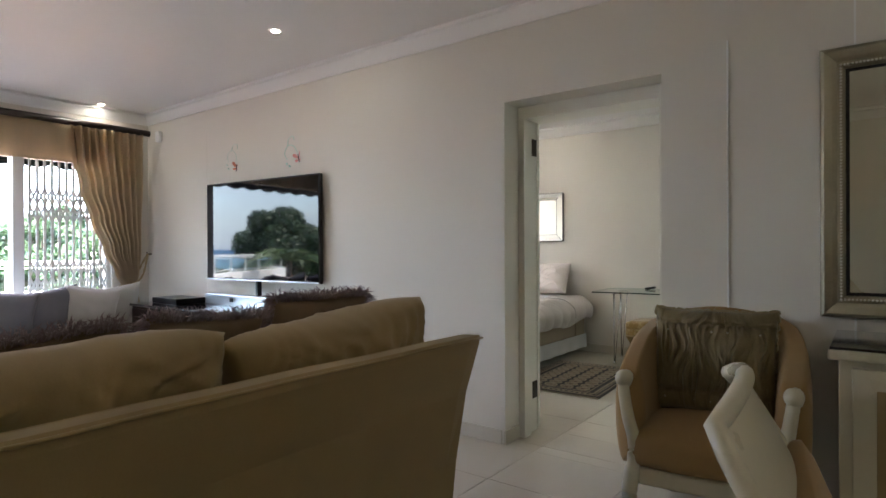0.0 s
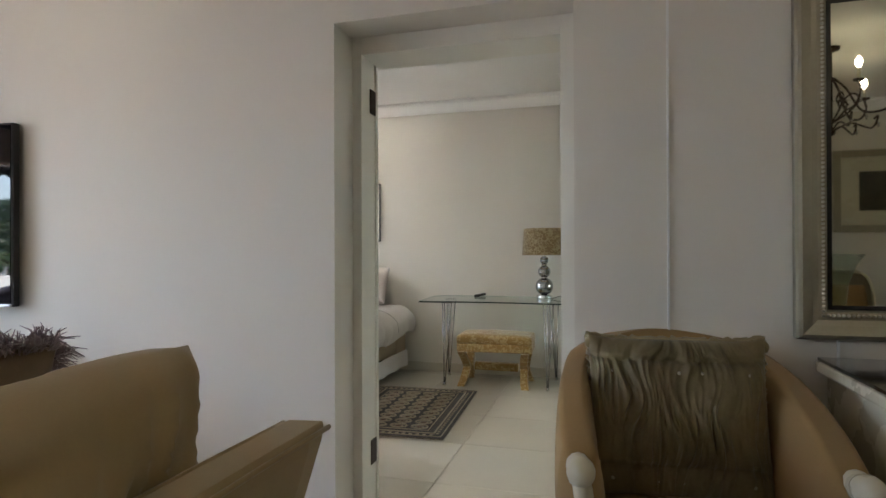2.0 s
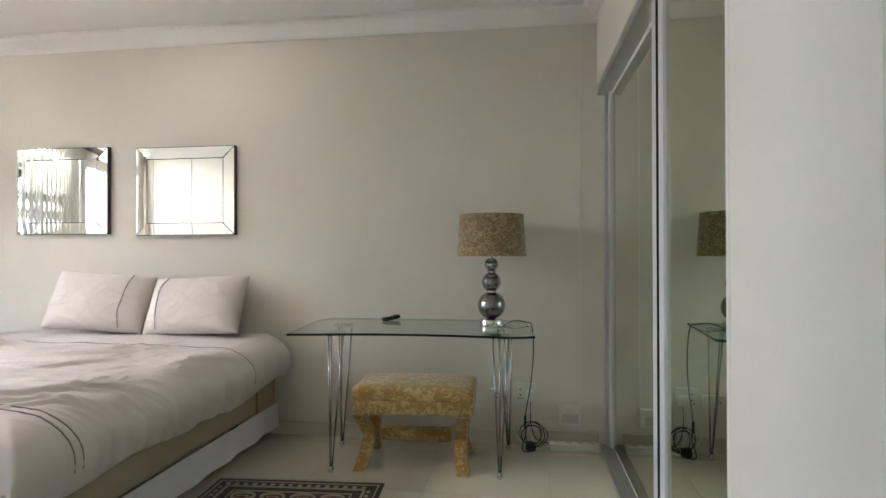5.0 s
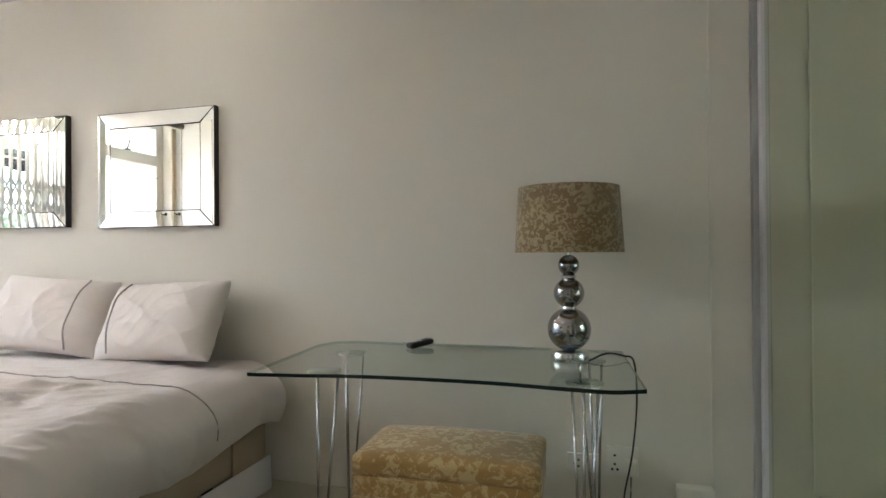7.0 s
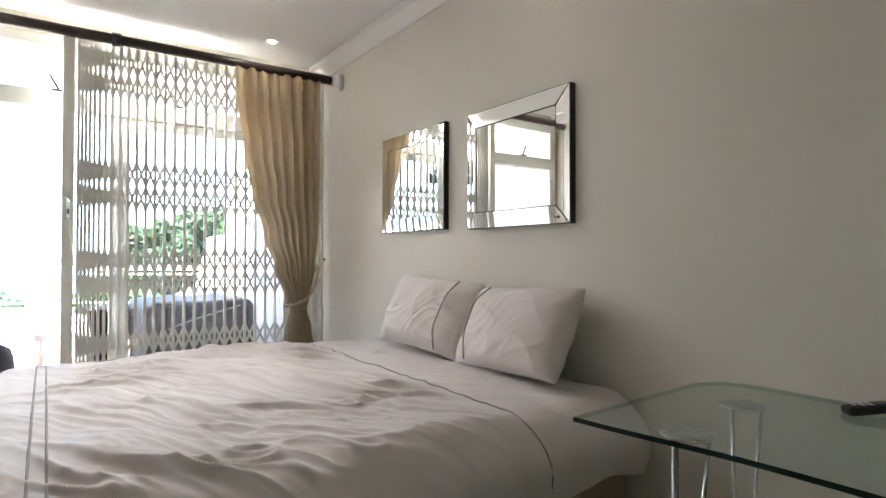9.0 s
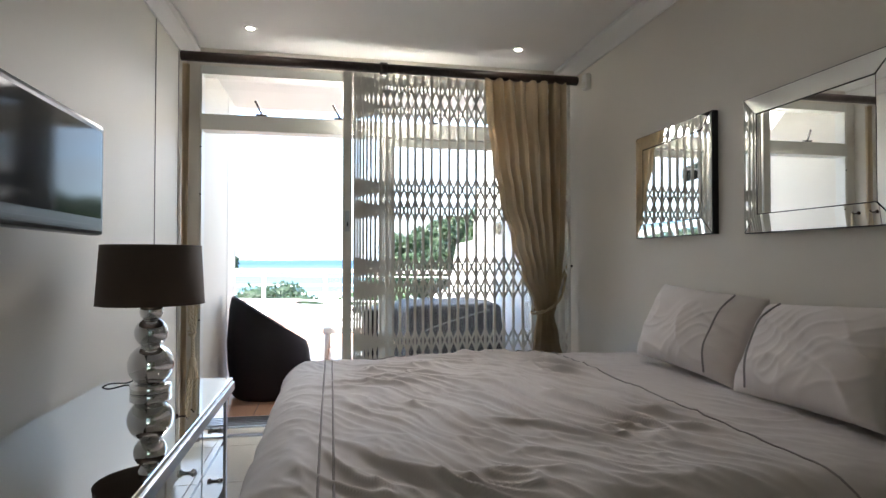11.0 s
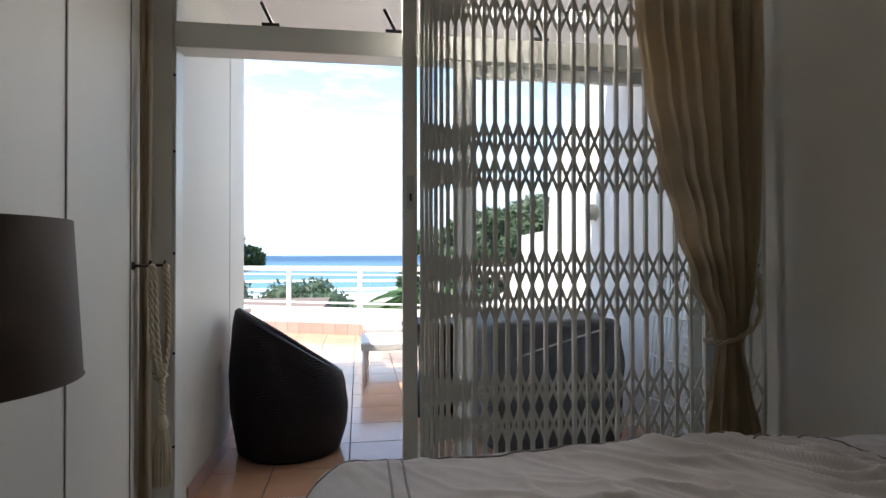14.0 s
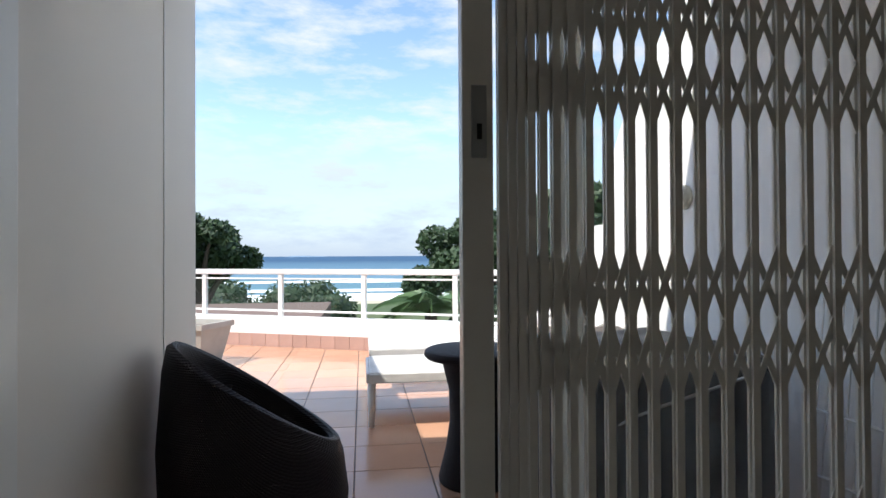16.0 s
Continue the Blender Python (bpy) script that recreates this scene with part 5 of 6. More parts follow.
for i in range(4):
    d = part("drawer", boxes((-5.33 + i * 0.575, -4.775 + i * 0.575, 2.568, 2.579, 0.10, 0.655), bevel=0.004), DARKWOOD, unit)
    part("handle", boxes((-5.12 + i * 0.575, -4.98 + i * 0.575, 2.555, 2.567, 0.56, 0.575), bevel=0.003), SILVER, d)
part("plinth", boxes((-5.3, -3.1, 2.62, 3.05, 0, 0.059)), BLACK, unit)
sb = thing("soundbar", "silver-white soundbar standing on the console", "soundbar")
part("body", boxes((-4.70, -3.72, 2.93, 3.0, 0.7005, 0.80), bevel=0.008), SILVER, sb)
part("foot", boxes((-4.3, -4.26, 2.92, 2.929, 0.74, 0.775), bevel=0.002), BLACK, sb)
part("stem", boxes((-4.02, -3.99, 2.99, 3.03, 0.8005, 0.925)), BLACK, sb)
dvd = thing("media_player", "flat black media player on the console", "media player")
part("case", boxes((-5.22, -4.78, 2.70, 2.98, 0.702, 0.755), bevel=0.006), BLACK, dvd)
spk = thing("small_speaker", "small round black speaker on the console", "speaker")
part("body", lathe([(0.04, 0.7005), (0.05, 0.72), (0.05, 0.80), (0.035, 0.82)], 24, (-3.52, 2.78)), BLACK, spk, "", True)


def butterfly(x, z, k, colour, curl):
    ob = thing("wall_butterfly", "small painted metal butterfly with a wire curl on the wall", "wall ornament", pose(x, PY - 0.012, z, 0, 12 * k, 0))
    for s in (-1, 1):
        for cx, cz, w, h, tilt in ((0.025, 0.020, 0.013, 0.028, 42), (0.018, -0.016, 0.010, 0.018, 125)):
            bm = bmesh.new()
            c, d = math.cos(math.radians(tilt)), math.sin(math.radians(tilt))
            pts = []
            for t in range(16):
                a = 2 * math.pi * t / 16
                u, v = h * math.cos(a), w * math.sin(a) * (1 + 0.35 * math.cos(a))
                px, pz = cx + u * d - v * c, cz + u * c + v * d
                pts.append((s * px, -0.5 * px, pz))
            f = bm.faces.new([bm.verts.new(p) for p in pts])
            bmesh.ops.solidify(bm, geom=[f], thickness=0.0015)
            part("wing", bm, colour, ob)
    bm = bmesh.new()
    tube(bm, [(0, -0.004, -0.035), (0, -0.006, 0.03)], 0.0035, 6)
    part("body", bm, BLACK, ob)
    bm = bmesh.new()
    tube(bm, bend([(-0.01, 0, 0.05), (-0.05, 0, 0.12), (-0.12, 0, 0.14), (-0.17, 0, 0.09), (-0.15, 0, 0.03)], 6), 0.0025, 5)
    tube(bm, bend([(-0.12, 0, 0.14), (-0.10, 0, 0.19), (-0.04, 0, 0.20), (-0.03, 0, 0.16)], 6), 0.0025, 5)
    for p in ((-0.16, 0, 0.0), (-0.13, 0, -0.03)):
        bmesh.ops.create_uvsphere(bm, u_segments=8, v_segments=6, radius=0.009, matrix=Matrix.Translation(p))
    part("wire_curl", bm, curl, ob)
    return ob


butterfly(-4.42, 1.94, 1, mat("butterfly_red", (0.62, 0.22, 0.14), 0.5), mat("wire_green", (0.62, 0.72, 0.66), 0.5))
butterfly(-3.55, 1.94, -1, mat("butterfly_pink", (0.72, 0.30, 0.28), 0.5), mat("wire_teal", (0.50, 0.72, 0.64), 0.5))

# ---------------------------------------------------------------- armchair
arm = thing("armchair", "tub armchair in tan velour with carved cream arms and legs", "armchair", pose(-0.37, 2.71, 0, 0, 0, 5) @ Matrix.Diagonal((0.92, 1, 1, 1)))


def tub(u, v):
    """Curved back and sides: u runs round from one arm to the other."""
    a = math.radians(-8 + 196 * u)
    x, y = 0.305 * math.cos(a), 0.03 + 0.29 * math.sin(a)
    e = max(0, 0.24 - u, u - 0.76) / 0.24
    y -= 0.275 * e ** 1.2
    x *= 1 + 0.03 * e
    shut = min(1.0, min(u, 1 - u) / 0.03) ** 0.5
    hgt = 0.655 + 0.26 * max(0, math.sin(math.pi * u)) ** 0.8
    t = 2 * math.pi * v
    z0 = 0.30
    zc, th = (z0 + hgt) / 2, 0.066 * shut
    c = max(-1, min(1, 1.10 * math.sin(t)))
    z = zc + (hgt - z0) / 2 * c * (0.7 + 0.3 * shut)
    o = th * math.copysign(abs(math.cos(t)) ** 0.6, math.cos(t)) + 0.15 * (z - z0) * (1 - e)
    return (x + math.cos(a) * o, y + math.sin(a) * o * (1 - 0.5 * e), z + 0.004 * noise.noise(Vector((u * 8, v * 6, 2))))


part("tub_back", grid(100, 32, tub), SUEDE2, arm, "", True)
part("seat", shift(soft_box(0.58, 0.60, 0.15, 0.05, 5, 0.006, 14, 0.035), pose(0, -0.035, 0.315)), SUEDE2, arm, "", True)
part("seat_rail", shift(soft_box(0.60, 0.58, 0.085, 0.02, 5, 0.0, 8, 0), pose(0, -0.02, 0.245)), CREAM, arm, "cream carved seat rail", True)
for s in (-1, 1):
    bm = bmesh.new()
    pts = bend([(s * 0.335, -0.10, 0.645), (s * 0.325, -0.26, 0.66), (s * 0.318, -0.315, 0.63), (s * 0.300, -0.315, 0.52), (s * 0.278, -0.30, 0.42), (s * 0.283, -0.30, 0.32), (s * 0.295, -0.315, 0.22), (s * 0.29, -0.31, 0.12), (s * 0.275, -0.30, 0.0)], 6)
    k = len(pts)
    tube(bm, pts, [0.026 - 0.002 * math.sin(i / k * 9) + (0.008 if 0.10 < i / k < 0.2 else 0) + (0.008 if 0.62 < i / k < 0.8 else 0) - (0.008 if i / k > 0.9 else 0) for i in range(k)], 12)
    part("front_leg", bm, CREAM, arm, "cream carved arm support and leg", True)
    bm = bmesh.new()
    bmesh.ops.create_uvsphere(bm, u_segments=20, v_segments=14, radius=0.038, matrix=pose(s * 0.322, -0.30, 0.668) @ Matrix.Diagonal((0.95, 1.2, 0.9, 1)))
    part("arm_knob", bm, CREAM, arm, "rounded cream arm end", True)
    bm = bmesh.new()
    tube(bm, bend([(s * 0.22, 0.25, 0.28), (s * 0.225, 0.27, 0.15), (s * 0.24, 0.33, 0.0)], 6), [0.026] * 6 + [0.022] * 6 + [0.018], 10)
    part("back_leg", bm, CREAM, arm, "", True)


def pleats(u, v, w=0.50, h=0.44):
    x, z = (u - 0.5) * w, (v - 0.5) * h
    band = 1 if 0.18 < v < 0.85 else 0.8
    t = ((1 - abs(2 * u - 1) ** 3) * (1 - abs(2 * v - 1) ** 3)) ** 0.45
    warp = 0.030 * noise.noise(Vector((x * 9, z * 8, 1))) + 0.010 * math.sin(z * 24 + x * 13) + (0.16 * (v - 0.85) * math.sin(x * 9) if v > 0.85 else 0)
    ridge = 1 - 2.4 * abs(noise.noise(Vector(((x + warp) * 30, z * 4.5 + (3 if v > 0.85 else 0), 2))))
    ridge += 0.6 - 1.5 * abs(noise.noise(Vector(((x + warp) * 62, z * 11, 5)))) + 0.5 * noise.noise(Vector((x * 18, z * 20, 9)))
    groove = 0.009 * math.exp(-((v - 0.85) / 0.018) ** 2) + 0.010 * math.exp(-((v - 0.20) / 0.018) ** 2)
    return (x * (1 - 0.05 * (1 - (2 * v - 1) ** 2)), -0.075 * t - band * 0.016 * ridge * (0.75 + 0.7 * noise.noise(Vector((x * 9, z * 7, 6)))) * t + groove, z + 0.014 * abs(2 * u - 1) ** 6 * (1 if v > 0.5 else -1))


sc = thing("satin_cushion", "olive satin cushion with rippled pleats and pearl buttons on the armchair", "cushion", pose(-0.388, 2.80, 0.70, -12, 0, 4))
bm = grid(190, 90, pleats)
bmesh.ops.solidify(bm, geom=bm.faces[:], thickness=-0.03)
part("cover", bm, SATIN, sc, "", True)
bm = bmesh.new()
rim_ = [pleats(k / 40, 0) for k in range(40)] + [pleats(1, k / 36) for k in range(36)] + [pleats(1 - k / 40, 1) for k in range(40)] + [pleats(0, 1 - k / 36) for k in range(37)]
tube(bm, [(x + 0.003 * math.sin(k * 1.9), y + 0.012 + 0.004 * math.sin(k * 2.3), z + 0.003 * math.cos(k * 2.1)) for k, (x, y, z) in enumerate(rim_)],
     [0.0085 + 0.003 * math.sin(k * 2.7) for k in range(len(rim_))], 7)
part("ruffled_edge", bm, SATIN, sc, "gathered edge roll", True)
for i in range(7):
    for zz, yy in ((0.122, -0.068), (-0.172, -0.058)):
        if not (zz < 0 and i in (1, 5)):
            bm = bmesh.new()
            bmesh.ops.create_uvsphere(bm, u_segments=10, v_segments=8, radius=0.0058, matrix=Matrix.Translation((-0.183 + i * 0.061, yy + 0.012 * abs(i - 3) / 3, zz)))
            part("button", bm, CREAM, sc, "pearl button", True)
for x in (-0.244, 0.244):
    for z in (0.205, -0.205):
        bm = bmesh.new()
        bmesh.ops.create_uvsphere(bm, u_segments=10, v_segments=8, radius=0.013, matrix=pose(x, -0.005, z) @ Matrix.Diagonal((1, 0.8, 1.3, 1)))
        part("corner_knot", bm, SATIN, sc, "", True)

# ---------------------------------------------------------------- big framed mirror and sideboard
bigm = thing("framed_mirror", "large wall mirror in a beaded champagne leaf frame", "mirror")
MX0, MX1, MZ0, MZ1, MW = -0.01, 0.98, 0.90, 2.055, 0.092
prof = [(0.0, 0.0), (0.0, 0.030), (0.006, 0.040), (0.016, 0.044), (0.045, 0.036), (0.062, 0.028), (0.074, 0.030), (0.084, 0.026), (MW, 0.014), (MW, 0.0)]
cor = [(MX0, MZ0, 1, 1), (MX1, MZ0, -1, 1), (MX1, MZ1, -1, -1), (MX0, MZ1, 1, -1)]
for k in range(4):
    a, b = cor[k], cor[(k + 1) % 4]
    bm = bmesh.new()
    ra = [bm.verts.new((a[0] + a[2] * p, PY - q - 0.002, a[1] + a[3] * p)) for p, q in prof]
    rb = [bm.verts.new((b[0] + b[2] * p, PY - q - 0.002, b[1] + b[3] * p)) for p, q in prof]
    for i in range(len(prof)):
        j = (i + 1) % len(prof)
        bm.faces.new((ra[i], ra[j], rb[j], rb[i]))
    bmesh.ops.recalc_face_normals(bm, faces=bm.faces[:])
    side = part("frame_side", bm, CHAMP, bigm)
    bm = bmesh.new()
    L = math.hypot(b[0] - a[0], b[1] - a[1]) - 2 * 0.076
    cnt = int(L / 0.0135)
    for i in range(cnt + 1):
        f = (0.076 + L * i / cnt) / (L + 0.152)
        px = a[0] + (b[0] - a[0]) * f if k in (0, 2) else a[0] + a[2] * 0.076
        pz = a[1] + (b[1] - a[1]) * f if k in (1, 3) else a[1] + a[3] * 0.076
        bmesh.ops.create_icosphere(bm, subdivisions=1, radius=0.0056, matrix=Matrix.Translation((px, PY - 0.033, pz)))
    part("beading", bm, BEAD, side)
part("slip", boxes((MX0 + MW - 0.002, MX1 - MW + 0.002, PY - 0.012, PY - 0.003, MZ0 + MW - 0.002, MZ1 - MW + 0.002)), BLACK, bigm)
part("mirror_pane", boxes((MX0 + MW + 0.014, MX1 - MW - 0.014, PY - 0.014, PY - 0.0125, MZ0 + MW + 0.014, MZ1 - MW - 0.014)), MIRROR_DIM, bigm)

side = thing("sideboard", "cream panelled sideboard with a dark glass top", "sideboard")
part("top", boxes((0.045, 1.75, 2.53, 3.07, 0.80, 0.835), bevel=0.008), CREAM, side)
part("glass_top", boxes((0.05, 1.745, 2.54, 3.065, 0.8355, 0.845), bevel=0.002), mat("black_glass", (0.02, 0.02, 0.022), 0.05), side, "dark glass sheet")
part("body", boxes((0.075, 1.72, 2.58, 3.06, 0.09, 0.80), bevel=0.004), CREAM, side)
part("plinth", boxes((0.09, 1.70, 2.61, 3.05, 0, 0.09)), CREAM, side)
for i in range(3):
    x = 0.115 + i * 0.535
    d = part("cabinet_door", boxes((x, x + 0.50, 2.564, 2.579, 0.13, 0.77), bevel=0.004), CREAM, side)
    part("inset_panel", boxes((x + 0.07, x + 0.43, 2.556, 2.5635, 0.20, 0.70), bevel=0.003), mat("tan_panel", (0.34, 0.25, 0.13), 0.5), d)
    part("knob", shift(lathe([(0.006, 0), (0.014, 0.014), (0.002, 0.024)], 14), pose(x + 0.46, 2.564, 0.47, 90, 0, 0)), SILVER, d, "", True)
bowl = thing("silver_bowl", "small polished silver dish on the sideboard", "dish")
part("dish", lathe([(0.03, 0.8455), (0.035, 0.86), (0.06, 0.88), (0.075, 0.915), (0.072, 0.915), (0.055, 0.885), (0.004, 0.87)], 32, (0.34, 2.72)), CHROME, bowl, "", True)


# ---------------------------------------------------------------- dining end
def dining_chair(m):
    ob = thing("dining_chair", "cream lacquered dining chair with rounded tan upholstered back", "dining chair", m, "chairs round the dining table")

    def board(u, v):
        """Gently hollowed back board, leaning, with rounded shoulders."""
        k = max(0, (v - 0.72) / 0.28)
        half = (0.175 + 0.06 * math.sin(min(v, 0.8) * 2)) * (1 - 0.22 * k ** 4)
        c = 2 * u - 1
        return (half * c, 0.165 + 0.27 * v ** 1.15 - 0.030 * (1 - c * c), 0.40 + 0.60 * v - 0.030 * k * c * c)
    bm = grid(20, 24, board)
    bmesh.ops.solidify(bm, geom=bm.faces[:], thickness=0.026)
    part("back_board", bm, CREAM, ob, "", True)
    bm = bmesh.new()
    edge = [board(0, k / 20) for k in range(21)] + [board(k / 12, 1) for k in range(1, 12)] + [board(1, 1 - k / 20) for k in range(21)]
    tube(bm, edge, 0.014, 10)
    part("back_frame", bm, CREAM, ob, "", True)
    part("backrest", shift(soft_box(0.34, 0.035, 0.36, 0.017, 3, 0.003, 10, 0), pose(0, 0.195, 0.54, -23, 0, 0)), SUEDE2, ob, "tan padded back", True)
    part("seat", shift(soft_box(0.48, 0.46, 0.09, 0.035, 3, 0.003, 10, 0.02), pose(0, 0, 0.41)), SUEDE2, ob, "tan padded seat", True)
    part("seat_rail", shift(soft_box(0.47, 0.45, 0.06, 0.015, 3, 0, 6, 0), pose(0, 0, 0.36)), CREAM, ob, "", True)
    for s in (-1, 1):
        for y, dy in ((-0.19, -0.02), (0.19, 0.07)):
            bm = bmesh.new()
            tube(bm, bend([(s * 0.20, y, 0.38), (s * 0.205, y + dy * 0.3, 0.2), (s * 0.20, y + dy, 0)], 5), [0.024] * 5 + [0.02] * 5 + [0.015], 10)
            part("leg", bm, CREAM, ob, "", True)
    return ob


chair = dining_chair(pose(0.42, 1.12, 0, 0, 0, 98))
for m in (pose(1.40, -0.33, 0, 0, 0, 180), pose(1.98, 1.0, 0, 0, 0, -90)):
    copy_thing(chair, m)
table = thing("dining_table", "oval glass dining table on a cream pedestal", "dining table")
part("tabletop", shift(lathe([(0.001, 0.735), (0.66, 0.735), (0.668, 0.742), (0.66, 0.749), (0.001, 0.749)], 64, cap=False), pose(1.22, 0.82, 0) @ Matrix.Diagonal((0.80, 1.10, 1, 1))), DESKGLASS, table)
part("pedestal", lathe([(0.30, 0), (0.30, 0.03), (0.12, 0.08), (0.08, 0.30), (0.11, 0.55), (0.22, 0.70), (0.24, 0.734)], 40, (1.22, 0.82)), CREAM, table, "", True)
vase = thing("glass_vase", "tall flared clear glass vase on the dining table", "vase")
part("vase_body", lathe([(0.001, 0.752), (0.06, 0.752), (0.065, 0.77), (0.055, 0.80), (0.07, 0.95), (0.115, 1.08), (0.165, 1.15), (0.161, 1.15), (0.11, 1.078), (0.064, 0.95), (0.048, 0.805), (0.001, 0.79)], 40, (0.93, 0.62), False),
     clear("vase_glass", (0.9, 0.94, 0.92)), vase, "", True)

chand = thing("chandelier", "wrought iron chandelier with candle bulbs and scrolls", "chandelier")
CXY = (0.98, 0.38)
CR, CZ = 1.3, 0.05


def around(k, n, pts):
    a = 2 * math.pi * k / n + 0.4
    return [(CXY[0] + CR * r * math.cos(a + d), CXY[1] + CR * r * math.sin(a + d), z + CZ * (r > 0.2)) for r, d, z in pts]


bm = bmesh.new()
tube(bm, [(CXY[0], CXY[1], CH), (CXY[0], CXY[1], 2.02)], 0.011, 8)
bmesh.ops.create_uvsphere(bm, u_segments=14, v_segments=10, radius=0.028, matrix=Matrix.Translation((CXY[0], CXY[1], 2.03)))
part("stem", bm, IRON, chand, "", True)
part("ceiling_rose", lathe([(0.06, CH), (0.055, CH - 0.02), (0.015, CH - 0.035)], 24, CXY), IRON, chand, "", True)
for k in range(6):
    bm = bmesh.new()
    tube(bm, bend(around(k, 6, [(0.012, 0, 2.42), (0.07, 0, 2.33), (0.14, 0, 2.16), (0.24, 0, 2.10), (0.295, 0, 2.18), (0.28, 0, 2.24)]), 6), 0.008, 6)
    tube(bm, bend(around(k, 6, [(0.012, 0, 2.10), (0.08, 0, 2.16), (0.13, 0, 2.24), (0.10, 0, 2.29), (0.06, 0, 2.25), (0.08, 0, 2.21)]), 6), 0.007, 6)
    tube(bm, bend(around(k, 6, [(0.012, 0, 2.04), (0.09, 0, 2.08), (0.18, 0, 2.03), (0.21, 0, 2.06), (0.19, 0, 2.09)]), 6), 0.007, 6)
    a = part("arm", bm, IRON, chand, "", True)
    (x, y, z), = around(k, 6, [(0.28, 0, 2.24)])
    part("drip_pan", lathe([(0.006, z), (0.034, z + 0.012), (0.036, z + 0.02), (0.012, z + 0.02)], 16, (x, y)), IRON, a, "", True)
    part("candle", lathe([(0.011, z + 0.02), (0.011, z + 0.095)], 12, (x, y)), CREAM, a)
    part("bulb", lathe([(0.008, z + 0.095), (0.020, z + 0.125), (0.018, z + 0.15), (0.003, z + 0.17)], 14, (x, y)), glow("bulb_glow", (1.0, 0.88, 0.62), 2.5) if k % 3 else CREAM, a, "lit candle bulb" if k % 3 else "", True)
    bm = bmesh.new()
    for r, zz in ((0.295, 2.12), (0.21, 2.0)):
        (x, y, z), = around(k, 6, [(r, 0, zz)])
        bmesh.ops.create_icosphere(bm, subdivisions=1, radius=0.014, matrix=pose(x, y, z) @ Matrix.Diagonal((0.8, 0.8, 1.6, 1)))
    part("crystal_drop", bm, CHROME, a)

pic = thing("framed_picture", "large picture in a champagne frame with cream mount", "picture")
for x0, x1, z0, z1 in ((1.55, 1.62, 1.35, 2.15), (2.43, 2.50, 1.35, 2.15), (1.62, 2.43, 1.35, 1.42), (1.62, 2.43, 2.08, 2.15)):
    part("frame_side", boxes((x0, x1, BACKY, BACKY + 0.035, z0, z1), bevel=0.006), CHAMP, pic)
part("mount", boxes((1.62, 2.43, BACKY, BACKY + 0.012, 1.42, 2.08)), CREAM, pic)
part("print", boxes((1.78, 2.27, BACKY + 0.012, BACKY + 0.014, 1.56, 1.94)), mat("dark_print", (0.06, 0.055, 0.04), 0.5, vary=0.6, scale=6, fine=20), pic)
stat = thing("thermostat", "small white wall thermostat", "thermostat")
part("case", boxes((1.22, 1.34, BACKY, BACKY + 0.02, 1.18, 1.26), bevel=0.004), WHITE, stat)
part("display", boxes((1.25, 1.28, BACKY + 0.02, BACKY + 0.021, 1.20, 1.24)), BLACK, stat)

# ---------------------------------------------------------------- terrace
tub_chair = thing("wicker_tub_chair", "dark wicker tub chair with a slanting rim on the terrace", "wicker chair", pose(-6.47, 4.10, 0))
def shell(u, v):
    a = 2 * math.pi * u
    top = 0.66 + 0.20 * math.cos(a + 1.32)
    prof_ = [(0.25, 0.0, 0), (0.275, 0.03, 0), (0.31, 0.3, 0), (0.318, 0.55, 0), (0.30, 0.88, 0), (0.285, 0.985, 0), (0.265, 1.0, 0), (0.250, 0.98, 0), (0.24, 0.75, 0), (0.23, 0.62, 0)]
    k = v * (len(prof_) - 1)
    i = min(int(k), len(prof_) - 2)
    r = prof_[i][0] + (prof_[i + 1][0] - prof_[i][0]) * (k - i)
    h = prof_[i][1] + (prof_[i + 1][1] - prof_[i][1]) * (k - i)
    return (r * math.cos(a) * 1.10, r * math.sin(a) * 1.10, h * top)
part("shell", grid(72, 54, shell, True), WICKER, tub_chair, "", True)
part("seat_pad", lathe([(0.001, 0.33), (0.23, 0.33), (0.245, 0.36), (0.235, 0.40), (0.001, 0.41)], 40, cap=False), WICKER, tub_chair, "", True)

stable = thing("wicker_side_table", "dark wicker hourglass side table on the terrace", "side table")
part("pedestal", lathe([(0.001, 0), (0.19, 0), (0.195, 0.02), (0.155, 0.18), (0.135, 0.32), (0.14, 0.48), (0.175, 0.62), (0.18, 0.64), (0.001, 0.64)], 48, (-7.13, 5.09), False), WICKER, stable, "", True)
part("tabletop", lathe([(0.001, 0.64), (0.255, 0.64), (0.268, 0.655), (0.265, 0.675), (0.25, 0.685), (0.001, 0.687)], 56, (-7.13, 5.09), False), WICKER, stable, "", True)


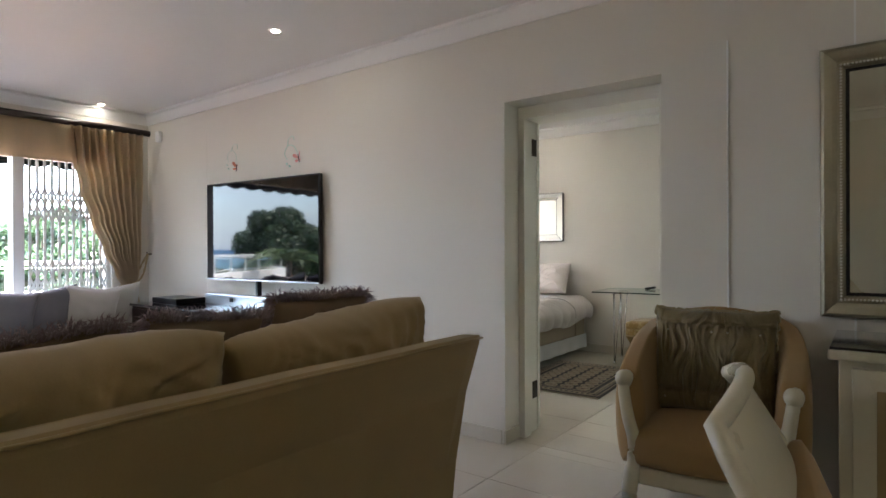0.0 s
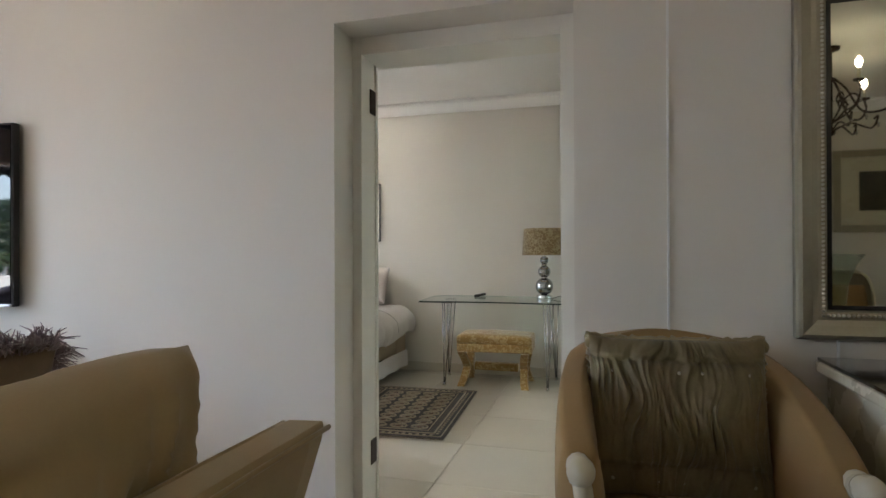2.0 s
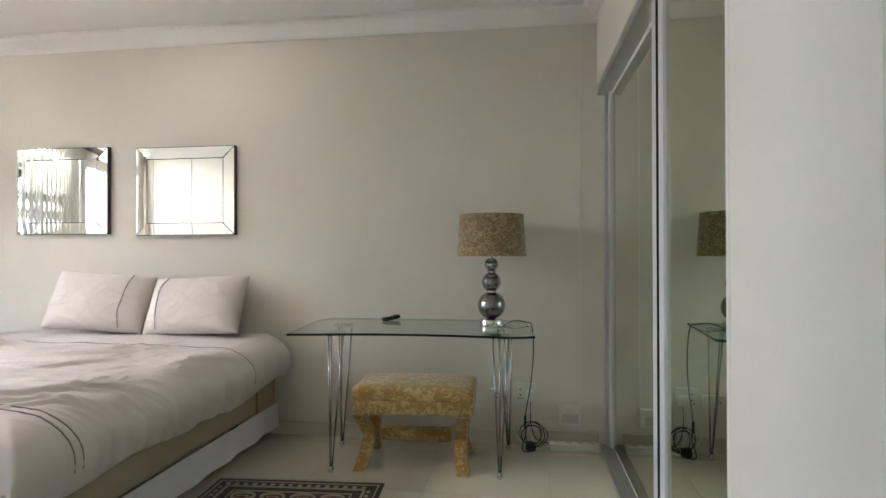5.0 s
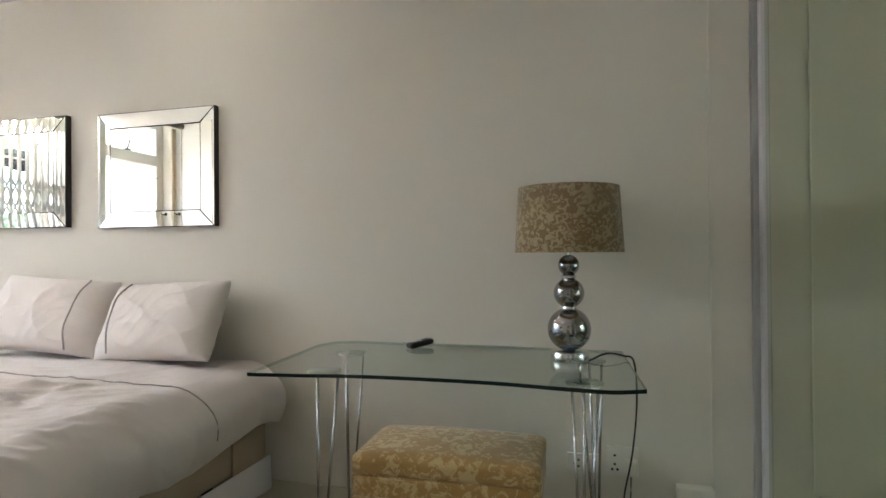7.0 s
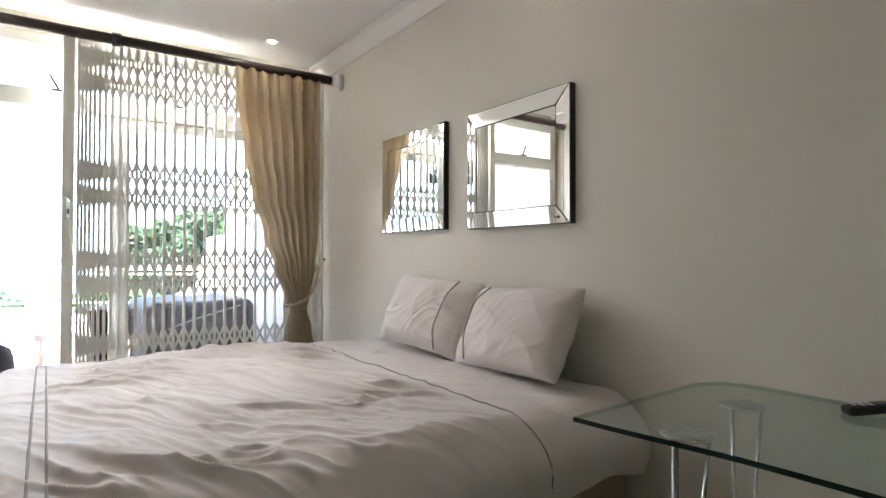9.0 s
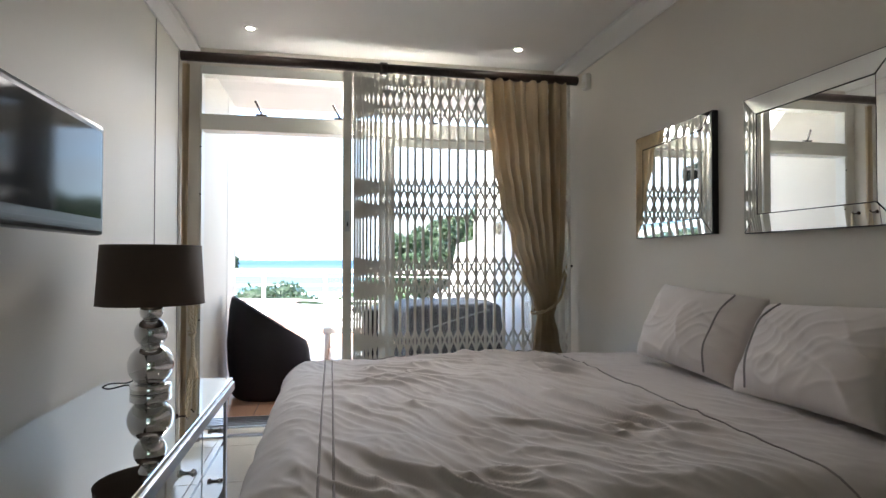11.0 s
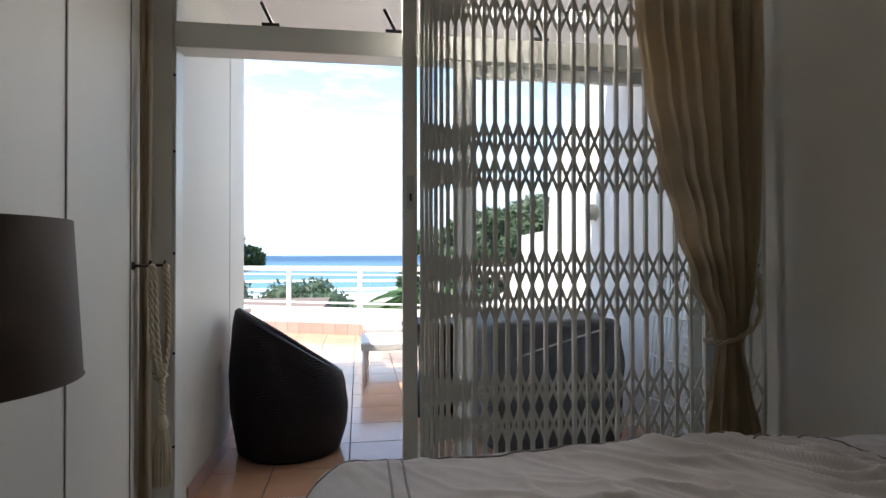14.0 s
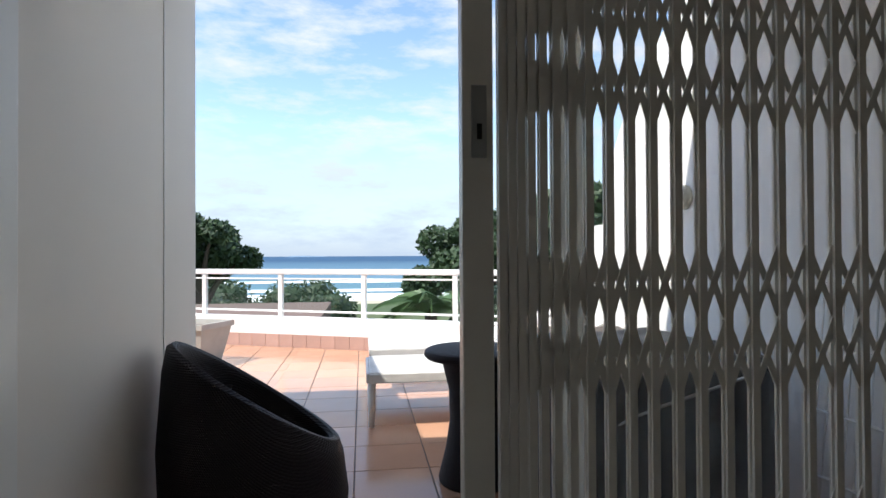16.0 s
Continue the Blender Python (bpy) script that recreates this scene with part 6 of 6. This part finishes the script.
def lounger(x0, x1, y0, y1, z):
    ob = thing("sun_lounger", "white woven sun lounger on the terrace", "sun lounger", group="sun loungers")
    part("woven_bed", boxes((x0, x1, y0, y1, z - 0.05, z), bevel=0.015), WICKERW, ob)
    part("side_rail", boxes((x0 - 0.02, x0, y0, y1, z - 0.075, z - 0.01), bevel=0.008), WICKERW, ob)
    part("side_rail", boxes((x1, x1 + 0.02, y0, y1, z - 0.075, z - 0.01), bevel=0.008), WICKERW, ob)
    part("end_rail", boxes((x0, x1, y0 - 0.02, y0, z - 0.075, z - 0.01), bevel=0.008), WICKERW, ob)
    for x in (x0 + 0.01, x1 - 0.05):
        for y in (y0 + 0.0, y1 - 0.3):
            bm = bmesh.new()
            tube(bm, [(x + 0.02, y + 0.02, z - 0.06), (x + 0.02, y + 0.015, 0)], [0.028, 0.02], 10)
            part("leg", bm, WHITE, ob, "", True)
    part("backrest", shift(boxes((x0, x1, 0, 0.65, -0.03, 0.0), bevel=0.012), pose(0, y1 - 0.66, z + 0.02, 28, 0, 0)), WICKERW, ob)
    return ob


lounger(-8.75, -8.10, 4.55, 6.35, 0.38)
lounger(-9.65, -9.0, 4.58, 6.35, 0.40)

cov = thing("covered_furniture", "stack of terrace furniture under a fitted black cover", "covered furniture")
part("cover", shift(soft_box(0.92, 0.86, 0.785, 0.085, 9, 0.022, 26, -0.02), pose(-6.62, 5.68, 0.0, 0, 0, 3)), COVER, cov, "", True)
bm = bmesh.new()
tube(bm, bend([(-6.150, 5.33, 0.52), (-6.136, 5.52, 0.60), (-6.132, 5.72, 0.66), (-6.140, 5.98, 0.73)], 8), 0.006, 6)
part("tie_cord", bm, SILVER, cov, "pale tie cord", True)
cov2 = thing("covered_furniture", "second lower bundle of furniture under a dark brown cover", "covered furniture")
part("cover", shift(soft_box(0.8, 0.82, 0.68, 0.14, 12, 0.03, 22, -0.02), pose(-7.75, 5.98, 0.0, 0, 0, -4)), mat("brown_cover_cloth", (0.085, 0.07, 0.06), 0.8, vary=0.2, scale=4, fine=100, bump=0.2), cov2, "", True)

airer = thing("clothes_airer", "folded white wire clothes airer leaning on the terrace wall", "clothes airer")
for i in range(9):
    bm = bmesh.new()
    tube(bm, [(-6.30 + i * 0.05, 6.30 - 0.0, 0.02), (-6.30 + i * 0.05, 6.40, 1.05)], 0.005, 6)
    part("wire", bm, WHITE, airer, "", True)
for t in (0.0, 0.25, 0.5, 0.75, 1.0):
    bm = bmesh.new()
    tube(bm, [(-6.31, 6.30 + 0.1 * t, 0.02 + 1.03 * t), (-5.89, 6.30 + 0.1 * t, 0.02 + 1.03 * t)], 0.007, 6)
    part("cross_bar", bm, WHITE, airer, "", True)
louv = thing("louvre_panel", "white slatted ventilation panel low on the terrace wall", "louvre")
part("frame", boxes((-6.05, -5.72, 6.41, 6.44, 0.10, 0.85), bevel=0.004), WHITE, louv)
for i in range(14):
    part("slat", shift(boxes((-6.03, -5.74, -0.012, 0.012, -0.003, 0.003)), pose(0, 6.40, 0.14 + i * 0.05, 35, 0, 0)), WHITE, louv)

# boundary wall with its sweeping top
SW = [(-5.5, 3.0), (-6.9, 2.95), (-7.1, 2.86), (-7.5, 2.72), (-7.9, 2.50), (-8.2, 2.25), (-8.42, 1.98), (-8.55, 1.72), (-8.60, 1.42), (-9.65, 1.40), (-9.68, 1.32), (-9.95, 0.98), (-10.3, 0.70), (-10.7, 0.53), (-11.2, 0.46), (-11.8, 0.44)]
bm = bmesh.new()
fa = [bm.verts.new((x, 6.46, z)) for x, z in SW] + [bm.verts.new((-11.8, 6.46, -3.0)), bm.verts.new((-5.5, 6.46, -3.0))]
fb = [bm.verts.new((v.co.x, 6.68, v.co.z)) for v in fa]
bm.faces.new(fa[::-1])
bm.faces.new(fb)
k = len(fa)
for i in range(k):
    bm.faces.new((fa[i], fa[(i + 1) % k], fb[(i + 1) % k], fb[i]))
bmesh.ops.recalc_face_normals(bm, faces=bm.faces[:])
setting("wall_boundary", bm, WHITEWALL, "white plastered terrace wall with a sweeping curved top")
wl_ = thing("wall_light", "pale round bulkhead light on the terrace wall", "wall light")
part("body", shift(lathe([(0.075, 0), (0.075, 0.03), (0.05, 0.07), (0.004, 0.085)], 24), pose(-7.42, 6.46, 1.52, 90, 0, 0)), CREAM, wl_, "", True)

# parapet, kerb and balustrade run aslant to the house
UX, UY = 0.4173, 0.9088
PM = pose(-11.62, 3.80, 0, 0, 0, -math.degrees(math.atan2(UX, UY)))
setting("wall_parapet", shift(boxes((-0.24, -0.012, -17.5, 3.4, -3.0, 0.375), bevel=0.012), PM), WHITEWALL, "low white plastered terrace parapet")
kerb = thing("kerb", "row of terracotta kerb tiles along the parapet", "kerb", kind="structure")
kt = boxes((-0.0115, 0.0, 0.002, 0.198, 0.0, 0.165), bevel=0.002)
first = part("kerb_tile", kt, KERB, kerb)
first.matrix_local = PM @ pose(0, -6.0, 0)
for i in range(1, 46):
    o = new("kerb_tile", first.data)
    o.parent = kerb
    o.matrix_local = PM @ pose(0, -6.0 + i * 0.2, 0)
rail = thing("balustrade", "white balustrade with glass panels along the terrace edge", "balustrade")
PO = [-0.45 + 1.19 * (i - 14) for i in range(18)]
part("top_rail", shift(boxes((-0.165, -0.095, PO[0], PO[-1] + 0.5, 0.93, 1.0), bevel=0.015), PM), WHITE, rail)
part("lower_rail", shift(boxes((-0.145, -0.115, PO[0], PO[-1] + 0.5, 0.865, 0.885), bevel=0.005), PM), WHITE, rail)
part("bottom_rail", shift(boxes((-0.145, -0.115, PO[0], PO[-1] + 0.5, 0.44, 0.465), bevel=0.005), PM), WHITE, rail)
for a in PO:
    part("post", shift(boxes((-0.155, -0.105, a - 0.03, a + 0.03, 0.376, 0.93), bevel=0.006), PM), WHITE, rail)
for a, b in zip(PO, PO[1:]):
    p = part("glass_panel", shift(sheet_x(-0.13, a + 0.03, b - 0.03, 0.466, 0.864), PM), RAILGLASS, rail)
    p.visible_shadow = False
planter = thing("planter", "tapered grey stone square planter by the parapet", "planter", pose(-10.75, 2.72, 0, 0, 0, -24))
bm = bmesh.new()
lv = [(0.17, 0), (0.25, 0.40), (0.27, 0.40), (0.27, 0.46), (0.235, 0.46), (0.225, 0.40)]
rs = [[bm.verts.new((sx * r, sy * r, z)) for sx, sy in ((-1, -1), (1, -1), (1, 1), (-1, 1))] for r, z in lv]
for a, b in zip(rs, rs[1:]):
    for i in range(4):
        bm.faces.new((a[i], a[(i + 1) % 4], b[(i + 1) % 4], b[i]))
bm.faces.new(rs[0][::-1])
part("pot", bm, mat("planter_stone", (0.42, 0.41, 0.38), 0.8, vary=0.2, scale=6, fine=90, bump=0.3), planter)
part("soil", boxes((-0.222, 0.222, -0.222, 0.222, 0.37, 0.40)), BARK, planter)
awn = thing("awning", "dark green canvas awning with scalloped valance over the lounge terrace", "awning")
bm = grid(40, 10, lambda u, v: (LW - 0.25 - 2.2 * v, -4.6 + 7.86 * u, 2.72 - 0.26 * v + 0.01 * math.sin(u * 60)))
bmesh.ops.solidify(bm, geom=bm.faces[:], thickness=0.01)
part("canopy", bm, AWN, awn)
bm = grid(160, 2, lambda u, v: (LW - 2.46, -4.6 + 7.86 * u, 2.46 - v * (0.13 + 0.05 * abs(math.sin(u * 65)))))
bmesh.ops.solidify(bm, geom=bm.faces[:], thickness=0.004)
part("valance", bm, AWN, awn)
part("front_bar", boxes((LW - 2.48, LW - 2.44, -4.6, 3.26, 2.44, 2.48), bevel=0.01), WHITE, awn)

# ---------------------------------------------------------------- garden, beach and sea
gb = bmesh.new()
box(gb, -54, 60, -400, 400, -3.3, -3.0)
setting("ground", gb, GRASSM, "rough green lawn sloping to the beach")
setting("water", boxes((-4500, -76, -4500, 4500, -6.0, -5.2)), SEA, "blue-green sea to the horizon")
setting("ground", boxes((-84, -50, -400, 400, -5.9, -5.1)), SAND, "pale beach sand")
rng = random.Random(8)
for x, w in ((-86, 6), (-93, 4), (-108, 3), (-140, 4)):
    bm = grid(120, 3, lambda u, v: (x + (v - 0.5) * w * (0.4 + 1.2 * abs(noise.noise(Vector((u * 30, x, 0))))) + 4 * noise.noise(Vector((u * 9, x, 2))), -200 + 400 * u, -5.15 + 0.5 * math.sin(v * 3.14)))
    setting("water", bm, FOAM, "white breaking wave")
hd_ = bmesh.new()
for i, (y, w, h) in enumerate(((-620, 70, 9), (-560, 60, 6), (-300, 80, 6), (-240, 60, 4))):
    bmesh.ops.create_uvsphere(hd_, u_segments=20, v_segments=10, radius=1, matrix=pose(-3000, y, -5) @ Matrix.Diagonal((60, w, h, 1)))
setting("backdrop", hd_, mat("far_hill", (0.16, 0.24, 0.33), 0.9, vary=0.2, scale=0.01, fine=0.1, bump=0), "low blue far headland on the horizon")


def leaf_cloud(blobs, count, size, seed, squash=0.6):
    """Many small leaves over the skin and inside of a cluster of lumps."""
    rng = np.random.default_rng(seed)
    vol = np.array([b[3] ** 2 for b in blobs])
    pick = rng.choice(len(blobs), count, p=vol / vol.sum())
    d = rng.normal(size=(count, 3))
    d /= np.linalg.norm(d, axis=1)[:, None]
    rad = np.array([b[3] for b in blobs])[pick] * (0.62 + 0.42 * rng.random(count) ** 0.6)
    c = np.array([b[:3] for b in blobs])[pick] + d * rad[:, None] * np.array([1, 1, squash + 0.25])
    u = rng.normal(size=(count, 3))
    u /= np.linalg.norm(u, axis=1)[:, None]
    v = np.cross(u, d + 0.3 * rng.normal(size=(count, 3)))
    v /= np.linalg.norm(v, axis=1)[:, None] + 1e-9
    s = size * (0.6 + 0.8 * rng.random(count))[:, None]
    pts = np.stack([c - u * s, c + v * s * 0.45, c + u * s, c - v * s * 0.45], 1).reshape(-1, 3)
    faces = np.arange(count * 4).reshape(-1, 4)
    me = bpy.data.meshes.new("crown")
    me.from_pydata(pts.tolist(), [], faces.tolist())
    return me


def tree(x, y, ground, height, spread, seed, label, count=9000, leaf=0.12, mat_=None):
    ob = thing("tree", label, "tree")
    rng = random.Random(seed)
    bm = bmesh.new()
    fork = ground + height * 0.45
    tube(bm, bend([(x, y, ground), (x + 0.15, y + 0.1, ground + height * 0.2), (x - 0.05, y + 0.2, fork)], 5), [0.30 * spread / 3 * (1 - 0.04 * i) for i in range(11)], 10)
    blobs = []
    for i in range(24):
        a, r = rng.uniform(0, 6.28), spread * rng.uniform(0.1, 0.95)
        p = (x + r * math.cos(a), y + r * math.sin(a), ground + height * (rng.uniform(0.60, 0.97) - 0.10 * (r / spread) ** 2))
        tube(bm, bend([(x - 0.05, y + 0.2, fork), ((x + p[0]) / 2, (y + p[1]) / 2, (fork + p[2]) / 2 + 0.2), p], 4), [0.13, 0.12, 0.10, 0.09, 0.08, 0.06, 0.05, 0.04, 0.02], 6)
        blobs.append((*p, spread * rng.uniform(0.14, 0.34)))
    part("trunk", bm, BARK, ob)
    me = leaf_cloud(blobs, count, leaf, seed)
    me.materials.append(mat_ or LEAFD)
    o = new("crown", me)
    o.parent = ob
    return ob


def bushes(rows, seed, count, label, leaf=0.2):
    me = leaf_cloud(rows, count, leaf, seed, 0.5)
    me.materials.append(LEAF)
    tagged(new("shrubbery", me), label, "shrubs", kind="stuff")
    bm = bmesh.new()
    for x, y, z, r in rows:
        bmesh.ops.create_icosphere(bm, subdivisions=2, radius=r * 0.8, matrix=pose(x, y, z) @ Matrix.Diagonal((1, 1, 0.7, 1)))
    for v in bm.verts:
        v.co += Vector((1, 1, 1)) * 0.25 * noise.noise(v.co * 0.9)
    tagged(mesh_object("shrubbery", bm, LEAF), label, "shrubs", kind="stuff")


rng = random.Random(21)
rows = []
for i in range(150):
    y = rng.uniform(-34, 4.0)
    d = rng.uniform(-46, -30)
    rows.append((d, y, -2.4 - 0.02 * (y + 10) + rng.uniform(-0.3, 0.9), rng.uniform(1.0, 2.0)))
for i in range(60):
    y = rng.uniform(6.5, 40)
    rows.append((rng.uniform(-34, -20), y, -2.0 + rng.uniform(-0.4, 1.0), rng.uniform(1.0, 2.0)))
bushes(rows, 4, 90000, "dense dark green coastal shrubs below the terrace", 0.19)
tree(-24.0, -0.9, -3.0, 5.6, 2.2, 2, "dark leafy coastal tree beyond the parapet", 17000)
tree(-27.0, 8.9, -3.0, 5.6, 2.5, 5, "dark leafy coastal tree beyond the parapet", 17000)
tree(-19.5, 10.1, -3.0, 6.1, 3.1, 9, "broad leafy tree behind the white terrace wall", 30000)
tree(-22.0, -15.6, -3.0, 6.4, 3.0, 12, "broad round crowned tree in front of the lounge terrace", 22000)


def palm(x, y, z, seed, n=15, ln=1.7):
    ob = thing("palm", "young fan of palm fronds beyond the glass balustrade", "palm")
    rng = random.Random(seed)
    bm = bmesh.new()
    tube(bm, [(x, y, -3.0), (x, y, z)], [0.16, 0.11], 10)
    part("trunk", bm, BARK, ob)
    for i in range(n):
        a, e = 6.283 * i / n + rng.uniform(-.2, .2), rng.uniform(0.3, 1.2)
        d = Vector((math.cos(a), math.sin(a), 0))
        rib = [Vector((x, y, z)) + d * ln * t * math.cos(e * (1 - 0.3 * t)) + Vector((0, 0, ln * (t * math.sin(e) - 0.75 * t * t))) for t in [k / 10 for k in range(11)]]
        bm = bmesh.new()
        tube(bm, rib, 0.010, 4)
        w = Vector((-d.y, d.x, 0))
        for k in range(1, 30):
            t = k / 30 * 10
            p = rib[int(t)].lerp(rib[min(int(t) + 1, 10)], t - int(t))
            for s in (-1, 1):
                q = p + (w * s * 0.85 + d * 0.5 + Vector((0, 0, -0.35))) * 0.42 * math.sin(math.pi * (0.12 + 0.82 * k / 30))
                mid = (p + q) / 2
                vs = [bm.verts.new(v) for v in (p, mid + d * 0.018 + Vector((0, 0, 0.02)), q, mid - d * 0.018)]
                bm.faces.new(vs)
        part("frond", bm, PALM, ob)
    return ob


palm(-14.6, 5.75, 0.20, 3, 15, 1.25)
palm(-16.6, -9.9, 0.75, 6, 17, 1.9)

# ---------------------------------------------------------------- floors, tile by tile
setting("floor", boxes((LW - 0.15, EX + 0.2, BACKY - 0.2, 3.5, -0.25, -0.004), (BX - 0.02, 0.4, 3.5, FY + 0.2, -0.25, -0.004)), GROUT, "cream grout bed of the floor")
floor_tiles = thing("floor_tiles", "glossy cream porcelain floor tiles", "floor", kind="structure")
tile_mesh = {}


def lay(parent, material, x0, x1, y0, y1, ox, oy, pitch, gap, top, thick, name):
    """Tiles on a grid with origin ox, oy, cut at the edges of the area."""
    i = math.floor((x0 - ox) / pitch)
    while ox + i * pitch < x1:
        a, b = max(ox + i * pitch + gap / 2, x0), min(ox + (i + 1) * pitch - gap / 2, x1)
        j = math.floor((y0 - oy) / pitch)
        while oy + j * pitch < y1:
            c, d = max(oy + j * pitch + gap / 2, y0), min(oy + (j + 1) * pitch - gap / 2, y1)
            if b - a > 0.01 and d - c > 0.01:
                key = (name, round(b - a, 3), round(d - c, 3))
                if key not in tile_mesh:
                    w, h, e = (b - a) / 2, (d - c) / 2, 0.0015
                    me = bpy.data.meshes.new(name)
                    lv = [(w, h, top - thick), (w, h, top - e), (w - e, h - e, top)]
                    vs = [(sx * q[0], sy * q[1], q[2]) for q in lv for sx, sy in ((-1, -1), (1, -1), (1, 1), (-1, 1))]
                    fs = [(4 * r + k, 4 * r + (k + 1) % 4, 4 * r + 4 + (k + 1) % 4, 4 * r + 4 + k) for r in range(2) for k in range(4)] + [(8, 9, 10, 11)]
                    me.from_pydata(vs, [], fs)
                    me.materials.append(material)
                    tile_mesh[key] = me
                o = new(name, tile_mesh[key])
                o.parent, o.location = parent, ((a + b) / 2, (c + d) / 2, 0)
            j += 1
        i += 1


lay(floor_tiles, TILE, LW, EX, BACKY, PY, -1.43, 3.2, 0.61, 0.003, 0.0, 0.003, "floor_tile")
lay(floor_tiles, TILE, DL, DR, PY, 3.5, -1.43, 3.2, 0.61, 0.003, 0.0, 0.003, "floor_tile")
lay(floor_tiles, TILE, BX + 0.03, -0.3, 3.5, FY, -1.43, 3.2, 0.61, 0.003, 0.0, 0.003, "floor_tile")
setting("floor_terrace", boxes((-13.2, BX - 0.15, 3.72, 6.46, -0.3, -0.005), (-19.0, -7.04, -12.0, 3.72, -0.3, -0.005), (-7.04, LW - 0.15, -6.0, PY, -0.3, -0.005)), DGROUT, "dark grout bed of the terrace")
terrace_tiles = thing("terrace_tiles", "square terracotta terrace tiles with dark joints", "terrace floor", kind="structure")
lay(terrace_tiles, TERRA, -12.2, BX - 0.21, 3.722, 6.458, -6.52, 4.46, 0.41, 0.007, 0.0, 0.004, "terrace_tile")
lay(terrace_tiles, TERRA, -13.0, -7.05, 1.2, 3.722, -6.52, 4.46, 0.41, 0.007, 0.0, 0.004, "terrace_tile")
lay(terrace_tiles, TERRA, -7.05, LW - 0.16, 0.3, PY - 0.01, -6.52, 4.46, 0.41, 0.007, 0.0, 0.004, "terrace_tile")
setting("baseboard", boxes((-7.03, BX - 0.21, 3.722, 3.732, 0.001, 0.09), bevel=0.002), KERB, "terracotta tiled skirting on the terrace wall")
